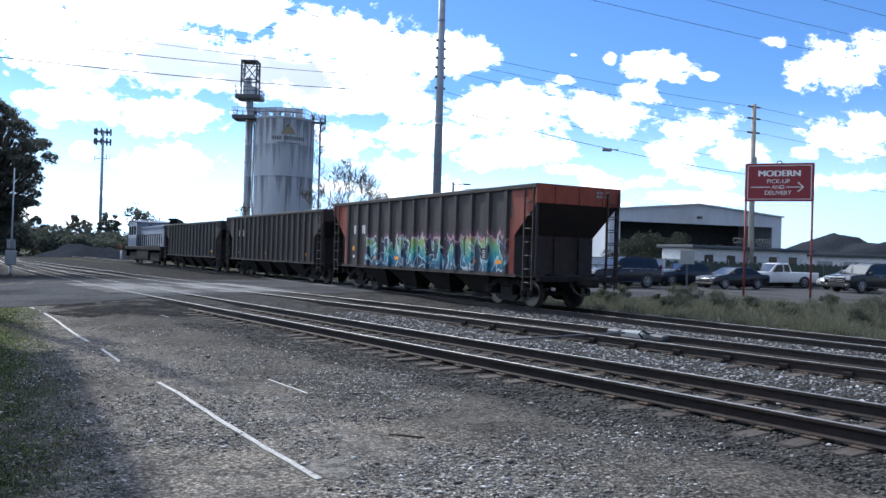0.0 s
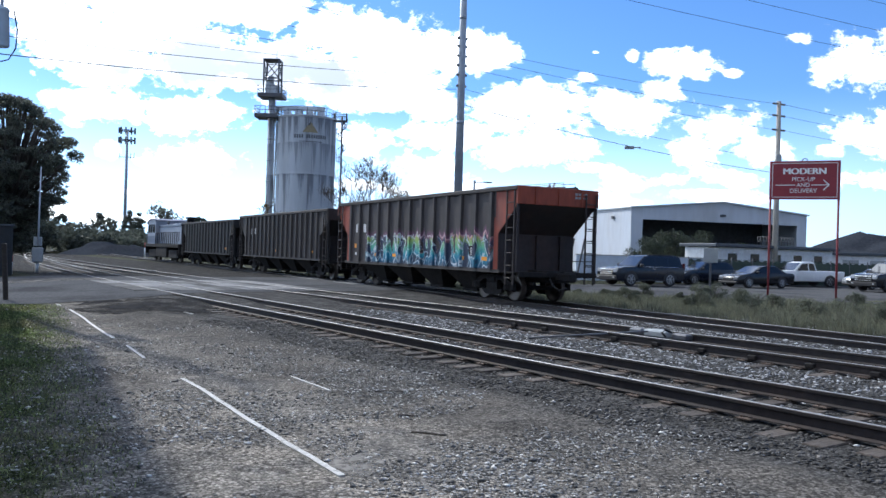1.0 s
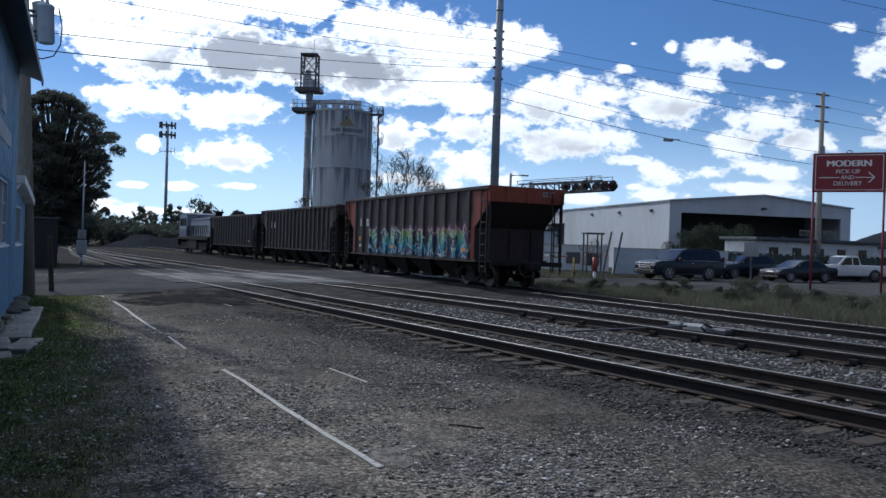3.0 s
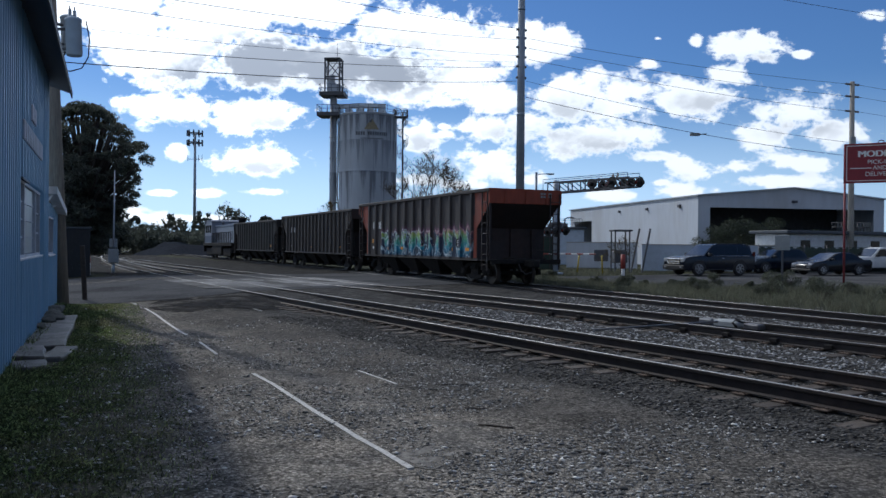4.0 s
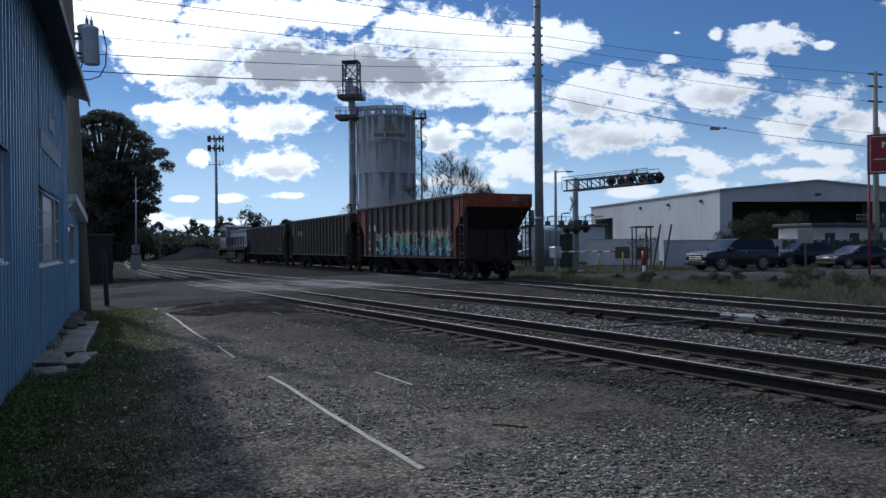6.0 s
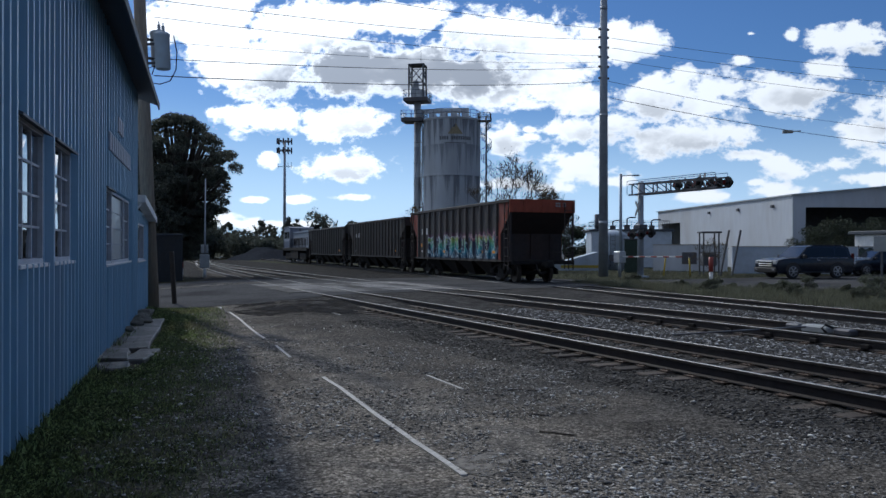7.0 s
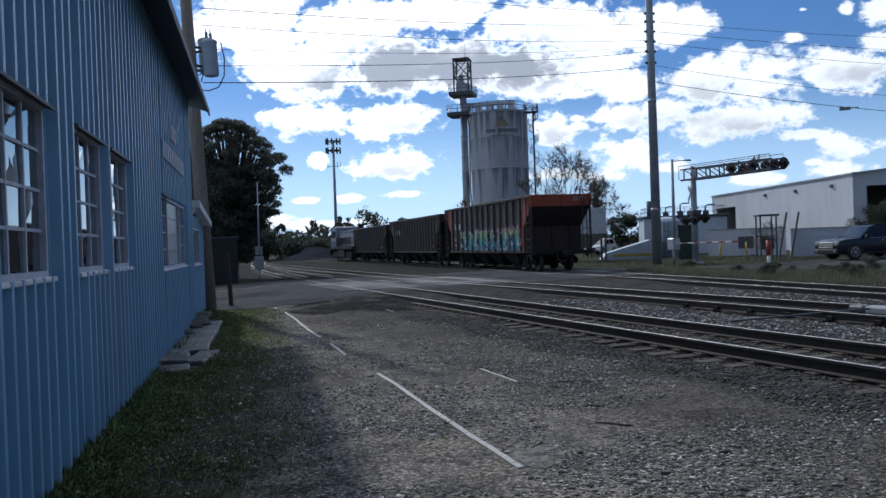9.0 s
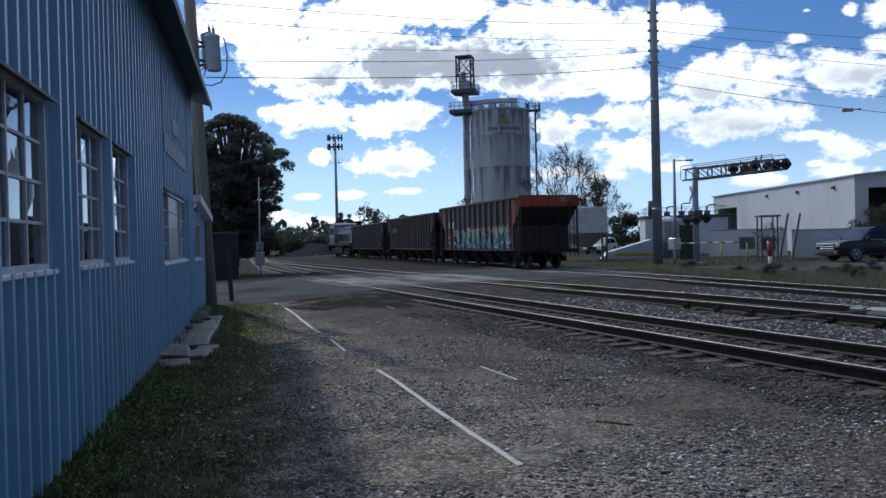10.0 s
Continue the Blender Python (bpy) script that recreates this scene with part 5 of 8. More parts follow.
    shed_window(shed, 14.45, 16.7, 1.44, 2.26, 3, 1, hood=False)
    bm = bmesh.new()
    beam(bm, (14.1, -0.14, 2.86), (19.0, -0.14, 2.52), 0.22, 0.17)
    for x in (14.4, 16.5, 18.7):
        beam(bm, (x, -0.14, 2.80 - (x - 14.1) * 0.07), (x, 0.0, 2.56), 0.04, 0.04)
    part("awning_box", bm, "white_paint", shed, "peeling white sign box above the annex window")
    return shed


M["frosted"] = material("frosted_glass", (0.36, 0.40, 0.42), 0.35, 0, 5, 0.15, 0, (0.25, 0.27, 0.28), 0.5, 2)
build_shed()


M["wet_slab"] = material("damp_concrete", (0.075, 0.070, 0.065), 0.5, 0, 9, 0.45, 0.5, (0.21, 0.20, 0.19), 0.8, 2.2, spec=0.45)


M["rubble"] = material("mossy_dark_rubble", (0.10, 0.098, 0.088), 0.9, 0, 9, 0.4, 0.5, (0.045, 0.05, 0.03), 0.7, 3.0)


def build_slab():
    """Broken concrete slab and rubble beside the wall."""
    rnd = random.Random(9)
    for k, (x0, x1, y0, y1, z, turn) in enumerate(((7.95, 13.75, -0.70, -0.05, 0.07, 0), (6.5, 7.9, -0.46, -0.03, 0.10, 4), (6.6, 7.92, -0.80, -0.47, 0.06, -7), (5.85, 6.45, -0.55, -0.12, 0.05, 6))):
        bm = bmesh.new()
        bbox(bm, -(x1 - x0) / 2, -(y1 - y0) / 2, -0.06, (x1 - x0) / 2, (y1 - y0) / 2, z, 0.02)
        bmesh.ops.subdivide_edges(bm, edges=bm.edges[:], cuts=4, use_grid_fill=True)
        for v in bm.verts:
            v.co += noise.noise_vector(v.co * 2.3 + Vector((k, 0, 0))) * Vector((0.07, 0.06, 0.02))
        solid("concrete_slab", bm, "wet_slab", "cracked wet concrete slab lying along the shed wall", "concrete slab", SHED @ pose((x0 + x1) / 2, (y0 + y1) / 2, 0, 0, 0, turn), group="broken slabs")
    for k, (rx, ry, rr) in enumerate(((10.9, -0.12, 0.13), (12.2, -0.16, 0.17), (12.7, -0.22, 0.22), (13.2, -0.14, 0.18), (13.9, -0.2, 0.16), (14.6, -0.18, 0.2), (15.4, -0.2, 0.15))):
        bm = bmesh.new()
        bmesh.ops.create_icosphere(bm, subdivisions=2, radius=rr)
        for v in bm.verts:
            v.co = Vector((v.co.x * 1.3, v.co.y, v.co.z * 0.7)) + noise.noise_vector(v.co * 4 + Vector((k, 0, 0))) * 0.07
        solid("rubble_stone", bm, "rubble", "dark broken concrete lump beside the slab", "rubble", SHED @ pose(rx, ry, 0.10, 0, 0, k * 40), group="rubble lumps")


build_slab()

# ---- silo, poles, wires, signals, sign, hangar, vehicles ----
def ring_rail(bm, c, r, z, h, seg=24, a0=0.0, a1=math.tau, bar=0.035):
    pts = [Vector((c[0] + r * math.cos(a0 + (a1 - a0) * k / seg), c[1] + r * math.sin(a0 + (a1 - a0) * k / seg), z)) for k in range(seg + 1)]
    for lift in (h, h * 0.55):
        path_tube(bm, [p + Vector((0, 0, lift)) for p in pts], bar, 5)
    for p in pts[::2]:
        tube(bm, p, p + Vector((0, 0, h)), bar, seg=5)


def platform_rail(bm, x0, y0, x1, y1, z, h=1.05, bar=0.035):
    c = [Vector(p) for p in ((x0, y0, z), (x1, y0, z), (x1, y1, z), (x0, y1, z), (x0, y0, z))]
    for lift in (h, h * 0.5):
        path_tube(bm, [p + Vector((0, 0, lift)) for p in c], bar, 5)
    for a, b in zip(c, c[1:]):
        for k in range(4):
            p = a.lerp(b, k / 4)
            tube(bm, p, p + Vector((0, 0, h)), bar, seg=5)


def build_silo():
    cx, cy, R, top = -20.3, 117.0, 4.15, 20.1
    silo = thing("cement_silo", "stained pale cement silo with stair, railings and elevator leg", "silo", pose(cx, cy, 0))
    bm = bmesh.new()
    lathe(bm, [(R * 0.995, 0.0), (R * 0.995, 6.0), (R * 0.995, 11.7), (R * 0.995, 11.9), (R * 1.004, 11.98), (R * 1.004, 12.12), (R, 12.18), (R, 12.4), (R, 16.0), (R, top - 0.4), (R, top - 0.1), (R + 0.06, top - 0.05), (R + 0.06, top + 0.1), (0.2, top + 0.7)], 48)
    part("shell", bm, "silo", silo)
    # facing the camera is the side towards (0.17, -0.985)
    bm = bmesh.new()
    ring_rail(bm, (0, 0), R - 0.05, top + 0.1, 1.15, 36)
    part("roof_railing", bm, "dark_steel", silo)
    bm = bmesh.new()
    for x in (-3.2, -1.6, 0.0, 1.6):
        bbox(bm, x, -1.1, top + 0.1, x + 0.9, 0.5, top + 1.1, 0.05)
    part("roof_hatch", bm, "galv", silo)
    bm = bmesh.new()
    bbox(bm, -4.9, -0.9, top + 1.15, 2.6, -0.2, top + 1.75, 0.05)
    for x in (-4.2, -2.4, -0.6, 1.2):
        tube(bm, (x, -0.55, top + 0.1), (x, -0.55, top + 1.2), 0.12)
    part("top_conveyor", bm, "galv", silo)
    # logo and lettering that cannot be read, as plain shapes lying on the shell
    def on_shell(a, z, lift=0.03):
        return ((R + lift) * math.cos(a), (R + lift) * math.sin(a), z)
    face = math.atan2(-0.985, 0.17) + 0.14
    def shell_patch(name, mat, a0, a1, z0, z1, lift=0.03):
        bm = bmesh.new()
        n = max(2, int(abs(a1 - a0) / 0.06))
        lo = [bm.verts.new(on_shell(a0 + (a1 - a0) * k / n, z0, lift)) for k in range(n + 1)]
        hi = [bm.verts.new(on_shell(a0 + (a1 - a0) * k / n, z1, lift)) for k in range(n + 1)]
        for k in range(n):
            bm.faces.new((lo[k], lo[k + 1], hi[k + 1], hi[k]))
        return part(name, bm, mat, silo)
    a = face - 0.55
    while a < face + 0.5:
        w = 0.055
        if not (face - 0.26 < a < face - 0.2 or face + 0.02 < a < face + 0.08):
            shell_patch("letter_bar", "logo_dark", a, a + w, 16.95, 17.45)
        a += w + 0.025
    shell_patch("letter_bar", "logo_dark", face - 0.38, face + 0.4, 16.45, 16.55)
    for k in range(12):
        lo, hi, mid = face - 0.27 + 0.0205 * k, face + 0.23 - 0.0205 * k, face - 0.05 + 0.003 * k
        shell_patch("logo_step", "logo_gold", mid, hi, 17.75 + 0.12 * k, 17.87 + 0.12 * k)
        shell_patch("logo_step", "logo_dark" if k > 7 else "logo_gold", lo, mid, 17.75 + 0.12 * k, 17.87 + 0.12 * k)
    # elevator leg and head tower
    lx, ly = -4.95, -0.6
    bm = bmesh.new()
    tube(bm, (lx, ly, 0), (lx, ly, 23.2), 0.52, 0.50, 20)
    for z in range(2, 23, 3):
        tube(bm, (lx, ly, z), (lx, ly, z + 0.16), 0.57, seg=20)
    part("elevator_leg", bm, "silo", silo)
    bm = bmesh.new()
    path_tube(bm, [(lx + 0.6, ly - 0.4, 21.0), (lx + 0.85, ly - 0.5, 18.5), (lx + 0.75, ly - 0.5, 9.0), (lx + 1.0, ly - 0.5, 5.0), (lx + 1.5, ly - 0.3, 3.5)], 0.13, 8)
    part("side_pipe", bm, "galv", silo)
    for nm, x0, x1, z in (("head_platform", lx - 1.75, lx + 1.75, 22.9), ("lower_platform", lx - 2.1, lx + 1.0, 20.0)):
        bm = bmesh.new()
        box(bm, x0, ly - 1.6, z, x1, ly + 1.6, z + 0.5)
        p = part(nm, bm, "dark_steel", silo)
        bm = bmesh.new()
        platform_rail(bm, x0, ly - 1.6, x1, ly + 1.6, z + 0.5)
        part("railing", bm, "dark_steel", p)
    bm = bmesh.new()
    c = [(lx + sx * 1.05, ly + sy * 1.05) for sx, sy in ((-1, -1), (1, -1), (1, 1), (-1, 1))]
    bbox(bm, lx - 1.2, ly - 1.2, 28.15, lx + 1.2, ly + 1.2, 28.3, 0.02)
    tower = part("head_tower", bm, "dark_steel", silo)
    for k in range(4):
        (x0, y0), (x1, y1) = c[k], c[(k + 1) % 4]
        for nm, a, b, w in (("tower_post", (x0, y0, 23.4), (x0, y0, 28.2), 0.2), ("tower_beam", (x0, y0, 25.6), (x1, y1, 25.6), 0.16),
                            ("tower_brace", (x0, y0, 25.6), (x1, y1, 28.1), 0.09), ("tower_brace", (x1, y1, 25.6), (x0, y0, 28.1), 0.09)):
            bm = bmesh.new()
            beam(bm, a, b, w, w)
            part(nm, bm, "dark_steel", tower)
    bm = bmesh.new()
    bbox(bm, lx - 0.9, ly - 0.7, 23.4, lx + 0.3, ly + 0.6, 25.0, 0.1)
    bbox(bm, lx + 0.1, ly - 0.9, 23.4, lx + 1.2, ly + 0.2, 24.6, 0.1)
    tube(bm, (lx - 0.3, ly, 24.8), (lx - 0.3, ly, 26.0), 0.5, seg=14)
    part("drive_unit", bm, "galv", silo)
    bm = bmesh.new()
    tube(bm, (lx + 0.5, ly, 28.2), (lx + 0.5, ly, 30.6), 0.04, 0.02, 6)
    part("lightning_rod", bm, "dark_steel", silo)
    # spiral stair beside the shell
    sx, sy = R + 0.95, -0.6
    bm = bmesh.new()
    tube(bm, (sx, sy, 0), (sx, sy, top + 0.6), 0.12, seg=10)
    part("stair_column", bm, "dark_steel", silo)
    bm = bmesh.new()
    pts = []
    for k in range(110):
        a, z = k * 0.36, 0.5 + k * 0.178
        d = Vector((math.cos(a), math.sin(a), 0))
        p = Vector((sx, sy, z))
        beam(bm, p, p + d * 0.75, 0.26, 0.05)
        pts.append(p + d * 0.78 + Vector((0, 0, 0.95)))
        if k % 2 == 0:
            tube(bm, p + d * 0.75, pts[-1], 0.025, seg=4)
    path_tube(bm, pts, 0.035, 4)
    part("spiral_stair", bm, "dark_steel", silo)
    bm = bmesh.new()
    box(bm, R - 0.2, -1.2, top - 0.25, sx + 0.6, 0.2, top - 0.1)
    platform_rail(bm, R - 0.2, -1.2, sx + 0.6, 0.2, top - 0.1)
    part("stair_landing", bm, "dark_steel", silo)


M["logo_dark"] = material("faded_dark_lettering", (0.10, 0.105, 0.12), 0.7, 0, 6, 0.2, 0)
M["logo_gold"] = material("faded_gold_logo", (0.27, 0.23, 0.15), 0.7, 0, 6, 0.2, 0)


def streak_stains(m, tops, dark):
    """Run-off stains: ragged vertical streaks that hang below each rim."""
    nt = m.node_tree
    N, L = nt.nodes, nt.links
    bsdf = N["Principled BSDF"]
    col = bsdf.inputs["Base Color"].links[0].from_socket
    tc, sep = N.new("ShaderNodeTexCoord"), N.new("ShaderNodeSeparateXYZ")
    L.new(tc.outputs["Object"], sep.inputs[0])
    for k, (top, long, amount) in enumerate(tops):
        mp, nz = N.new("ShaderNodeMapping"), N.new("ShaderNodeTexNoise")
        mp.inputs["Scale"].default_value, mp.inputs["Location"].default_value = (0.8, 0.8, 0.035), (k * 7.0, 0, 0)
        nz.inputs["Scale"].default_value, nz.inputs["Detail"].default_value, nz.inputs["Roughness"].default_value = 1.6, 6.0, 0.68
        L.new(tc.outputs["Object"], mp.inputs[0])
        L.new(mp.outputs[0], nz.inputs["Vector"])
        hang = N.new("ShaderNodeMapRange")
        hang.inputs["From Min"].default_value, hang.inputs["From Max"].default_value = top - long, top
        hang.inputs["To Min"].default_value, hang.inputs["To Max"].default_value = -0.16, 0.06
        L.new(sep.outputs["Z"], hang.inputs["Value"])
        under = N.new("ShaderNodeMath")
        under.operation = "LESS_THAN"
        under.inputs[1].default_value = top
        L.new(sep.outputs["Z"], under.inputs[0])
        add = N.new("ShaderNodeMath")
        L.new(nz.outputs["Fac"], add.inputs[0])
        L.new(hang.outputs[0], add.inputs[1])
        cut = N.new("ShaderNodeMapRange")
        cut.inputs["From Min"].default_value, cut.inputs["From Max"].default_value, cut.inputs["To Max"].default_value = 0.475, 0.575, amount
        L.new(add.outputs[0], cut.inputs["Value"])
        mul, mix = N.new("ShaderNodeMath"), N.new("ShaderNodeMix")
        mul.operation, mix.data_type = "MULTIPLY", "RGBA"
        L.new(cut.outputs[0], mul.inputs[0])
        L.new(under.outputs[0], mul.inputs[1])
        L.new(mul.outputs[0], mix.inputs["Factor"])
        L.new(col, mix.inputs["A"])
        mix.inputs["B"].default_value = (*dark, 1)
        col = mix.outputs["Result"]
    L.new(col, bsdf.inputs["Base Color"])


streak_stains(M["silo"], ((19.9, 7.0, 0.85), (16.4, 6.0, 0.6), (12.0, 7.0, 0.8)), (0.11, 0.122, 0.15))
build_silo()


def build_mast():
    mast = thing("cell_mast", "tall dark monopole mast with antenna clusters", "mast", pose(-73.1, 186.3, 0))
    bm = bmesh.new()
    tube(bm, (0, 0, 0), (0, 0, 27.5), 0.42, 0.26, 14)
    part("pole", bm, "pole_steel", mast)
    for z in (25.1, 27.3):
        bm = bmesh.new()
        ring_rail(bm, (0, 0), 1.6, z - 0.2, 0.3, 12, bar=0.06)
        for k in range(3):
            a = k * math.tau / 3
            tube(bm, (0, 0, z), (1.6 * math.cos(a), 1.6 * math.sin(a), z), 0.07, seg=5)
        part("antenna_ring", bm, "dark_steel", mast)
        for k in range(9):
            a = k * math.tau / 9
            bm = bmesh.new()
            bbox(bm, -0.18, -0.14, -0.68, 0.18, 0.14, 0.68, 0.04)
            p = part("antenna_panel", bm, "dark_steel", mast)
            p.matrix_basis = Matrix.Translation((1.72 * math.cos(a), 1.72 * math.sin(a), z)) @ Matrix.Rotation(a + 0.4, 4, "Z")
    bm = bmesh.new()
    beam(bm, (-1.7, 0, 21.3), (1.7, 0, 21.3), 0.12, 0.12)
    for x in (-1.7, 1.7, 0.9):
        tube(bm, (x, 0, 20.9), (x, 0, 22.3), 0.06, seg=6)
    part("cross_bar", bm, "dark_steel", mast)


build_mast()
POLE_1, POLE_2, POLE_3 = Vector((0.65, 51.6, 0)), Vector((25.3, 63.2, 0)), Vector((-12.42, 21.95, 0))


def insulators(pole, places, name="insulator"):
    for p, d, s in places:
        bm = bmesh.new()
        p, d = Vector(p), Vector(d)
        n = 5
        for k in range(n):
            a = p + d * (s * k / n)
            tube(bm, a, a + d * (s / n * 0.4), 0.085, 0.07, 8)
        tube(bm, p, p + d * s, 0.03, seg=6)
        part(name, bm, "dark_steel", pole)


def build_poles():
    p1 = thing("utility_pole", "tall grey tapered steel utility pole with insulators", "utility pole", Matrix.Translation(POLE_1), "utility poles")
    bm = bmesh.new()
    tube(bm, (0, 0, -0.02), (0, 0, 25), 0.295, 0.175, 20)
    for z in (3.2, 9.8, 16.4):
        tube(bm, (0, 0, z), (0, 0, z + 0.2), 0.307 - z * 0.005, seg=20)
    part("shaft", bm, "pole_steel", p1)
    along = Vector((24.65, 11.6, 0)).normalized()
    insulators(p1, [((along * s * 0.22) + Vector((0, 0, z)), along * s, 0.14) for z in (12.2, 12.9, 13.5, 14.1, 14.7, 15.2) for s in (-1, 1)])
    p2 = thing("utility_pole", "silvery grey wooden utility pole with side insulators", "utility pole", Matrix.Translation(POLE_2), "utility poles")
    bm = bmesh.new()
    tube(bm, (0, 0, -0.02), (0, 0, 14.1), 0.24, 0.16, 14)
    part("shaft", bm, "pole_grey", p2)
    insulators(p2, [((along * s * 0.15) + Vector((0, 0, z)), along * s, 0.55) for z in (11.9, 13.0, 13.9) for s in (-1, 1)])
    bm = bmesh.new()
    bbox(bm, -0.2, -0.3, 9.2, 0.2, -0.15, 10.0, 0.03)
    part("equipment_box", bm, "box_grey", p2)
    # the leaning pole by the shed, with its transformers
    p3 = thing("utility_pole", "leaning wooden utility pole with two grey transformers", "utility pole", Matrix.Translation(POLE_3) @ pose(0, 0, 0, 0, -2.6, 0), "utility poles")
    bm = bmesh.new()
    tube(bm, (0, 0, -0.02), (0, 0, 12.5), 0.21, 0.15, 14)
    part("shaft", bm, "pole_wood", p3)
    for x, y, z in ((0.60, 0.1, 6.85), (0.22, 0.55, 7.05)):
        bm = bmesh.new()
        lathe(bm, [(0.19, 0.0), (0.215, 0.03), (0.215, 0.95), (0.23, 0.96), (0.23, 1.02), (0.18, 1.06), (0.05, 1.08)], 20, (x, y, z))
        tr = part("transformer", bm, "block_wall", p3, "grey steel transformer can")
        bm = bmesh.new()
        for k in range(4):
            tube(bm, (x + 0.05, y, z + 1.05 + k * 0.055), (x + 0.05, y, z + 1.085 + k * 0.055), 0.055, 0.045, 8)
        tube(bm, (x + 0.05, y, z + 1.0), (x + 0.05, y, z + 1.35), 0.02, seg=6)
        part("bushing", bm, "frame_grey", tr)
        for zz in (0.2, 0.75):
            bm = bmesh.new()
            beam(bm, (0, 0, z + zz), (x, y, z + zz), 0.08, 0.06)
            part("bracket", bm, "dark_steel", tr)
    bm = bmesh.new()
    pts = [(0.97, 0.1, 7.8), (1.05, 0.1, 7.3), (1.0, 0.1, 6.8), (0.8, 0.1, 6.5), (0.5, 0.05, 6.42), (0.15, 0.0, 6.5), (0.2, 0.0, 6.9), (0.4, 0.0, 6.95), (0.3, 0.0, 6.7)]
    path_tube(bm, pts, 0.018, 5)
    part("cable_loop", bm, "wire", p3)
    return p1


build_poles()


def wire(a, b, sag, r=0.014, n=24):
    a, b = Vector(a), Vector(b)
    bm = bmesh.new()
    pts = [a.lerp(b, k / n) - Vector((0, 0, sag * 4 * (k / n) * (1 - k / n))) for k in range(n + 1)]
    path_tube(bm, pts, r * 0.8, 5)
    solid("overhead_wire", bm, "wire", "thin black overhead wire between utility poles", "wire", group="overhead wires")


def build_wires():
    side = Vector((0.98, 0.2, 0))
    for z0, z1, off in ((12.2, 11.9, 0.5), (12.9, 13.0, 0.5), (13.5, 13.9, 0.5)):
        al = Vector((24.65, 11.6, 0)).normalized()
        wire(POLE_1 + al * 0.5 + Vector((0, 0, z0 + 1.2)), POLE_2 - al * 0.65 + Vector((0, 0, z1)), 0.25, 0.016)
        wire(POLE_2 + al * 0.65 + Vector((0, 0, z1)), POLE_2 + al * 45 + Vector((0, 0, z1 - 0.6)), 0.5, 0.016)
    al = Vector((24.65, 11.6, 0)).normalized()
    wire(POLE_1 + Vector((0.3, 0, 11.0)), POLE_2 + Vector((-0.2, 0, 8.6)), 0.35, 0.022)
    wire(POLE_1 + Vector((0.3, 0, 12.0)), POLE_2 + Vector((-0.2, 0, 9.6)), 0.35, 0.016)
    wire(POLE_2 + Vector((0.2, 0, 9.0)), POLE_2 + al * 45 + Vector((0, 0, 8.0)), 0.5, 0.018)
    for z, r in ((20.0, 0.022), (22.0, 0.022), (24.3, 0.022)):
        wire(POLE_1 + Vector((0, 0, z)), POLE_1 + al * 110 + Vector((0, 0, z - 0.4)), 0.8, r, 32)
    for z0, z1, r in ((12.0, 6.7, 0.020), (12.9, 7.2, 0.016), (13.6, 8.4, 0.014), (14.6, 8.9, 0.016), (15.3, 10.0, 0.016), (13.2, 7.7, 0.010)):
        wire(POLE_1 + Vector((-0.3, 0, z0)), POLE_3 + Vector((0.0, 0.1, z1)), 0.25, r, 32)
    lamp = thing("cable_lamp", "grey cobra-head street lamp hung on the overhead cable", "street lamp")
    c = POLE_1.lerp(POLE_2, 0.487) + Vector((0, 0, 9.42))
    bm = bmesh.new()
    bbox(bm, c.x - 0.42, c.y - 0.12, c.z - 0.12, c.x + 0.25, c.y + 0.12, c.z + 0.10, 0.08, 2)
    tube(bm, (c.x + 0.2, c.y, c.z), (c.x + 0.75, c.y + 0.2, c.z + 0.05), 0.04)
    part("lamp_head", bm, "box_grey", lamp)


build_wires()


def build_lamp_post():
    lp = thing("street_lamp", "slim grey street lamp with a short arm", "street lamp", pose(2.0, 62.2, 0))
    bm = bmesh.new()
    tube(bm, (0, 0, -0.02), (0, 0, 7.25), 0.13, 0.10, 12)
    part("post", bm, "pole_steel", lp)
    bm = bmesh.new()
    tube(bm, (0, 0, 7.1), (1.1, 0, 7.15), 0.035)
    bbox(bm, 0.8, -0.08, 7.06, 1.35, 0.08, 7.18, 0.03)
    part("lamp_arm", bm, "pole_steel", lp)


build_lamp_post()
CROSS_YAW = math.degrees(math.atan2(UU.y, UU.x))          # along the tracks, towards the camera's side
ROAD_YAW = math.degrees(math.atan2(-NN.y, -NN.x))         # the way the waiting cars face


def flasher(parent, x, y, z, r=0.3):
    """A round black signal target with hood and red lens, facing both ways along y."""
    bm = bmesh.new()
    lathe(bm, [(r, -0.02), (r, 0.02)], 20, (x, y, z), "Y")
    sig = part("flasher", bm, "plastic", parent, "round black signal target")
    for s in (-1, 1):
        bm = bmesh.new()
        lathe(bm, [(0.13, s * 0.02), (0.13, s * 0.26)], 14, (x, y, z), "Y")
        part("hood", bm, "plastic", sig)
        bm = bmesh.new()
        lathe(bm, [(0.11, s * 0.262), (0.10, s * 0.275)], 14, (x, y, z), "Y")
        part("lens", bm, "red_lens", sig)


def crossbuck(parent, x, y, z):
    for s in (-1, 1):
        bm = bmesh.new()
        bbox(bm, -0.6, -0.012, -0.11, 0.6, 0.012, 0.11, 0.004)
        b = part("crossbuck_board", bm, "box_grey", parent)
        b.matrix_basis = Matrix.Translation((x, y + s * 0.015, z)) @ Matrix.Rotation(radians(-18), 4, "Z") @ Matrix.Rotation(radians(s * 45), 4, "Y")


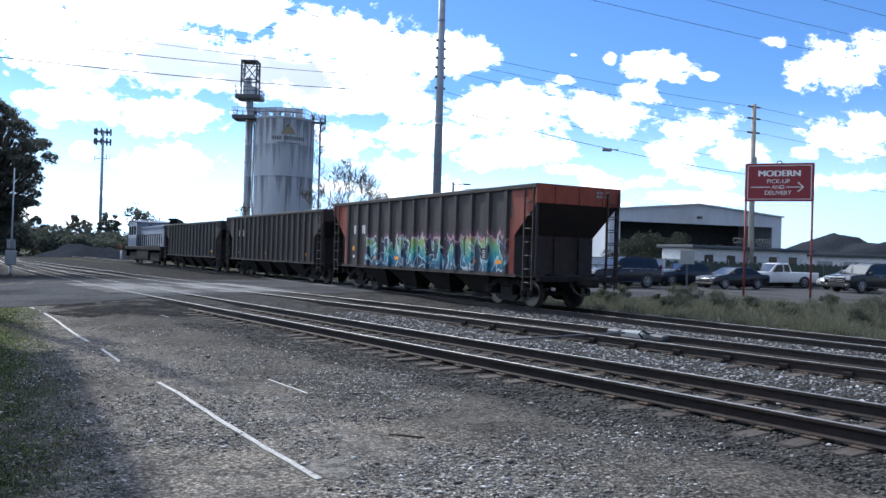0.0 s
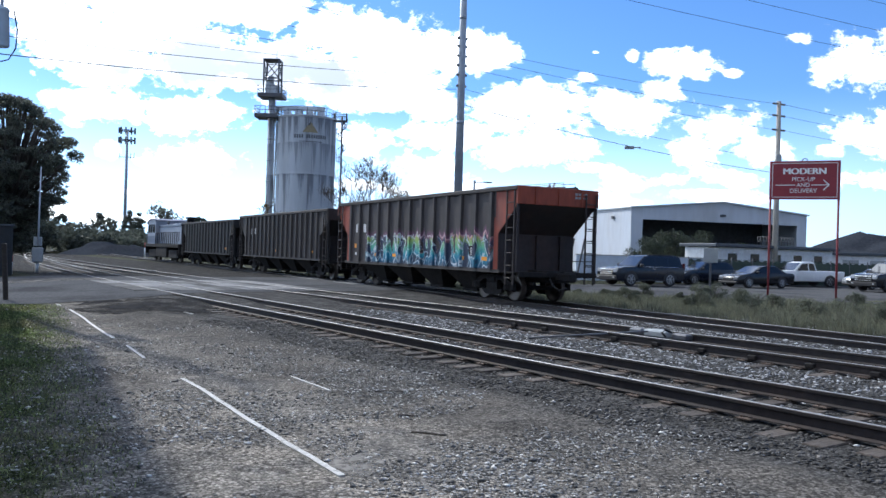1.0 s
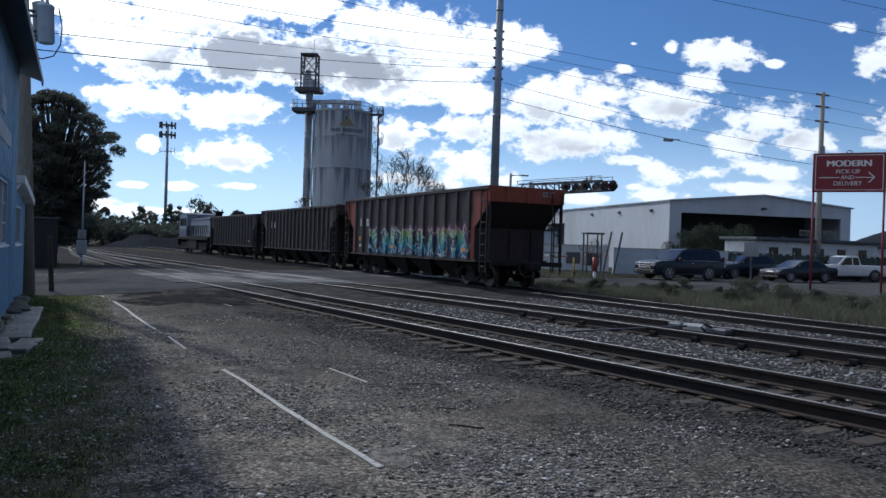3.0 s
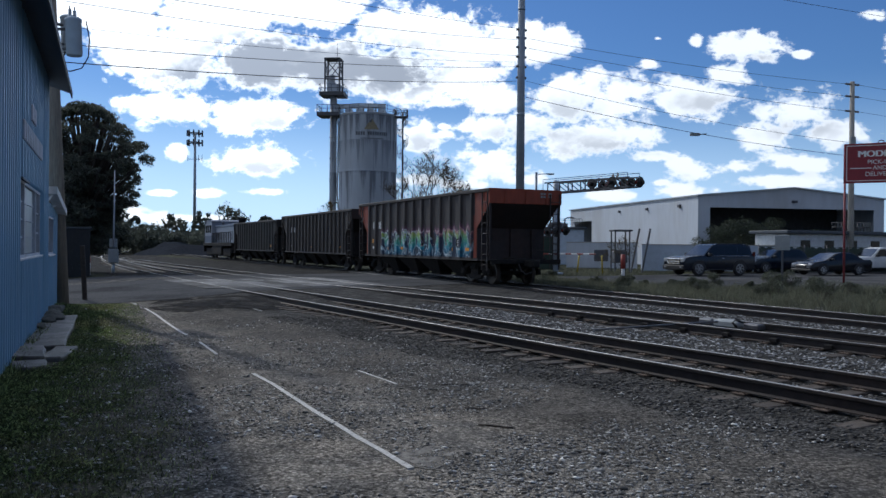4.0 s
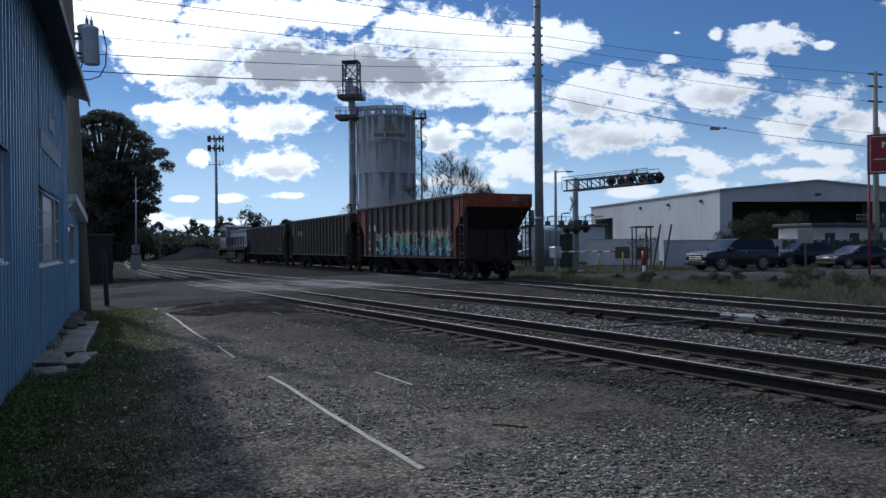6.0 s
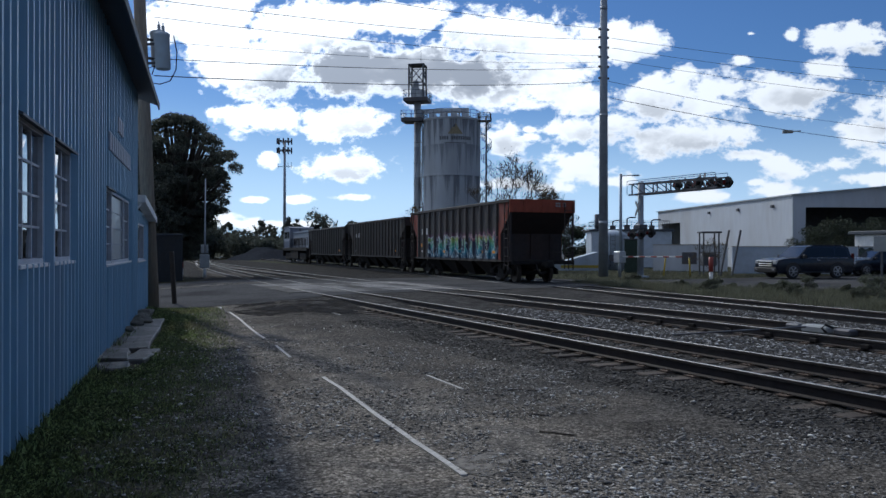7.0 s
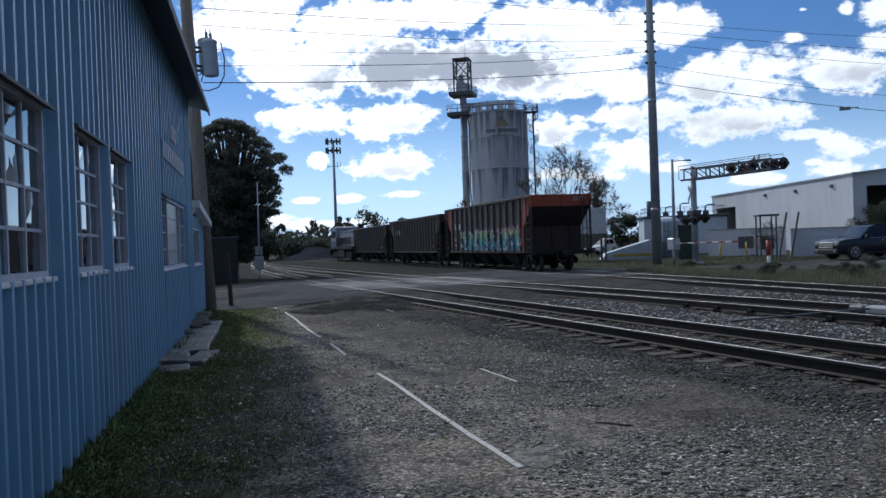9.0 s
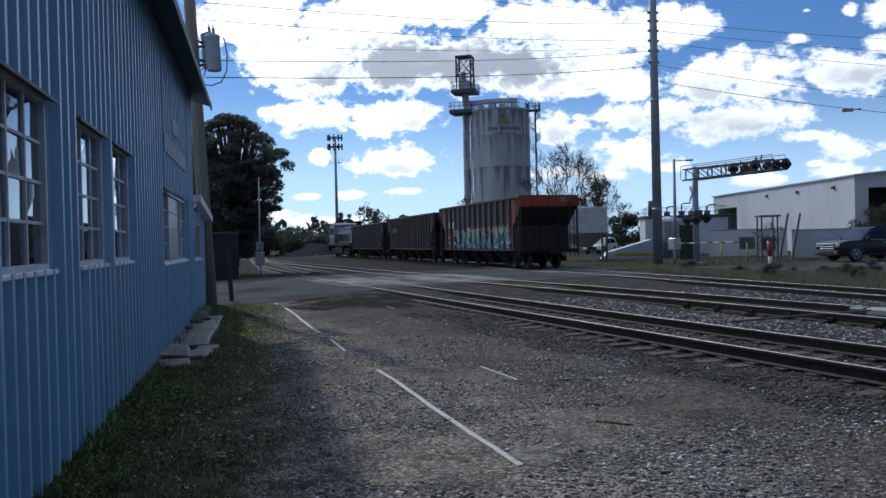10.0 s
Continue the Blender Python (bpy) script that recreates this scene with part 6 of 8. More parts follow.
def build_cantilever():
    """Railway signal cantilever: x runs along the boom, y along the road."""
    ga = thing("signal_cantilever", "grey steel crossing cantilever with black round flashers", "crossing signal", pose(2.8, 50.1, 0, 0, 0, CROSS_YAW))
    bm = bmesh.new()
    tube(bm, (0, 0, 0), (0, 0, 5.65), 0.19, 0.17, 14)
    bbox(bm, -0.35, -0.35, -0.02, 0.35, 0.35, 0.12, 0.03)
    part("mast_tube", bm, "pole_steel", ga)
    bm = bmesh.new()
    z0, z1, L = 4.92, 5.55, 6.6
    for y in (-0.32, 0.32):
        beam(bm, (-0.7, y, z0), (L, y, z0), 0.09, 0.10)
        beam(bm, (-0.7, y, z1), (L, y, z1 - 0.12), 0.08, 0.08)
        for k in range(6):
            a, b = -0.4 + k * 1.15, -0.4 + (k + 1) * 1.15
            beam(bm, (a, y, z0), (a, y, z1), 0.06, 0.06)
            beam(bm, (a, y, z1), (b, y, z0), 0.045, 0.045)
    for k in range(8):
        x = -0.6 + k * 1.0
        beam(bm, (x, -0.32, z0), (x, 0.32, z0), 0.05, 0.05)
    part("boom", bm, "dark_steel", ga)
    bm = bmesh.new()
    for y in (-0.42, 0.42):
        path_tube(bm, [(-0.75, y, z0 + 0.05), (-0.75, y, z1 + 0.2), (L, y, z1 + 0.12), (L + 0.05, y, z0 + 0.1)], 0.02, 5)
    part("walkway_rail", bm, "dark_steel", ga)
    for x in (3.55, 4.15, 5.25, 5.85, 6.5):
        flasher(ga, x, 0.55, 5.2, 0.31)
    for x in (3.9, 5.5):
        flasher(ga, x, -0.55, 5.2, 0.31)
    crossbuck(ga, 4.7, 0.45, 5.35)
    crossbuck(ga, 0.1, -0.28, 4.1)
    for x in (-0.42, 0.42):
        flasher(ga, x, -0.3, 2.55, 0.3)
        flasher(ga, x + 0.15, 0.3, 2.65, 0.3)
    bm = bmesh.new()
    bbox(bm, -0.3, -0.3, 2.85, 0.3, 0.3, 3.15, 0.04)
    part("bell_box", bm, "dark_steel", ga)


build_cantilever()


def build_gate():
    g = thing("crossing_gate", "lowered crossing gate with a red and white striped arm", "crossing gate", pose(1.6, 50.4, 0, 0, 0, CROSS_YAW))
    bm = bmesh.new()
    tube(bm, (0, 0, -0.02), (0, 0, 1.2), 0.09, seg=12)
    bbox(bm, -0.3, -0.25, 0.85, 0.3, 0.25, 1.55, 0.04)
    part("gate_mechanism", bm, "galv", g)
    for k in range(10):
        bm = bmesh.new()
        bbox(bm, 0.3 + k * 0.52, -0.02, 1.2 + k * 0.004, 0.3 + (k + 1) * 0.52 - 0.004, 0.02, 1.28 + k * 0.004, 0.006)
        part("arm_band", bm, "red_paint" if k % 2 else "white_paint", g)
    bm = bmesh.new()
    bbox(bm, -1.0, -0.06, 0.95, -0.3, 0.06, 1.35, 0.03)
    part("counterweight", bm, "dark_steel", g)


build_gate()


def text_mesh(text, size, depth=0.004):
    cu = bpy.data.curves.new("lettering", "FONT")
    cu.body, cu.size, cu.extrude, cu.align_x, cu.align_y = text, size, depth, "CENTER", "CENTER"
    ob = new("lettering", cu)
    me = bpy.data.meshes.new_from_object(ob.evaluated_get(bpy.context.evaluated_depsgraph_get()))
    bpy.data.objects.remove(ob)
    return me


def build_sign():
    a, b = Vector((16.61, 42.47, 0)), Vector((19.59, 41.17, 0))
    yaw = math.degrees(math.atan2(b.y - a.y, b.x - a.x))
    W = (b - a).length
    sg = thing("delivery_sign", "red roadside sign with white lettering on two posts", "sign", Matrix.Translation((a + b) / 2) @ pose(0, 0, 0, 0, 0.0, yaw))
    z0, z1 = 4.95, 6.91
    bm = bmesh.new()
    bbox(bm, -W / 2, -0.05, z0, W / 2, 0.05, z1, 0.015)
    board = part("board", bm, "sign_red", sg, "dark red painted board")
    bm = bmesh.new()
    m = 0.10
    for x0, x1, c, d in ((-W / 2 + m, W / 2 - m, z0 + m, z0 + m + 0.03), (-W / 2 + m, W / 2 - m, z1 - m - 0.03, z1 - m),
                         (-W / 2 + m, -W / 2 + m + 0.03, z0 + m + 0.03, z1 - m - 0.03), (W / 2 - m - 0.03, W / 2 - m, z0 + m + 0.03, z1 - m - 0.03)):
        box(bm, x0, -0.058, c, x1, -0.052, d)
    part("border", bm, "sign_white", board)
    for txt, size, x, z, bold in (("MODERN", 0.43, 0.0, 6.37, 0.014), ("PICK-UP", 0.30, -0.05, 5.97, 0.002), ("AND", 0.28, -0.05, 5.68, 0.002), ("DELIVERY", 0.30, -0.05, 5.38, 0.002)):
        me = text_mesh(txt, size)
        me.materials.clear()
        me.materials.append(M["sign_white"])
        ob = share("lettering", me, board, Matrix.Translation((x, -0.056, z)) @ Matrix.Rotation(radians(90), 4, "X") @ Matrix.Diagonal((1.12 if bold > 0.01 else 1.0, 1, 1, 1)))
        if bold > 0.01:
            for dx in (-0.024, 0.024):
                share("lettering", me, board, Matrix.Translation((x + dx, -0.0555, z)) @ Matrix.Rotation(radians(90), 4, "X") @ Matrix.Diagonal((1.12, 1, 1, 1)))
    bm = bmesh.new()
    box(bm, -1.35, -0.06, 5.66, -0.42, -0.053, 5.70)
    part("arrow_tail", bm, "sign_white", board)
    bm = bmesh.new()
    box(bm, 0.32, -0.06, 5.66, 1.12, -0.053, 5.70)
    for s in (-1, 1):
        beam(bm, (1.14, -0.0565, 5.68), (0.88, -0.0565, 5.68 + s * 0.25), 0.006, 0.05)
    part("arrow", bm, "sign_white", board)
    for s in (-1, 1):
        bm = bmesh.new()
        tube(bm, (s * (W / 2 - 0.04), 0.0, -0.05), (s * (W / 2 - 0.04), 0.0, z0 + 0.02), 0.055, seg=10)
        part("post", bm, "post_red", sg)
        bm = bmesh.new()
        tube(bm, (s * (W / 2 - 0.02), 0.07, z0), (s * (W / 2 - 0.02), 0.07, z1), 0.05, seg=10)
        part("post_cap", bm, "post_red", sg)
    bm = bmesh.new()
    path_tube(bm, [(-0.12, 0, z1), (-0.10, 0, z1 + 0.09), (0, 0, z1 + 0.12), (0.10, 0, z1 + 0.09), (0.12, 0, z1)], 0.025, 6)
    part("lifting_eye", bm, "dark_steel", board)


build_sign()


def build_hangar():
    ang = math.degrees(math.atan2(0.27, 0.963))
    hg = thing("hangar", "large white sheet-metal hangar with a wide open front", "building", pose(15.9, 70.4, 0, 0, 0, ang))   # x along the front, y into it
    W, D, H, P = 17.6, 31.0, 6.05, 6.85
    for x0, x1 in ((-0.1, 0.12), (W - 0.12, W + 0.1)):
        bm = bmesh.new()
        if x0 < 1:
            box(bm, x0, 0.0, 0, x1, 24.0, H)
            box(bm, x0, 24.0, 4.6, x1, 29.6, H)
            box(bm, x0, 29.6, 0, x1, D, H)
        else:
            box(bm, x0, 0, 0, x1, D, H)
        part("side_wall", bm, "hangar", hg)
    bm = bmesh.new()
    box(bm, 0.12, 0.0, 0, 1.0, 0.2, 5.1)
    box(bm, W - 0.9, 0.0, 0, W - 0.12, 0.2, 5.1)
    prism(bm, [(0.12, 5.1), (W - 0.12, 5.1), (W - 0.12, H), (W / 2, P), (0.12, H)], 1, 0.0, 0.2)
    part("front_wall", bm, "hangar", hg)
    bm = bmesh.new()
    box(bm, 0, D - 0.2, 0, W, D, H)
    part("back_wall", bm, "hangar", hg)
    bm = bmesh.new()
    prism(bm, [(-0.25, H - 0.02), (W / 2, P), (W + 0.25, H - 0.02), (W + 0.25, H + 0.10), (W / 2, P + 0.12), (-0.25, H + 0.10)], 1, -0.2, D + 0.2)
    part("roof", bm, "roof_light", hg)
    # added dark sheet across the opening: the hangar's shaded depth as plain colour
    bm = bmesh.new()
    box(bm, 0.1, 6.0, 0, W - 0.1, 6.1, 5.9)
    part("inner_partition", bm, "interior_shade", hg)
    for y in (3.0, 9.5, 16.0):
        bm = bmesh.new()
        bbox(bm, -0.3, y, 5.2, -0.1, y + 0.35, 5.45, 0.03)
        part("wall_lamp", bm, "dark_steel", hg)
    bm = bmesh.new()
    bbox(bm, W / 2 - 0.2, -0.35, 5.6, W / 2 + 0.2, 0.0, 5.8, 0.03)
    part("wall_lamp", bm, "dark_steel", hg)


build_hangar()


def build_yard():
    """Low walls, trailers, tanks and sheds behind the road."""
    # pale block wall
    for (x0, y0), (x1, y1), z, mat, lab in (((9.45, 59.6), (19.5, 60.87), 1.85, "block_wall", "pale blue painted block wall beside the road"),
                                            ((4.6, 66.0), (9.9, 64.5), 2.0, "hangar", "low white yard wall with a loading gap")):
        bm = bmesh.new()
        L = math.hypot(x1 - x0, y1 - y0)
        bbox(bm, 0, -0.1, 0, L, 0.1, z, 0.02)
        for k in range(int(L / 2.4)):
            box(bm, k * 2.4, -0.115, 0, k * 2.4 + 0.06, -0.1, z)
        openings = ((2.2, 3.3), (3.5, 4.7)) if mat == "hangar" else ()
        w = thing("yard_wall", lab, "wall", pose(x0, y0, 0, 0, 0, math.degrees(math.atan2(y1 - y0, x1 - x0))))
        part("wall_run", bm, mat, w)
        bm = bmesh.new()
        box(bm, -0.02, -0.13, z, L + 0.02, 0.13, z + 0.06)
        part("coping", bm, "concrete", w)
        for a, b in openings:
            bm = bmesh.new()
            bbox(bm, a, -0.135, 0.55, b, -0.102, 1.45, 0.006)
            part("shutter", bm, "dark_steel", w)
    # office trailer
    a, b = Vector((19.95, 60.95)), Vector((31.3, 66.5))
    L = (b - a).length
    tr = thing("office_trailer", "long white office trailer with a dark flat roof", "trailer", pose(a.x, a.y, 0, 0, 0, math.degrees(math.atan2(b.y - a.y, b.x - a.x))))
    bm = bmesh.new()
    bbox(bm, 0, 0, 0.6, L, 3.2, 2.75, 0.04)
    body = part("body", bm, "white_paint", tr)
    bm = bmesh.new()
    bbox(bm, -0.3, -0.4, 2.75, L + 0.4, 3.5, 3.0, 0.04)
    part("roof", bm, "roof_dark", tr)
    for k in range(5):
        bm = bmesh.new()
        x = 1.3 + k * 2.3
        bbox(bm, x, -0.03, 1.5, x + 0.9, 0.02, 2.3, 0.01)
        part("window", bm, "glass_car", body)
    bm = bmesh.new()
    box(bm, 0.1, 0.1, 0.0, L - 0.1, 3.1, 0.6)
    part("skirting", bm, "dark_steel", tr)
    bm = bmesh.new()
    platform_rail(bm, 6.0, 0.4, 8.6, 1.6, 3.0, 0.7, 0.018)
    part("roof_rail", bm, "dark_steel", tr)
    # dark mesh fence in front of it
    fe = thing("slat_fence", "dark green slatted fence on steel posts", "fence", pose(17.0, 57.6, 0, 0, 0, 22))
    for k in range(11):
        bm = bmesh.new()
        tube(bm, (k * 1.9, 0, -0.02), (k * 1.9, 0, 1.95), 0.035, seg=8)
        part("post", bm, "dark_steel", fe)
    for k in range(10):
        bm = bmesh.new()
        for i in range(18):
            box(bm, k * 1.9 + 0.04 + i * 0.1022, -0.01, 0.06, k * 1.9 + 0.125 + i * 0.1022, 0.01, 1.75 + 0.05 * math.sin(i + k))
        for i in range(3):
            tube(bm, (k * 1.9, 0.02, 0.1 + i * 0.85), (k * 1.9 + 1.9, 0.02, 0.1 + i * 0.85), 0.02, seg=4, caps=False)
        part("slat_panel", bm, "fence_green", fe)
    # plant sheds and tanks behind the signal
    sh = thing("plant_shed", "grey low plant shed with a flat roof", "building", pose(-0.2, 76.0, 0, 0, 0, 6))
    bm = bmesh.new()
    bbox(bm, 0, 0, 0, 7.2, 5, 3.3, 0.04)
    part("wall", bm, "block_wall", sh)
    bm = bmesh.new()
    bbox(bm, -0.2, -0.2, 3.3, 7.4, 5.2, 3.5, 0.04)
    part("roof", bm, "roof_dark", sh)
    # doorway as a flat box in the painted interior dark
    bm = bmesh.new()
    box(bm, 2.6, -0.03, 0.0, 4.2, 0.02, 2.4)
    part("door", bm, "interior_shade", sh)
    bm = bmesh.new()
    tube(bm, (0.6, 1.0, 3.5), (0.6, 1.0, 4.9), 0.22, seg=12)
    part("vent_stack", bm, "dark_steel", sh)
    for x, y, hh in ((2.0, 0.6, 0.7), (3.4, 1.4, 1.0), (4.1, 0.5, 0.5), (5.6, 1.2, 0.8)):
        bm = bmesh.new()
        path_tube(bm, [(x, y, 3.5), (x, y, 3.5 + hh), (x + 0.25, y, 3.6 + hh), (x + 0.8, y, 3.6 + hh)], 0.07, 8)
        bbox(bm, x - 0.25, y - 0.2, 3.5, x + 0.25, y + 0.2, 3.62 + hh * 0.3, 0.02)
        part("roof_vent", bm, "dark_steel", sh)
    bm = bmesh.new()
    platform_rail(bm, 0.2, 0.1, 7.0, 4.8, 3.5, 0.75, 0.022)
    part("roof_railing", bm, "dark_steel", sh)
    tk = thing("storage_tank", "upright white storage tank with a domed top", "tank", pose(1.55, 69.0, 0))
    bm = bmesh.new()
    lathe(bm, [(1.1, 0.0), (1.1, 2.75), (1.13, 2.78), (1.0, 3.0), (0.7, 3.17), (0.2, 3.25)], 28)
    part("shell", bm, "block_wall", tk)
    bm = bmesh.new()
    for x in (-0.18, 0.18):
        beam(bm, (x, -1.16, 0.2), (x, -1.16, 2.9), 0.03, 0.03)
    for k in range(8):
        beam(bm, (-0.18, -1.16, 0.4 + k * 0.33), (0.18, -1.16, 0.4 + k * 0.33), 0.02, 0.02)
    part("ladder", bm, "dark_steel", tk)
    hp = thing("loading_hopper", "pale steel loading hopper on dark legs", "hopper", pose(-4.6, 62.5, 0, 0, 0, 10))
    bm = bmesh.new()
    bbox(bm, -1.6, -1.4, 2.0, 1.6, 1.4, 3.95, 0.04)
    lo = [bm.verts.new(c) for c in ((-0.5, -0.5, 1.0), (0.5, -0.5, 1.0), (0.5, 0.5, 1.0), (-0.5, 0.5, 1.0))]
    hi = [bm.verts.new(c) for c in ((-1.55, -1.35, 1.99), (1.55, -1.35, 1.99), (1.55, 1.35, 1.99), (-1.55, 1.35, 1.99))]
    for i in range(4):
        bm.faces.new((lo[i], lo[(i + 1) % 4], hi[(i + 1) % 4], hi[i]))
    part("bin", bm, "galv", hp)
    for sx in (-1, 1):
        for sy in (-1, 1):
            bm = bmesh.new()
            beam(bm, (sx * 1.5, sy * 1.3, -0.02), (sx * 1.5, sy * 1.3, 2.0), 0.14, 0.14)
            part("leg", bm, "dark_steel", hp)
    bn = thing("striped_bin", "low yellow and grey sloped stockpile cover", "cover", pose(-1.2, 66.5, 0, 0, 0, 8))
    bm = bmesh.new()
    prism(bm, [(-2.4, 0), (2.2, 0), (2.2, 1.2), (1.4, 1.45), (-2.0, 0.5)], 1, -1.2, 1.2)
    part("cover", bm, "block_wall", bn)
    bm = bmesh.new()
    box(bm, -1.5, -1.22, 0.2, 1.9, -1.2, 0.42)
    part("band", bm, "yellow", bn)


def build_far_shed():
    sh = thing("storage_shed", "low white storage shed with a dark roof edge", "building", pose(33.0, 70.5, 0, 0, 0, -8))
    bm = bmesh.new()
    bbox(bm, 0, 0, 0, 14, 4, 2.5, 0.03)
    part("wall", bm, "white_paint", sh)
    bm = bmesh.new()
    bbox(bm, -0.3, -0.3, 2.5, 14.3, 4.3, 2.75, 0.03)
    part("roof", bm, "roof_dark", sh)
    for x in (1.0, 3.2, 8.5):
        bm = bmesh.new()
        bbox(bm, x, -0.03, 0.0, x + 1.3, 0.02, 2.1, 0.01)
        part("door", bm, "box_grey", sh)


build_far_shed()
build_yard()


# ---- vehicles ----
M["screen_glass"] = glass_material("windscreen_glass", (0.02, 0.023, 0.03), 0.05, 0.8, 0.4)


def car_body(bm, prof, w, r=0.07):
    tmp = bmesh.new()
    prism(tmp, prof, 1, -w / 2, w / 2)
    bmesh.ops.recalc_face_normals(tmp, faces=tmp.faces[:])
    bmesh.ops.bevel(tmp, geom=[e for e in tmp.edges], offset=r, segments=2, affect="EDGES", profile=0.6, clamp_overlap=True)
    for f in tmp.faces:
        f.smooth = True
    merge(bm, tmp)


def vehicle(name, label, category, m, spec, paint):
    """x points to the front. spec: length, width, body and roof outlines, wheel places and radius, window outlines."""
    v = thing(name, label, category, m, "waiting vehicles")
    bm = bmesh.new()
    car_body(bm, spec["body"], spec["w"])
    body = part("body", bm, paint, v)
    bm = bmesh.new()
    tmp = bmesh.new()
    prism(tmp, spec["cabin"], 1, -spec["w"] / 2 + 0.06, spec["w"] / 2 - 0.06)
    lo = min(c[1] for c in spec["cabin"])
    hi = max(c[1] for c in spec["cabin"])
    for q in tmp.verts:
        q.co.y *= 1 - 0.17 * (q.co.z - lo) / (hi - lo)
    bmesh.ops.recalc_face_normals(tmp, faces=tmp.faces[:])
    bmesh.ops.bevel(tmp, geom=tmp.edges[:], offset=0.05, segments=2, affect="EDGES", profile=0.6, clamp_overlap=True)
    merge(bm, tmp)
    part("cabin", bm, paint, v)
    for poly in spec["glass"]:
        for s in (-1, 1):
            bm = bmesh.new()
            vs = []
            for x, z in poly:
                y = (spec["w"] / 2 - 0.06) * (1 - 0.17 * (z - lo) / (hi - lo)) + 0.006
                vs.append(bm.verts.new((x, s * y, z)))
            ws = [bm.verts.new(q.co - Vector((0, s * 0.01, 0))) for q in vs]
            bm.faces.new(vs)
            bm.faces.new(ws[::-1])
            for k in range(len(vs)):
                bm.faces.new((vs[k], vs[(k + 1) % len(vs)], ws[(k + 1) % len(vs)], ws[k]))
            part("side_window", bm, "glass_car", v)
    for (x0, z0), (x1, z1), nm in spec["screens"]:
        bm = bmesh.new()
        d = Vector((z1 - z0, 0, -(x1 - x0))).normalized() * 0.012
        if d.x * (1 if nm == "windscreen" else -1) < 0:
            d = -d
        w0 = (spec["w"] / 2 - 0.13) * (1 - 0.17 * (z0 - lo) / (hi - lo))
        w1 = (spec["w"] / 2 - 0.13) * (1 - 0.17 * (z1 - lo) / (hi - lo))
        vs = [bm.verts.new(Vector(c) + d) for c in ((x0, -w0, z0), (x0, w0, z0), (x1, w1, z1), (x1, -w1, z1))]
        ws = [bm.verts.new(q.co - d * 0.5) for q in vs]
        bm.faces.new(vs)
        bm.faces.new(ws[::-1])
        for k in range(4):
            bm.faces.new((vs[k], vs[(k + 1) % 4], ws[(k + 1) % 4], ws[k]))
        part(nm, bm, "screen_glass", v)
    R = spec["r"]
    for x in spec["axles"]:
        for s in (-1, 1):
            bm = bmesh.new()
            y = s * (spec["w"] / 2 - 0.10)
            lathe(bm, [(R * 0.66, -0.11), (R * 0.93, -0.115), (R, -0.08), (R, 0.08), (R * 0.93, 0.115), (R * 0.66, 0.11)], 26, (x, y, R), "Y")
            wh = part("wheel", bm, "tyre", v)
            bm = bmesh.new()
            lathe(bm, [(R * 0.60, s * 0.118), (R * 0.65, s * 0.122), (R * 0.68, s * 0.11), (R * 0.64, s * 0.06), (R * 0.60, s * 0.05)], 22, (x, y, R), "Y")
            for k in range(6):
                a = k * math.tau / 6
                beam(bm, (x, y + s * 0.13, R), (x + math.cos(a) * R * 0.6, y + s * 0.13, R + math.sin(a) * R * 0.6), 0.02, 0.045)
            for f in [f for f in bm.faces if len(f.verts) > 8]:
                bm.faces.remove(f)
            part("rim", bm, "alloy", wh)
            bm = bmesh.new()
            lathe(bm, [(0.03, s * 0.02), (R * 0.61, s * 0.02), (R * 0.61, s * 0.04), (0.03, s * 0.04)], 18, (x, y, R), "Y")
            part("brake_disc", bm, "plastic", wh)
            bm = bmesh.new()
            n = 14
            arc = [(x + (R + 0.09) * math.cos(k * math.pi / n), R + (R + 0.09) * math.sin(k * math.pi / n)) for k in range(n + 1)]
            prism(bm, arc, 1, s * (spec["w"] / 2 - 0.02), s * (spec["w"] / 2 + 0.006))
            part("wheel_arch", bm, "plastic", v)
    for nm, b, mat in spec["bits"]:
        for s in (-1, 1) if b[1] != -b[4] else (1,):
            bm = bmesh.new()
            y0, y1 = sorted((s * b[1], s * b[4]))
            bbox(bm, b[0], y0, b[2], b[3], y1, b[5], 0.03)
            part(nm, bm, mat, v)
    return v


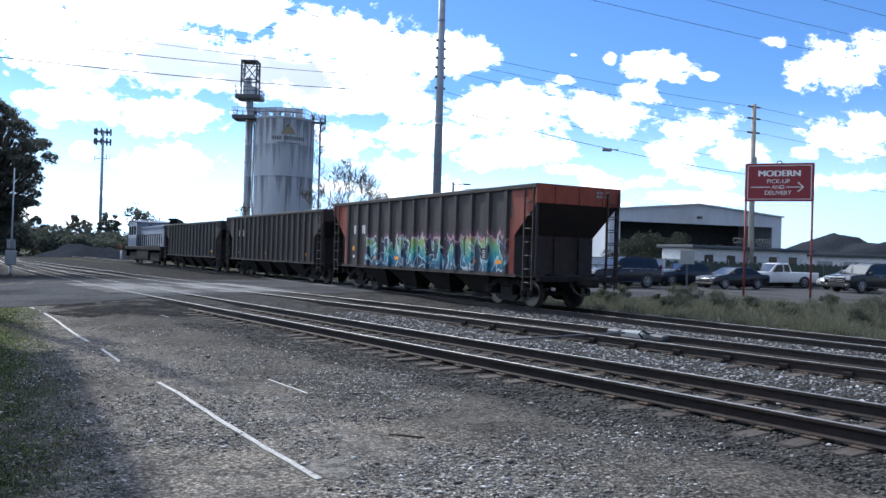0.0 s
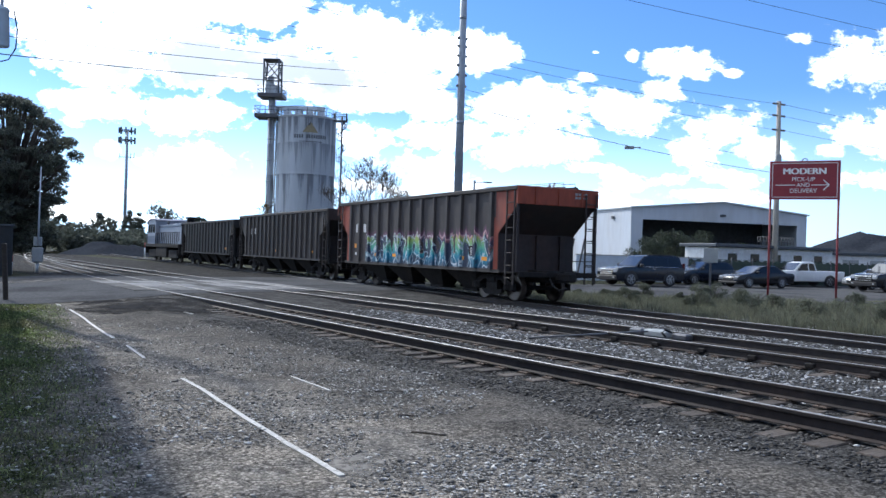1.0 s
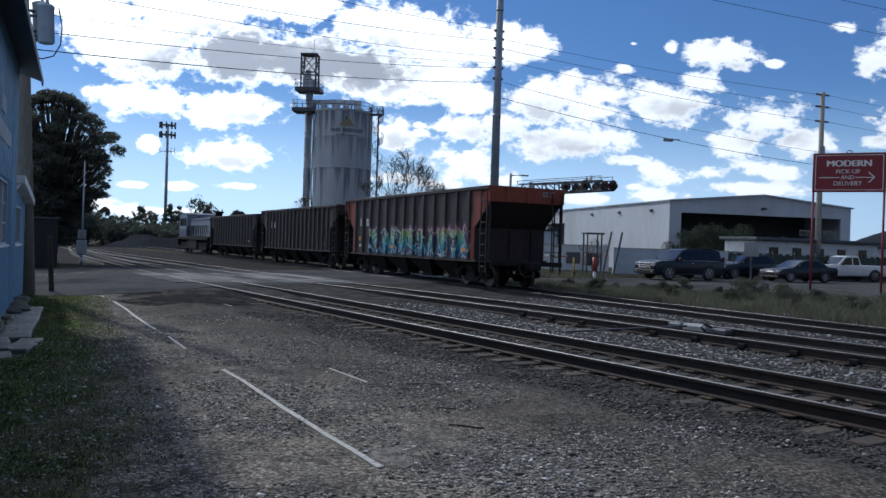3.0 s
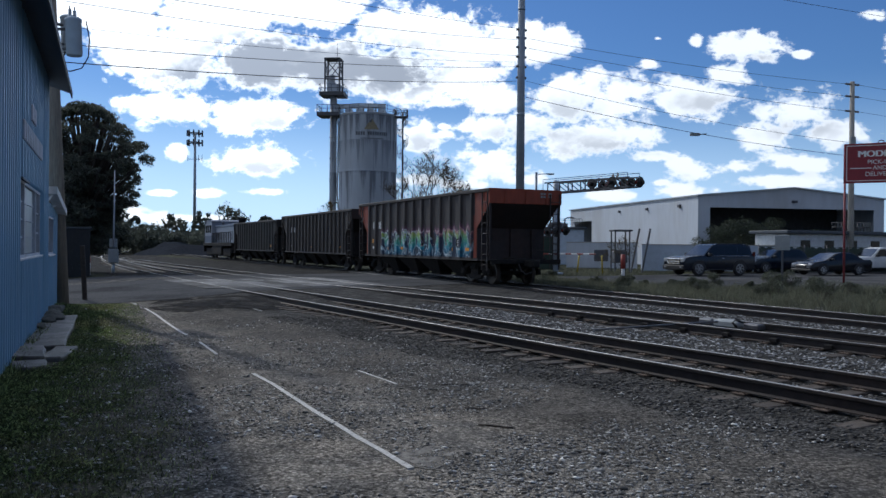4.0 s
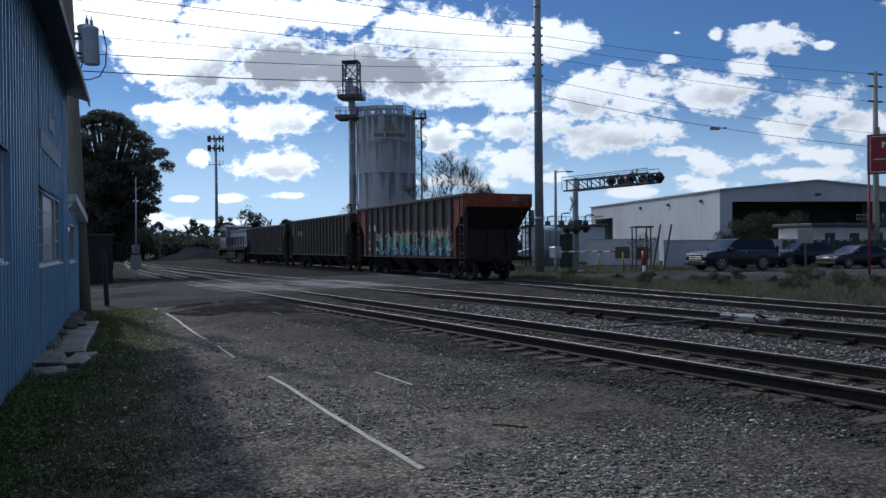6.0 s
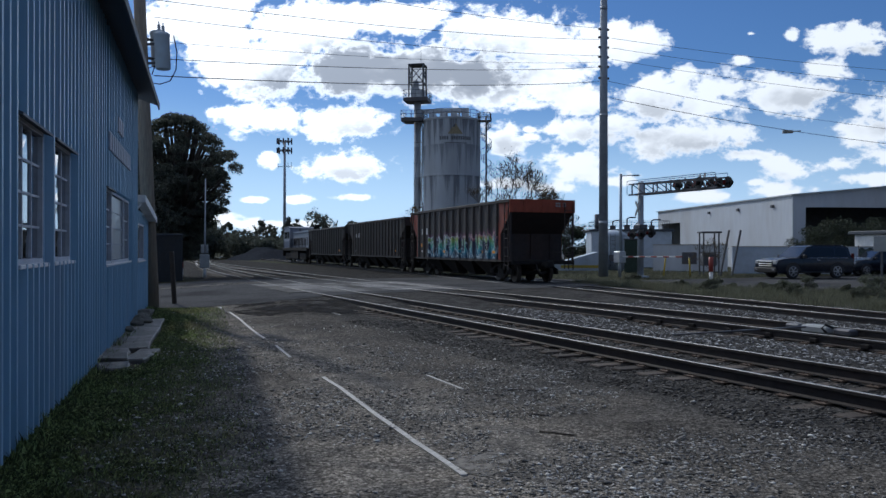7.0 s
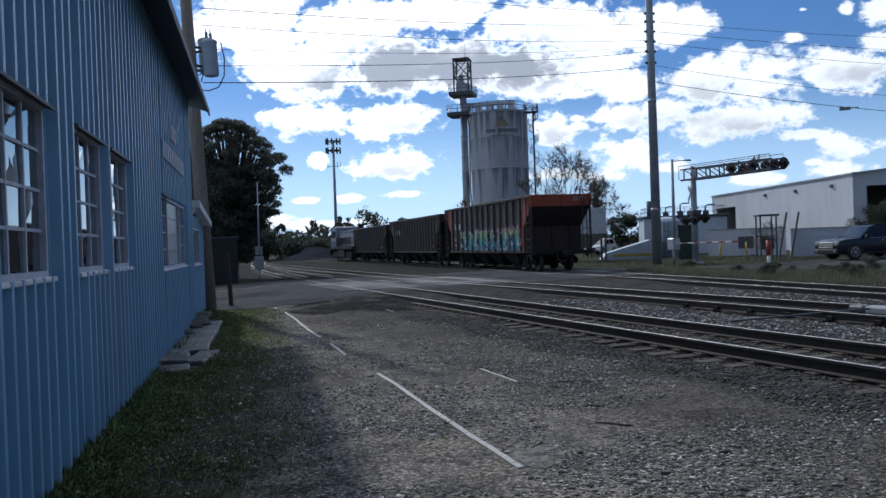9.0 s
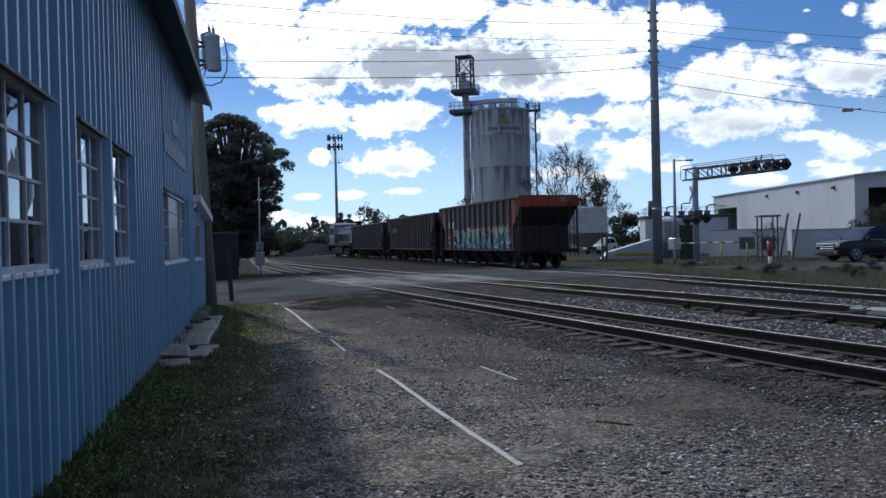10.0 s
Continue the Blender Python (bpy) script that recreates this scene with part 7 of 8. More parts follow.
def suv_spec():
    return dict(w=2.02, r=0.42, axles=(1.52, -1.45),
                body=[(-2.55, 0.42), (-2.60, 0.85), (-2.56, 1.18), (1.25, 1.20), (2.05, 1.15), (2.45, 1.06), (2.58, 0.85), (2.58, 0.45), (2.4, 0.30), (-2.4, 0.33)],
                cabin=[(-2.50, 1.15), (1.18, 1.15), (0.38, 1.84), (0.0, 1.90), (-2.05, 1.90), (-2.34, 1.80)],
                glass=[[(0.86, 1.20), (0.32, 1.74), (-0.32, 1.78), (-0.32, 1.20)], [(-0.42, 1.20), (-0.42, 1.78), (-1.30, 1.77), (-1.30, 1.20)], [(-1.40, 1.20), (-1.40, 1.77), (-2.1, 1.72), (-2.3, 1.25)]],
                screens=[((1.10, 1.22), (0.43, 1.80), "windscreen"), ((-2.48, 1.25), (-2.37, 1.75), "rear_window")],
                bits=[("grille", (2.50, -0.62, 0.64, 2.60, 0.62, 1.02), "plastic"), ("grille_bar", (2.58, -0.60, 0.70, 2.635, 0.60, 0.75), "chrome"), ("grille_bar", (2.58, -0.60, 0.82, 2.635, 0.60, 0.87), "chrome"), ("grille_bar", (2.58, -0.62, 0.95, 2.635, 0.62, 1.01), "chrome"), ("headlight", (2.40, 0.64, 0.82, 2.60, 0.97, 1.04), "lamp_clear"), ("bumper", (2.48, -0.98, 0.36, 2.66, 0.98, 0.62), "plastic"),
                      ("tail_light", (-2.66, 0.80, 0.95, -2.52, 0.97, 1.45), "red_lens"), ("running_board", (-1.0, 0.92, 0.32, 1.05, 1.08, 0.40), "plastic"),
                      ("mirror", (0.72, 1.0, 1.18, 0.92, 1.22, 1.36), "plastic"), ("roof_rail", (-1.9, 0.70, 1.89, 0.1, 0.74, 1.94), "plastic"), ("door_handle", (-0.30, 1.0, 1.02, -0.10, 1.03, 1.06), "chrome"),
                      ("window_trim", (-2.2, 0.98, 1.17, 0.95, 1.016, 1.195), "chrome"), ("fog_lamp", (2.60, 0.66, 0.46, 2.67, 0.86, 0.56), "lamp_clear")])


def crossover_spec():
    s = suv_spec()
    s.update(w=1.85, r=0.35, axles=(1.35, -1.3),
             body=[(-2.2, 0.40), (-2.26, 0.80), (-2.2, 1.05), (0.95, 1.05), (1.75, 0.98), (2.15, 0.82), (2.25, 0.55), (2.1, 0.30), (-2.1, 0.32)],
             cabin=[(-2.12, 1.0), (1.05, 1.0), (0.15, 1.58), (-0.4, 1.66), (-1.6, 1.62), (-2.0, 1.38)],
             glass=[[(0.75, 1.06), (0.12, 1.50), (-0.4, 1.56), (-0.4, 1.06)], [(-0.5, 1.06), (-0.5, 1.56), (-1.5, 1.52), (-1.85, 1.12)]],
             screens=[((0.98, 1.06), (0.2, 1.56), "windscreen"), ((-2.1, 1.1), (-1.75, 1.52), "rear_window")],
             bits=[("grille", (2.18, -0.5, 0.5, 2.28, 0.5, 0.78), "plastic"), ("headlight", (1.95, 0.60, 0.70, 2.18, 0.90, 0.86), "lamp_clear"), ("tail_light", (-2.28, 0.62, 0.85, -2.15, 0.88, 1.05), "red_lens"),
                   ("mirror", (0.6, 0.9, 1.04, 0.78, 1.08, 1.18), "plastic"), ("bumper", (2.1, -0.88, 0.32, 2.3, 0.88, 0.48), "plastic")])
    return s


def sedan_spec():
    s = crossover_spec()
    s.update(w=1.82, r=0.33, axles=(1.42, -1.35),
             body=[(-2.35, 0.36), (-2.42, 0.75), (-2.3, 0.98), (-1.6, 1.0), (1.1, 0.96), (1.95, 0.84), (2.3, 0.68), (2.38, 0.42), (2.2, 0.26), (-2.25, 0.28)],
             cabin=[(-1.9, 0.93), (1.15, 0.90), (0.25, 1.38), (-0.3, 1.45), (-1.0, 1.42)],
             glass=[[(0.85, 0.97), (0.2, 1.31), (-0.3, 1.36), (-0.3, 0.97)], [(-0.4, 0.97), (-0.4, 1.36), (-1.0, 1.33), (-1.55, 1.0)]],
             screens=[((1.08, 0.96), (0.3, 1.37), "windscreen"), ((-1.82, 0.98), (-1.05, 1.4), "rear_window")],
             bits=[("grille", (2.28, -0.45, 0.42, 2.4, 0.45, 0.62), "plastic"), ("headlight", (2.08, 0.55, 0.60, 2.32, 0.88, 0.74), "lamp_clear"), ("tail_light", (-2.44, 0.55, 0.70, -2.3, 0.88, 0.88), "red_lens"),
                   ("mirror", (0.65, 0.88, 0.96, 0.82, 1.05, 1.08), "plastic"), ("bumper", (2.2, -0.86, 0.26, 2.42, 0.86, 0.40), "plastic")])
    return s


def pickup_spec():
    s = suv_spec()
    s.update(w=1.98, r=0.39, axles=(1.75, -1.75),
             body=[(-2.9, 0.50), (-2.95, 0.75), (-2.95, 1.15), (1.2, 1.15), (2.2, 1.10), (2.6, 1.0), (2.75, 0.8), (2.75, 0.45), (2.5, 0.34), (-2.7, 0.42)],
             cabin=[(-0.75, 1.08), (1.2, 1.08), (0.5, 1.72), (0.15, 1.80), (-0.55, 1.78)],
             glass=[[(0.9, 1.16), (0.45, 1.64), (0.0, 1.69), (0.0, 1.16)], [(-0.08, 1.16), (-0.08, 1.69), (-0.5, 1.67), (-0.6, 1.16)]],
             screens=[((1.13, 1.14), (0.53, 1.70), "windscreen"), ((-0.74, 1.15), (-0.58, 1.70), "rear_window")],
             bits=[("grille", (2.68, -0.6, 0.62, 2.79, 0.6, 0.98), "plastic"), ("headlight", (2.55, 0.62, 0.80, 2.74, 0.95, 1.0), "lamp_clear"), ("bumper", (2.62, -0.96, 0.40, 2.86, 0.96, 0.60), "chrome"),
                   ("tail_light", (-2.98, 0.84, 0.72, -2.85, 0.98, 1.08), "red_lens"), ("mirror", (0.72, 0.98, 1.14, 0.9, 1.2, 1.34), "plastic")])
    return s


def build_vehicles():
    vehicle("suv", "dark navy full-size SUV with chrome grille waiting on the road", "car", pose(12.15, 51.1, 0.02, 0, 0, 205), suv_spec(), "paint_navy")
    vehicle("crossover", "dark navy compact crossover waiting behind the SUV", "car", pose(17.9, 57.4, 0.02, 0, 0, 203), crossover_spec(), "paint_navy")
    vehicle("sedan", "black four-door sedan waiting in the queue", "car", pose(20.5, 54.2, 0.02, 0, 0, 202), sedan_spec(), "paint_black")
    vehicle("pickup_truck", "white pickup truck standing beside the queue", "car", pose(25.9, 60.0, 0.02, 0, 0, 192), pickup_spec(), "paint_white")
    vehicle("minivan", "small white van parked far back in the yard", "car", pose(-4.6, 84.0, 0.02, 0, 0, 250), crossover_spec(), "paint_white")
    vehicle("pickup_truck", "silver-grey pickup waiting beside the navy SUV", "car", pose(14.6, 56.3, 0.02, 0, 0, 204), pickup_spec(), "paint_silver")
    vehicle("suv", "black SUV with dark grille waiting at the road's edge", "car", pose(29.0, 53.4, 0.02, 0, 0, 203), suv_spec(), "paint_black")
    vehicle("sedan", "silver sedan waiting beside the black SUV", "car", pose(30.6, 58.2, 0.02, 0, 0, 200), sedan_spec(), "paint_silver")


build_vehicles()


def build_small():
    # grey sign back on a post in the grass
    s = thing("track_sign", "grey back of a small square sign on a steel post", "sign", pose(10.72, 33.4, 0, 0, 0, -18))
    bm = bmesh.new()
    bbox(bm, -0.04, -0.03, -0.02, 0.04, 0.03, 2.2, 0.008)
    part("post", bm, "dark_steel", s)
    bm = bmesh.new()
    bbox(bm, -0.28, -0.05, 1.62, 0.28, -0.032, 2.2, 0.01)
    part("plate", bm, "box_grey", s)
    m = thing("marker_post", "red-topped white utility marker post", "marker post", pose(5.98, 43.9, 0), "marker posts")
    for nm, z0, z1, mat in (("base", -0.02, 0.55, "white_paint"), ("cap", 0.55, 1.3, "red_paint")):
        bm = bmesh.new()
        tube(bm, (0, 0, z0), (0, 0, z1), 0.09 if nm == "base" else 0.12, seg=14)
        part(nm, bm, mat, m)
    m2 = thing("marker_post", "white marker post with a red band", "marker post", pose(-21.1, 39.9, 0), "marker posts")
    for nm, z0, z1, mat in (("base", -0.02, 0.65, "white_paint"), ("cap", 0.65, 0.95, "red_paint")):
        bm = bmesh.new()
        tube(bm, (0, 0, z0), (0, 0, z1), 0.05, seg=10)
        part(nm, bm, mat, m2)
    m3 = thing("marker_post", "red and white marker post beside the far track", "marker post", pose(-37.0, 101.0, 0), "marker posts")
    for nm, z0, z1, mat in (("base", -0.02, 1.2, "white_paint"), ("cap", 1.2, 1.85, "red_paint")):
        bm = bmesh.new()
        tube(bm, (0, 0, z0), (0, 0, z1), 0.11, seg=10)
        part(nm, bm, mat, m3)
    # dark storage box under the oak
    sb = thing("storage_box", "dark painted steel storage box under the oak", "container", pose(-20.35, 38.55, 0, 0, 0, 28))   # x to its right edge, y away
    bm = bmesh.new()
    bbox(bm, -3.4, 0.0, -0.02, 0.0, 0.9, 2.35, 0.02)
    body = part("body", bm, "box_dark", sb)
    for k in range(11):
        bm = bmesh.new()
        box(bm, -3.3 + k * 0.3, -0.03, 0.1, -3.18 + k * 0.3, 0.0, 2.25)
        part("rib", bm, "box_dark", body)
    bm = bmesh.new()
    bbox(bm, -3.5, -0.08, 2.35, 0.06, 1.0, 2.43, 0.01)
    part("roof", bm, "roof_dark", sb)
    # yellow guard posts in front of the yard wall
    for x, y, lean in ((4.35, 53.0, 6), (6.0, 53.4, -3)):
        g = thing("guard_post", "leaning faded yellow steel guard post", "bollard", pose(x, y, 0, 0, lean, 0), "guard posts")
        bm = bmesh.new()
        tube(bm, (0, 0, -0.04), (0, 0, 1.15), 0.055, seg=12)
        part("tube", bm, "yellow", g)
        bm = bmesh.new()
        lathe(bm, [(0.058, 1.14), (0.058, 1.17), (0.03, 1.20)], 12)
        part("cap", bm, "dark_steel", g)
    # dark green switchgear cabinet beside the signal
    sc = thing("switchgear_cabinet", "dark green switchgear cabinet with two doors", "cabinet", pose(2.2, 60.0, 0, 0, 0, -4))
    bm = bmesh.new()
    bbox(bm, 0, 0, 0.0, 1.15, 0.8, 2.35, 0.02)
    body = part("body", bm, "fence_green", sc)
    for x in (0.05, 0.59):
        bm = bmesh.new()
        bbox(bm, x, -0.025, 0.12, x + 0.51, 0.0, 2.2, 0.006)
        part("door", bm, "fence_green", body)
    bm = bmesh.new()
    bbox(bm, -0.06, -0.08, 2.35, 1.21, 0.86, 2.43, 0.01)
    part("lid", bm, "roof_dark", sc)
    # weathered post by the shed
    bm = bmesh.new()
    bbox(bm, -0.065, -0.065, -0.05, 0.065, 0.065, 1.6, 0.02)
    solid("timber_post", bm, "tie", "weathered square timber post at the road's edge", "post", pose(-12.45, 23.3, 0, 0, -3, 20))
    # raised crossing gate: mechanism boxes on a short post, the arm standing upright
    c = thing("crossing_gate", "raised crossing gate with a thin upright arm over grey boxes", "crossing gate", pose(-21.0, 42.2, 0, 0, 0, 25))
    bm = bmesh.new()
    tube(bm, (0, 0, -0.02), (0, 0, 0.62), 0.075, seg=12)
    bbox(bm, -0.2, -0.2, -0.02, 0.2, 0.2, 0.05, 0.01)
    part("post", bm, "galv", c)
    for nm, b in (("mechanism_box", (-0.26, -0.19, 0.60, 0.26, 0.19, 1.36)), ("upper_box", (-0.20, -0.15, 1.42, 0.20, 0.15, 1.90))):
        bm = bmesh.new()
        bbox(bm, *b, 0.025)
        ob = part(nm, bm, "box_grey", c)
        bm = bmesh.new()
        bbox(bm, b[0] + 0.05, b[1] - 0.012, b[2] + 0.05, b[3] - 0.05, b[1], b[5] - 0.05, 0.005)
        part("box_door", bm, "box_grey", ob)
    bm = bmesh.new()
    tube(bm, (0.02, 0, 1.36), (0.02, 0, 1.44), 0.09, seg=10)
    part("collar", bm, "dark_steel", c)
    bm = bmesh.new()
    tube(bm, (0.02, -0.17, 1.5), (0.05, -0.17, 5.5), 0.05, 0.028, 8)
    part("gate_arm", bm, "frame_grey", c)
    # switch machine between the tracks
    sm = thing("switch_machine", "low grey switch machine boxes between the tracks", "switch machine", pose(4.62, 17.45, 0.05, 0, 0, CROSS_YAW))
    for nm, b, mat in (("motor_box", (-0.40, -0.22, 0.0, 0.22, 0.16, 0.15), "box_grey"), ("gear_box", (0.34, -0.2, 0.0, 0.72, 0.12, 0.13), "dark_steel"), ("junction_box", (-0.85, -0.16, 0.0, -0.5, 0.12, 0.14), "dark_steel"),
                       ("base_timber", (-1.3, -0.45, -0.08, 1.0, 0.35, 0.0), "tie")):
        bm = bmesh.new()
        bbox(bm, *b, 0.03)
        part(nm, bm, mat, sm)
    bm = bmesh.new()
    path_tube(bm, [(0.28, -0.3, 0.05), (0.26, -0.4, 0.14), (0.30, -0.34, 0.2), (0.36, -0.2, 0.14)], 0.025, 6)
    part("cable", bm, "wire", sm)
    bm = bmesh.new()
    tube(bm, (-0.2, -0.3, 0.12), (-0.2, -3.6, 0.10), 0.02, seg=6)
    part("throw_rod", bm, "dark_steel", sm)
    # excavator-like dark frame and two leaning bars beside the wall
    fr = thing("dark_frame", "small dark canopy frame standing behind the road", "frame", pose(7.2, 56.6, 0, 0, 0, 10))
    bm = bmesh.new()
    for x in (0, 1.0):
        for yy in (0, 0.9):
            beam(bm, (x, yy, -0.02), (x, yy, 2.75), 0.08, 0.08)
    bbox(bm, -0.15, -0.1, 2.75, 1.2, 1.0, 2.87, 0.03)
    bbox(bm, 0.0, 0.1, 0.6, 0.9, 0.8, 1.4, 0.05)
    part("frame", bm, "dark_steel", fr)
    for x in (7.95, 8.65):
        bm = bmesh.new()
        beam(bm, (x, 54.5, -0.02), (x + 0.55, 54.6, 2.9), 0.1, 0.1)
        solid("leaning_bar", bm, "dark_steel", "dark steel bar leaning upright beside the frame", "bar", group="leaning bars")


build_small()

# ---- trees, grass, stones, marks on the ground ----
RNG = np.random.default_rng(7)


def lot_z(x, y):
    """Height of the ground sheet with its small unevenness."""
    n, u = x * NN.x + y * NN.y, x * UU.x + y * UU.y
    k = road_mask(u)
    z = ground_z(x, y)
    return z + (noise.noise((x * 0.35, y * 0.35, 0)) * 0.035 + noise.noise((x * 1.3, y * 1.3, 3)) * 0.012) * (1 - k) - 0.03 * k - 0.01


def leaf_mesh(name, centres, size, mat, flat=0.35):
    """Many small pointed leaves, each two triangles folded at the midrib, turned at random."""
    n = len(centres)
    a = RNG.normal(size=(n, 3))
    a /= np.linalg.norm(a, axis=1)[:, None]
    b = RNG.normal(size=(n, 3))
    b -= a * (a * b).sum(1)[:, None]
    b /= np.linalg.norm(b, axis=1)[:, None]
    c = np.cross(a, b)
    s = size * RNG.uniform(0.6, 1.35, n)[:, None]
    v = np.stack([centres - a * s, centres + b * s * 0.42 + c * s * 0.12, centres + a * s, centres - b * s * 0.42 + c * s * 0.12], 1).reshape(-1, 3)
    i = np.arange(n)[:, None] * 4
    f = np.concatenate([i + np.array([[0, 1, 2]]), i + np.array([[0, 2, 3]])], 0)
    return raw_mesh(name, v, f, mat)


def clump_points(blobs, per, shell=0.55):
    """Points spread through round clumps, denser towards their skins."""
    out = []
    for (x, y, z, rx, rz), k in zip(blobs, per):
        d = RNG.normal(size=(k, 3))
        d /= np.linalg.norm(d, axis=1)[:, None]
        r = RNG.uniform(shell ** 3, 1.0, k) ** (1 / 3) * (1 + 0.22 * np.sin(d[:, 0] * 7 + x) * np.sin(d[:, 2] * 6 + y))
        out.append(np.array([x, y, z]) + d * r[:, None] * np.array([rx, rx, rz]))
    return np.concatenate(out)


def branch(bm, p, d, length, r, depth, rnd, tips, spread=0.6, up=0.12, fine=0.004):
    n = 3
    pts = [p]
    for k in range(n):
        d = (d + Vector((rnd.uniform(-1, 1), rnd.uniform(-1, 1), rnd.uniform(-0.6, 1))) * 0.14 + Vector((0, 0, up * 0.5))).normalized()
        pts.append(pts[-1] + d * (length / n))
    for k in range(n):
        tube(bm, pts[k], pts[k + 1], max(fine, r * (1 - 0.2 * k)), max(fine, r * (1 - 0.2 * (k + 1))), 6 if r > 0.06 else 4, caps=False)
    tips.append(pts[-1])
    if depth <= 0:
        return
    for k in range(rnd.choice((2, 3, 3))):
        side = Vector((rnd.uniform(-1, 1), rnd.uniform(-1, 1), rnd.uniform(-0.3, 0.8))).normalized()
        branch(bm, pts[rnd.choice((2, 3, 3))], (d + side * spread).normalized(), length * rnd.uniform(0.6, 0.82), r * 0.56, depth - 1, rnd, tips, spread, up, fine)


def oak(pos, blobs, label, leaves, size, seed=1, trunk=0.35, fork=2.2, mat="leaf"):
    t = thing("tree", label, "tree", Matrix.Translation(pos), "trees")
    rnd = random.Random(seed)
    bm = bmesh.new()
    tube(bm, (0, 0, -0.05), (0.1, 0, fork), trunk, trunk * 0.7, 10)
    for x, y, z, rx, rz in blobs[::2]:
        path = [Vector((0.1, 0, fork - 0.1)), Vector((x * 0.4, y * 0.4, fork + (z - fork) * 0.55)), Vector((x, y, z))]
        for k, (a, b) in enumerate(zip(path, path[1:])):
            tube(bm, a, b, trunk * (0.42 - 0.2 * k), trunk * (0.22 - 0.15 * k), 6)
    part("trunk", bm, "bark", t)
    vol = np.array([rx * rx * rz for _, _, _, rx, rz in blobs])
    per = np.maximum(30, (leaves * vol ** 0.8 / (vol ** 0.8).sum())).astype(int)
    pts = clump_points(blobs, per, 0.3)
    part_ob = new("crown", leaf_mesh("crown", pts, size, mat))
    part_ob.parent = t
    return t


def round_crown(r, z0, z1, k, seed, clump=0.42):
    """Clumps set over an egg-shaped crown."""
    rnd = random.Random(seed)
    out = []
    for i in range(k):
        a, h = rnd.uniform(0, math.tau), rnd.uniform(0, 1)
        w = r * math.sin(math.pi * (0.12 + 0.80 * h)) ** 0.75 * rnd.uniform(0.45, 0.95)
        c = clump * r * rnd.uniform(0.55, 1.05)
        out.append((w * math.cos(a), w * math.sin(a), z0 + (z1 - z0) * (0.08 + 0.84 * h), c, c * 0.75))
    return out


def oak_crown(k, seed):
    """Flat sprays of leaves over a broad crown that overhangs on one side, with gaps between them."""
    rnd = random.Random(seed)
    heights, reach = (1.0, 2.0, 2.9, 3.6, 4.2, 4.8, 5.4, 5.9, 6.8, 7.7, 8.5), (0.8, 1.2, 1.8, 2.3, 2.8, 2.6, 3.5, 3.5, 2.9, 2.05, 0.7)
    out = []
    for i in range(k):
        z, a = 1.0 + 7.5 * rnd.random() ** 0.85, rnd.uniform(0, math.tau)
        far = float(np.interp(z, heights, reach)) * (1 + 0.10 * noise.noise((math.cos(a) * 2, math.sin(a) * 2, z * 0.9)))
        w = far * rnd.uniform(0.3, 1.02) ** 0.5
        c = rnd.uniform(0.16, 0.46) * (0.6 if w > far * 0.93 else 1.0)
        out.append((w * math.cos(a), w * math.sin(a), z - 0.12 * w, c, c * rnd.uniform(0.4, 0.7)))
    return out


def bare_tree(pos, h, label, seed, leaves, leaf_size, depth=5, spread=0.75, mat="leaf_dry", r=0.22, fine=0.014):
    t = thing("tree", label, "tree", Matrix.Translation(pos), "trees")
    rnd = random.Random(seed)
    bm = bmesh.new()
    tips = []
    tube(bm, (0, 0, -0.05), (0, 0, h * 0.16), r * 1.25, r, 8)
    tube(bm, (0, 0, h * 0.16), (0, 0, h * 0.45), r, r * 0.55, 8)
    for k in range(8):
        a = k * 2.4 + rnd.uniform(-0.4, 0.4)
        out = 0.35 + 0.75 * (1 - k / 8)
        branch(bm, Vector((0, 0, h * (0.14 + 0.04 * k))), Vector((math.cos(a) * out, math.sin(a) * out, 0.9)).normalized(), h * 0.22, r * 0.5, depth - 2, rnd, tips, spread, 0.05, fine)
    part("trunk", bm, "bark", t)
    pts = np.array([tuple(p) for p in tips])
    pick = pts[RNG.integers(0, len(pts), leaves)] + RNG.normal(size=(leaves, 3)) * h * 0.022
    ob = new("crown", leaf_mesh("crown", pick, leaf_size, mat))
    ob.parent = t
    return t


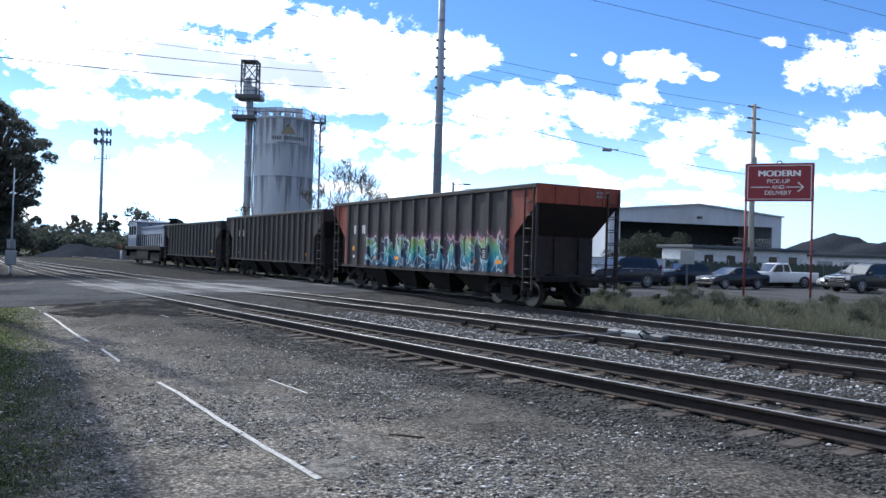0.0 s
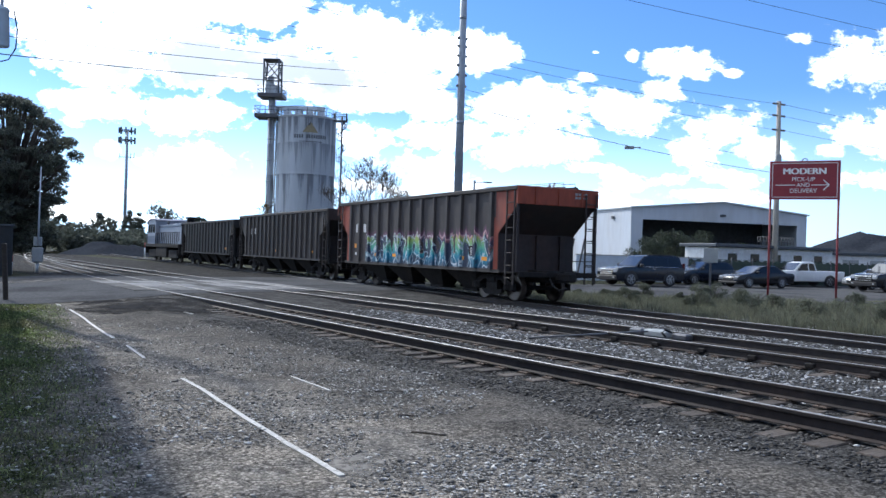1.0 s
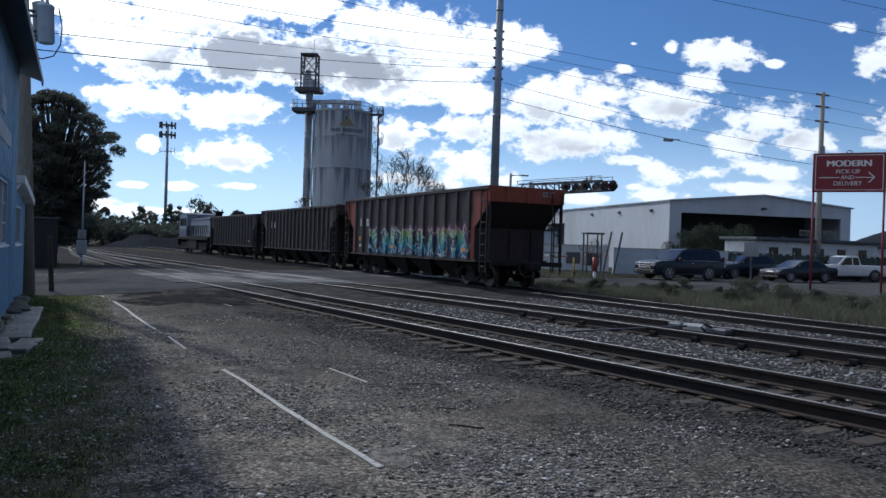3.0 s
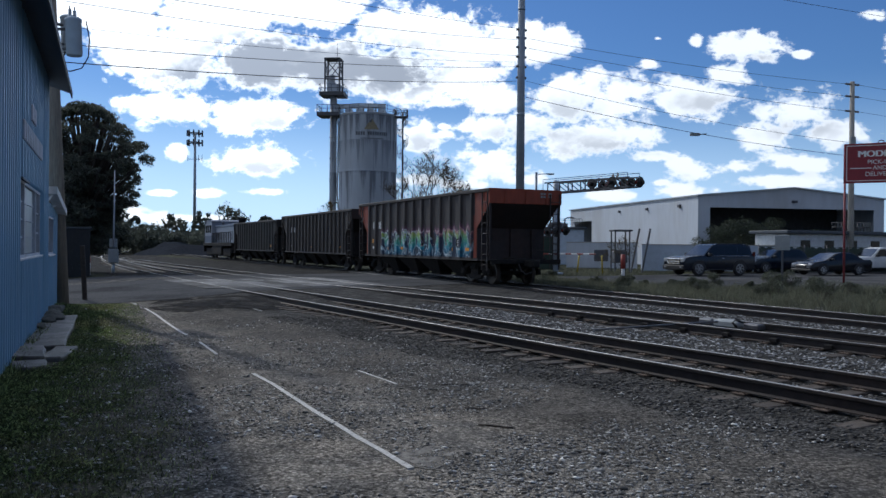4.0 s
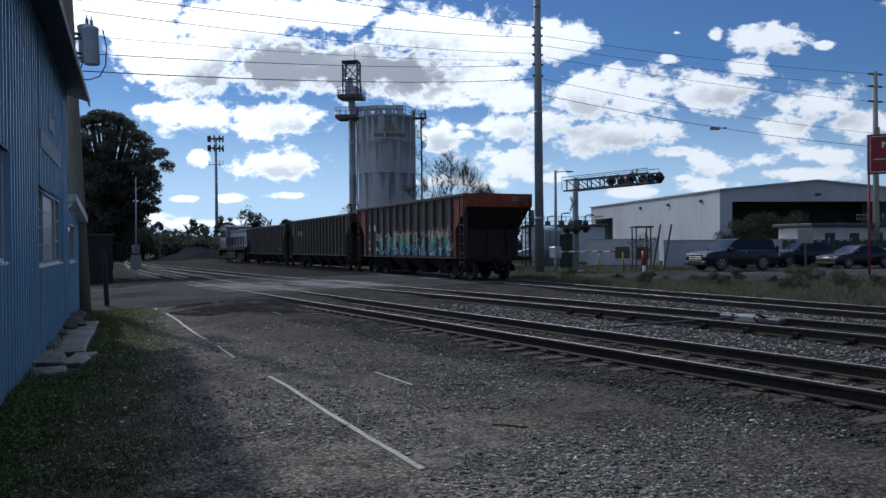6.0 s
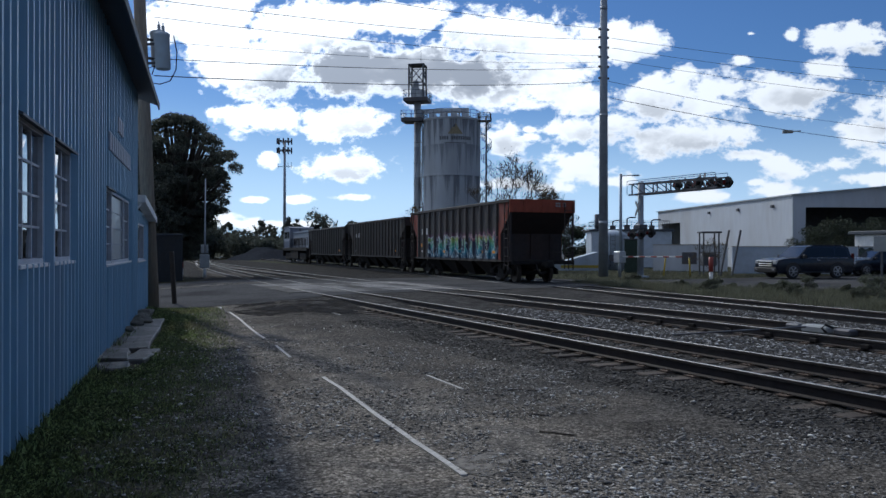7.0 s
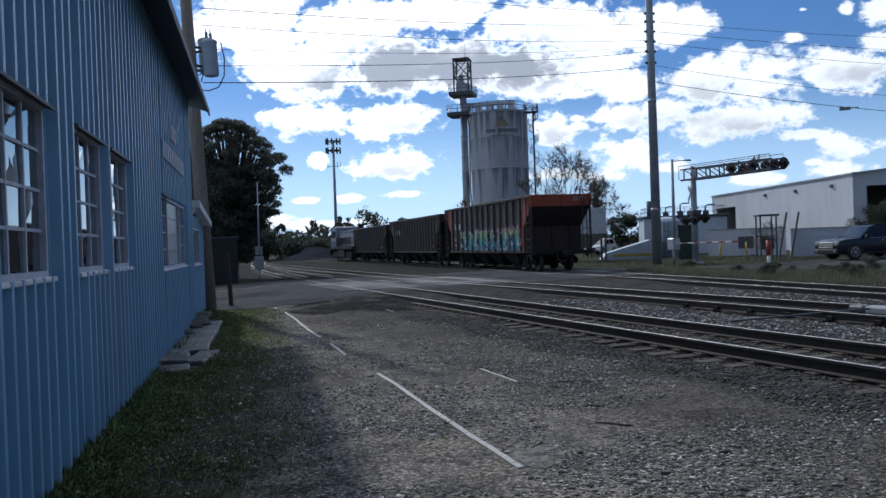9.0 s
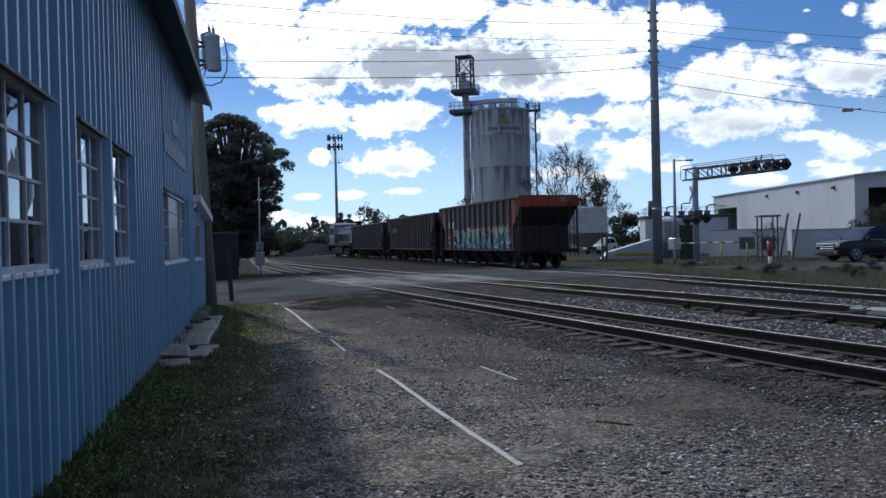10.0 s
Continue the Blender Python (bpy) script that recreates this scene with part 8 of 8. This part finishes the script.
def build_trees():
    blobs = oak_crown(620, 5)
    oak(Vector((-24.4, 45.5, 0)), [tuple(1.13 * q for q in b) for b in blobs], "large dark evergreen oak with a dense ragged crown", 125000, 0.062, 1)
    blobs = round_crown(3.4, 1.5, 7.6, 26, 8, 0.42)
    oak(Vector((-26.0, 41.5, 0)), blobs, "dark evergreen oak standing behind the larger one", 26000, 0.11, 2)
    bare_tree(Vector((-9.6, 101, 0)), 13.0, "tall half-bare tree with thin brown twigs beside the silo", 11, 5200, 0.075, 7, 0.75, fine=0.022)
    bare_tree(Vector((-5.2, 97, 0)), 8.8, "half-bare spreading tree with dry brown leaves", 23, 5200, 0.09, 7, 0.85, fine=0.02)
    bare_tree(Vector((-24.5, 111, 0)), 8.2, "thin bare tree at the silo's foot", 31, 300, 0.2, 5, 0.6)
    bare_tree(Vector((7.0, 52.2, 0)), 2.5, "small leafless bush beside the red marker", 41, 250, 0.06, 5, 0.7, r=0.05, fine=0.006)
    for k, (x, y, h, r) in enumerate(((-53.5, 140, 7.6, 2.2), (-48.6, 141, 9.2, 3.2), (-57.5, 122, 6.0, 2.0), (-61.5, 120, 5.4, 2.8), (-52.0, 124.5, 6.6, 1.8), (-43.5, 145, 7.0, 2.0), (-66, 116, 6.2, 3.0))):
        if k in (1, 4):
            bare_tree(Vector((x, y, 0)), h, "slim far tree with an open crown behind the yard", 50 + k, 900, 0.28, 5, 0.7, "leaf", 0.16)
        else:
            oak(Vector((x, y, 0)), round_crown(r, h * 0.12, h, 60, 60 + k, 0.24), "dark far tree with a ragged crown behind the yard", 6500, 0.16, 60 + k, 0.2, h * 0.35, "far_leaf")
    for k, (x, y, r, h) in enumerate(((16.4, 66.0, 1.9, 3.3), (18.2, 66.6, 2.1, 3.9), (20.2, 67.2, 2.2, 4.1), (23.2, 64.5, 1.4, 3.3), (-2.5, 88, 2.4, 4.0), (1.0, 90, 2.0, 3.4))):
        oak(Vector((x, y, 0)), round_crown(r, 0.3, h, 26, 80 + k, 0.38), "dense dark green bush in the yard", 7000, 0.075 if y < 70 else 0.11, 80 + k, 0.08, 0.6, "bush")
    # far hedge along the yard
    blobs, per = [], []
    rnd = random.Random(77)
    for k in range(260):
        deg = rnd.uniform(17, 52)
        a, d = radians(deg), rnd.uniform(122, 146)
        top = 3.7 + 1.3 * smooth(23.0, 25.5, deg) + 1.1 * smooth(25.5, 27.5, deg) + rnd.uniform(-0.7, 0.5)
        blobs.append((-math.sin(a) * d, math.cos(a) * d, top * rnd.uniform(0.3, 0.66), rnd.uniform(1.2, 2.4), top * 0.36))
        per.append(260)
    for k in range(60):
        a = radians(-42 + 38 * k / 59)
        d = rnd.uniform(150, 190)
        h = rnd.uniform(2.0, 3.6)
        blobs.append((-math.sin(a) * d, math.cos(a) * d, h * 0.5, rnd.uniform(2.5, 4.5), h * 0.7))
        per.append(260)
    tagged(new("far_hedge", leaf_mesh("far_hedge", clump_points(blobs, [3 * q for q in per]), 0.24, "far_leaf")), "dark far hedges and scrub behind the yard", "hedge", kind="stuff")


build_trees()


def mound(pos, r, h, label, seed):
    bm = bmesh.new()
    rings, seg = 10, 40
    rows = []
    for i in range(rings + 1):
        k = i / rings
        row = []
        for j in range(seg):
            a = j * math.tau / seg
            rr = r * k * (1 + 0.18 * noise.noise((math.cos(a) * 1.5 + seed, math.sin(a) * 1.5, 0)))
            z = h * min(1.0, 1.6 * (1 - k)) ** 0.9 * (1 + 0.5 * noise.noise((math.cos(a) * k * 2.5, math.sin(a) * k * 2.5, seed)) + 0.2 * noise.noise((math.cos(a) * k * 7, math.sin(a) * k * 7, seed))) - 0.05 * k
            row.append(bm.verts.new((rr * math.cos(a), rr * math.sin(a), max(z, -0.05))))
        rows.append(row)
    for a, b in zip(rows[1:], rows[2:]):
        for j in range(seg):
            f = bm.faces.new((a[j], b[j], b[(j + 1) % seg], a[(j + 1) % seg]))
            f.smooth = True
    top = bm.verts.new((0, 0, h * (1 + 0.1 * noise.noise((0, 0, seed)))))
    for j in range(seg):
        bm.faces.new((top, rows[1][j], rows[1][(j + 1) % seg]))
    for v in rows[0]:
        bm.verts.remove(v)
    solid("stone_mound", bm, "dirt_pile", label, "stone mound", Matrix.Translation(pos), "stone mounds")


mound(Vector((-44.8, 111.5, 0)), 7.5, 1.5, "low grey heap of crushed stone in the yard", 1)
mound(Vector((-36.5, 114, 0)), 5.0, 1.3, "low pale grey heap of crushed stone in the yard", 4)
mound(Vector((68, 124, 0)), 17, 5.3, "large dark heap of crushed stone behind the road", 7)
mound(Vector((86, 116, 0)), 14, 4.6, "large dark heap of crushed stone beyond the first", 9)


def blades(name, xs, ys, h, mat, label, lean=0.35, width=0.012):
    """Grass as single curved blades of three triangles."""
    n = len(xs)
    zs = np.array([lot_z(x, y) for x, y in zip(xs, ys)])
    base = np.stack([xs, ys, zs - 0.01], 1)
    a = RNG.uniform(0, math.tau, n)
    side = np.stack([np.cos(a), np.sin(a), np.zeros(n)], 1) * (width * (0.6 + h / h.mean() * 0.4))[:, None]
    b = RNG.uniform(0, math.tau, n)
    out = np.stack([np.cos(b), np.sin(b), np.zeros(n)], 1) * (h * lean * RNG.uniform(0.2, 1.3, n))[:, None]
    mid = base + out * 0.35 + np.stack([0 * h, 0 * h, h * 0.6], 1)
    tip = base + out + np.stack([0 * h, 0 * h, h], 1)
    v = np.stack([base - side, base + side, mid - side * 0.7, mid + side * 0.7, tip], 1).reshape(-1, 3)
    i = np.arange(n)[:, None] * 5
    f = np.concatenate([i + np.array([[0, 1, 3]]), i + np.array([[0, 3, 2]]), i + np.array([[2, 3, 4]])], 0)
    tagged(new(name, raw_mesh(name, v, f, mat)), label, "grass", kind="stuff")


M["weed"] = material("grey_green_weed", (0.11, 0.12, 0.088), 0.75, 0, 3, 0.3, 0, (0.11, 0.118, 0.08), 0.5, 0.5, per=0.5)

let_light_through(M["weed"], 0.4)


def verge_back(u):
    """Where the rough grass ends against the road."""
    return 21.2 + 1.15 * min(max(u + 30.5, 0.0), 12.0)


def build_grass():
    # turf along the shed wall: s along the wall, w out from it
    k = 150000
    s = RNG.uniform(-6, 18.6, k)
    w = np.abs(RNG.normal(0, 0.95, k)) + 0.02
    keep = (w < 2.1) & (RNG.uniform(0, 1, k) < np.where(s < 4, 0.8, 1.0))
    s, w = s[keep], w[keep]
    patch = np.array([noise.noise((a * 0.9, b * 1.6, 9)) for a, b in zip(s, w)])
    keep = patch > -0.75 + 0.16 * w
    s, w = s[keep], w[keep]
    on_slab = (s > 5.8) & (s < 13.8) & (w > 0.0) & (w < 0.68)
    s, w = s[~on_slab], w[~on_slab]
    xs, ys = WALL_O.x + WALL_D.x * s + WALL_N.x * w, WALL_O.y + WALL_D.y * s + WALL_N.y * w
    blades("turf", xs, ys, RNG.uniform(0.012, 0.05, len(xs)) + 0.10 * np.exp(-w * 6) * RNG.uniform(0, 1, len(xs)), "grass", "short patchy turf along the shed wall", 0.8, 0.004)
    # low leafy ground cover in patches
    k = 130000
    s, w = RNG.uniform(-5, 18.2, k), np.abs(RNG.normal(0, 0.75, k)) + 0.03
    patch = np.array([noise.noise((a * 0.8, b * 1.5, 3)) + 0.6 * noise.noise((a * 2.9, b * 3.5, 8)) for a, b in zip(s, w)])
    keep = (patch > -0.35 + 0.42 * w) & ~((s > 5.8) & (s < 13.8) & (w < 0.78))
    s, w, patch = s[keep], w[keep], patch[keep]
    xs, ys = WALL_O.x + WALL_D.x * s + WALL_N.x * w, WALL_O.y + WALL_D.y * s + WALL_N.y * w
    zs = np.array([lot_z(x, y) for x, y in zip(xs, ys)]) + RNG.uniform(0.0, 1.0, len(xs)) ** 2 * (0.03 + 0.06 * np.clip(patch + 0.4, 0, 1))
    tagged(new("ground_cover", leaf_mesh("ground_cover", np.stack([xs, ys, zs], 1), 0.017, "grass")), "low green leafy ground cover along the shed wall", "weeds", kind="stuff")
    # weeds at the wall's foot
    k = 1500
    c = RNG.uniform(-1, 17.8, 60)
    s = c[RNG.integers(0, 60, k)] + RNG.normal(0, 0.12, k)
    w = np.abs(RNG.normal(0.10, 0.08, k)) + 0.05
    xs, ys = WALL_O.x + WALL_D.x * s + WALL_N.x * w, WALL_O.y + WALL_D.y * s + WALL_N.y * w
    blades("wall_weeds", xs, ys, RNG.uniform(0.06, 0.20, k), "grass", "green weeds at the foot of the shed wall", 0.8, 0.006)
    # tall rough grass between track and road, in tufts
    tufts = 2500
    u = RNG.uniform(-30.5, 3, tufts)
    near = np.array([line_3(q) for q in u]) + 1.9
    n = near + RNG.beta(1.1, 1.4, tufts) * (np.array([verge_back(q) for q in u]) - near)
    size = RNG.uniform(0.15, 0.42, tufts) * np.where(RNG.uniform(0, 1, tufts) < 0.14, 1.55, 1.0)
    size *= np.interp(u, (-30, -22, -12), (0.5, 0.7, 1.0))
    per = 70
    nn = np.repeat(n, per) + RNG.normal(0, 0.17, tufts * per)
    uu = np.repeat(u, per) + RNG.normal(0, 0.17, tufts * per)
    hh = np.repeat(size, per) * RNG.uniform(0.5, 1.15, tufts * per)
    blades("tall_grass", NN.x * nn + UU.x * uu, NN.y * nn + UU.y * uu, hh, "grass_dry", "tall rough grass between the track and the road", 0.75, 0.0055)
    # grey-green weed bushes standing in the tall grass
    rnd = random.Random(15)
    for k in range(46):
        u = rnd.uniform(-29, 1.0)
        n = line_3(u) + 2.6 + rnd.random() * (verge_back(u) - line_3(u) - 2.6)
        p = tu(n, u)
        r = rnd.uniform(0.3, 0.7) * float(np.interp(u, (-30, -22, -12), (0.45, 0.8, 1.0)))
        bush = thing("weed_bush", "grey-green rounded weed bush in the rough grass", "bush", Matrix.Translation((p.x, p.y, lot_z(p.x, p.y))), "weed bushes")
        bm = bmesh.new()
        for i in range(9):
            a = rnd.uniform(0, math.tau)
            tube(bm, (0, 0, -0.02), (math.cos(a) * r * 0.7, math.sin(a) * r * 0.7, r * rnd.uniform(0.7, 1.3)), 0.012, 0.004, 4)
        part("stems", bm, "bark", bush)
        blobs = round_crown(r, 0.05, r * 1.35, 9, 200 + k, 0.5)
        ob = new("foliage", leaf_mesh("foliage", clump_points(blobs, [420] * 9, 0.1), 0.024, "weed"))
        ob.parent = bush
    # thin grass on the verge beyond the road
    k = 14000
    n = RNG.uniform(19.5, 46, k)
    u = np.array([road_far(q) for q in n]) - 0.3 - RNG.beta(1.0, 2.0, k) * 16
    blades("verge_grass", NN.x * n + UU.x * u, NN.y * n + UU.y * u, RNG.uniform(0.04, 0.15, k), "grass_dry", "short grass on the verge beyond the road", 0.6, 0.02)


build_grass()


def stones(name, xs, ys, size, mat, label, lift=0.25):
    """Loose angular stones, eight faces each."""
    n = len(xs)
    zs = np.array([lot_z(x, y) for x, y in zip(xs, ys)])
    base = np.array([[1, 0, 0], [0, 1, 0], [-1, 0, 0], [0, -1, 0], [0, 0, 1], [0, 0, -1]], float)
    v = base[None] * (1 + RNG.uniform(-0.35, 0.35, (n, 6, 1))) + RNG.uniform(-0.25, 0.25, (n, 6, 3))
    a = RNG.uniform(0, math.tau, n)
    ca, sa = np.cos(a)[:, None], np.sin(a)[:, None]
    v = np.stack([v[..., 0] * ca - v[..., 1] * sa, v[..., 0] * sa + v[..., 1] * ca, v[..., 2] * RNG.uniform(0.28, 0.6, (n, 1))], -1)
    v = v * size[:, None, None] * np.stack([RNG.uniform(0.8, 1.4, n), RNG.uniform(0.7, 1.1, n), np.ones(n)], 1)[:, None, :]
    v += np.stack([xs, ys, zs + size * lift], 1)[:, None, :]
    i = np.arange(n)[:, None] * 6
    tri = np.array([[0, 1, 4], [1, 2, 4], [2, 3, 4], [3, 0, 4], [1, 0, 5], [2, 1, 5], [3, 2, 5], [0, 3, 5]])
    f = (i[:, :, None] + tri[None]).reshape(-1, 3)
    tagged(new(name, raw_mesh(name, v.reshape(-1, 3), f, mat)), label, "gravel", kind="stuff")


def build_stones():
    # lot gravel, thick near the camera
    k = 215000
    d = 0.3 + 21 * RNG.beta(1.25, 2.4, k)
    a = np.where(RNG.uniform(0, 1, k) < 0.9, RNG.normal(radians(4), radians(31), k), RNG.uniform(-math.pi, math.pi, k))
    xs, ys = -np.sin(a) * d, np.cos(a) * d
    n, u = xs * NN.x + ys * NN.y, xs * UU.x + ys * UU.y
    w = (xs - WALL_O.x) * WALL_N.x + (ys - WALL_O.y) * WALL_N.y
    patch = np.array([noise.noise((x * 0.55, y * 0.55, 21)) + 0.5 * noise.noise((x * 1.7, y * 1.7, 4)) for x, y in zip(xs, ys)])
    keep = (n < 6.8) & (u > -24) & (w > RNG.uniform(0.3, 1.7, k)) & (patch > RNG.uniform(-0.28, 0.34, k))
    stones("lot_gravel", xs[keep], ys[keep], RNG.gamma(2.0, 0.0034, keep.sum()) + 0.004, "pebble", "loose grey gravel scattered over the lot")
    # pale chips and litter in the turf by the wall
    s, w = RNG.uniform(-5, 18, 4200), RNG.beta(2.0, 1.6, 4200) * 2.2 + 0.1
    xs, ys = WALL_O.x + WALL_D.x * s + WALL_N.x * w, WALL_O.y + WALL_D.y * s + WALL_N.y * w
    stones("turf_litter", xs, ys, RNG.gamma(2.0, 0.0035, 4200) + 0.004, "pebble", "pale stone chips scattered in the turf", 0.5)
    # ballast of the tracks
    k = 85000
    n = RNG.uniform(6.1, 21.0, k)
    u = -20.3 + 27.1 * RNG.beta(1.2, 1.3, k)
    keep = np.ones(k, bool)
    for line, zt in TRACKS:
        off = n - np.array([line(q) for q in u])
        keep &= np.abs(np.abs(off) - 0.7525) > 0.09
    ragged = np.array([noise.noise((a * 0.6, b * 0.6, 2)) for a, b in zip(n, u)])
    keep &= (n > 6.35 + ragged * 0.7) & ((n > 9.9) | (u > -18.8 + ragged * 2.0))
    near = RNG.uniform(0, 1, k) < np.where(n < 15, 1.0, 0.75)
    keep &= near
    for line, zt in TRACKS:
        off = n - np.array([line(q) for q in u])
        on_tie = (np.abs(off) < 1.3) & (np.abs(((8 - u) % 0.52 + 0.26) % 0.52 - 0.26) < 0.12)
        keep &= ~on_tie | (RNG.uniform(0, 1, k) < 0.5)
    n, u = n[keep], u[keep]
    # stones lie a little below the ties' tops on the ties
    old = n + 1.2 * RNG.normal(size=len(n)) < 10.2
    for pick, mat, label in ((~old, "ballast", "pale crushed-stone ballast between the tracks"), (old, "old_ballast", "dark oily crushed-stone ballast round the ties")):
        a, b = n[pick], u[pick]
        stones("track_ballast", NN.x * a + UU.x * b, NN.y * a + UU.y * b, RNG.uniform(0.014, 0.036, len(a)), mat, label, 0.1)


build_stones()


def ground_strip(name, a, b, w, mat, label, category, lift=0.012, seed=0, taper=False, on_road=False):
    """A thin worn strip that lies on the ground from a to b."""
    bm = bmesh.new()
    a, b = Vector(a), Vector(b)
    n = max(4, int((b - a).length / 0.12))
    d = (b - a).normalized()
    s = Vector((-d.y, d.x))
    rows = []
    for k in range(n + 1):
        p = a.lerp(b, k / n)
        j = noise.noise((k * 0.7, seed, 0)) * 0.3
        q = noise.noise((k * 0.5, seed, 5)) * 0.3
        row = []
        m = max(1, int(w / 0.3))
        wk = w * (max(0.08, 1 - abs(2 * k / n - 1) ** 5) ** 0.5 + 0.55 * noise.noise((k * 0.5, seed, 9))) if taper else w
        for i in range(m + 1):
            c = p + s * (wk * (-0.5 - j * 0.4 + (1 + j * 0.4 + q * 0.4) * i / m))
            row.append(bm.verts.new((c.x, c.y, (road_h(c.x * NN.x + c.y * NN.y) if on_road else lot_z(c.x, c.y)) + lift)))
        row += [bm.verts.new(v.co - Vector((0, 0, 0.02))) for v in row[::-1]]
        rows.append(row)
    for p, q in zip(rows, rows[1:]):
        for k in range(len(p)):
            bm.faces.new((p[k], p[(k + 1) % len(p)], q[(k + 1) % len(p)], q[k]))
    bm.faces.new(rows[0][::-1])
    bm.faces.new(rows[-1])
    return solid(name, bm, mat, label, category, group="ground strips")


def build_marks():
    for k, (a, b, w) in enumerate((((-0.79, 6.31), (-3.37, 10.59), 0.055), ((-4.50, 12.34), (-5.31, 13.75), 0.05), ((-5.98, 14.87), (-9.43, 20.69), 0.06),
                                   ((-10.35, 22.1), (-10.65, 22.6), 0.08), ((-1.40, 10.0), (-2.06, 11.0), 0.035), ((-6.35, 20.6), (-6.75, 21.3), 0.09))):
        ground_strip("painted_strip", a, b, w, "paint_line", "worn white painted strip on the gravel", "ground marking", 0.012, k)
    # pale cement patch
    bm = bmesh.new()
    seg = 48
    c = Vector((-0.72, 6.72))
    ring = []
    for k in range(seg):
        a = k * math.tau / seg
        r = 0.9 + 0.5 * noise.noise((math.cos(a) * 1.3, math.sin(a) * 1.3, 3)) + 0.25 * noise.noise((math.cos(a) * 5, math.sin(a) * 5, 3))
        p = c + Vector((math.cos(a) * 0.27 * r, math.sin(a) * 0.36 * r))
        ring.append(bm.verts.new((p.x, p.y, lot_z(p.x, p.y) + 0.006)))
    low = [bm.verts.new(v.co - Vector((0, 0, 0.03))) for v in ring]
    bm.faces.new(ring)
    bm.faces.new(low[::-1])
    for k in range(seg):
        bm.faces.new((ring[(k + 1) % seg], ring[k], low[k], low[(k + 1) % seg]))
    solid("cement_patch", bm, "cement", "pale dusty cement patch in the gravel", "ground patch")
    # dark tar patch where lot and road meet, and pale worn stripes of the crossing
    for a, b, w, mat, lab in ((tu(4.4, -23.0).xy, tu(8.1, -22.4).xy, 4.0, "tar", "dark tar patch at the road's edge"),):
        ground_strip("tar_patch", a, b, w, mat, lab, "ground patch", 0.014, 11, True)
    ground_strip("road_patch", (-18.6, 30.6), (-14.4, 35.1), 1.5, "pale_patch", "pale worn concrete patch across the asphalt", "ground patch", 0.012, 17, False, True)
    rnd = random.Random(6)
    for x, y, l in ((-0.73, 10.08, 0.42), (-0.17, 7.81, 0.34), (-0.40, 8.68, 0.22)):
        bm = bmesh.new()
        q = Vector((x, y, lot_z(x, y) + 0.010))
        d = Vector((math.cos(0.3), math.sin(0.3) * rnd.uniform(-1, 1), 0)).normalized()
        s = Vector((-d.y, d.x, 0))
        path_tube(bm, [q - d * l / 2, q - d * l * 0.15 + s * rnd.uniform(-0.03, 0.03), q + d * l * 0.2 + s * rnd.uniform(-0.03, 0.03), q + d * l / 2], rnd.uniform(0.006, 0.010), 6)
        solid("wood_scrap", bm, "bark", "dark splinter of wood lying on the gravel", "wood scrap", group="wood scraps")


M["cement"] = material("dusty_cement", (0.175, 0.163, 0.147), 0.9, 0, 12, 0.25, 0.4, (0.16, 0.15, 0.135), 0.7, 2.5)
M["pale_patch"] = material("pale_worn_patch", (0.15, 0.145, 0.138), 0.95, 0, 10, 0.35, 0.4, (0.07, 0.068, 0.066), 0.8, 0.8, spec=0.0)
M["tar"] = material("dark_tar", (0.036, 0.036, 0.037), 0.95, 0, 12, 0.3, 0.5, (0.055, 0.053, 0.052), 0.7, 1.0, spec=0.0)
wear_through(M["tar"], 0.8, 0.40, 0.58)
wear_through(M["cement"], 6.0, 0.38, 0.56)
wear_through(M["pale_patch"], 1.6, 0.40, 0.52)
build_marks()

# ---- loose pieces of the tracks, last ----
build_ties(TRACK_OBS[0][0], TRACK_OBS[0][1], TRACKS[0][1], -75, 8)
build_ties(TRACK_OBS[1][0], TRACK_OBS[1][1], TRACKS[1][1], -70, 8)


def build_anchors():
    """Dark rail anchors on the outer side of the middle track's near rail."""
    tr, at = TRACK_OBS[1]
    tmp = bmesh.new()
    bbox(tmp, -0.07, -0.08, -0.10, 0.0, 0.08, -0.02, 0.015)
    me = finish(tmp, "rail_anchor", "car_black")
    u = 4.0
    while u > -16:
        p, s = at(u, -0.775)
        share("rail_anchor", me, tr, pose(p.x, p.y, TRACKS[1][1] - 0.055, 0, 0, math.degrees(math.atan2(s.y, s.x))))
        u -= 1.04


build_anchors()
motions()
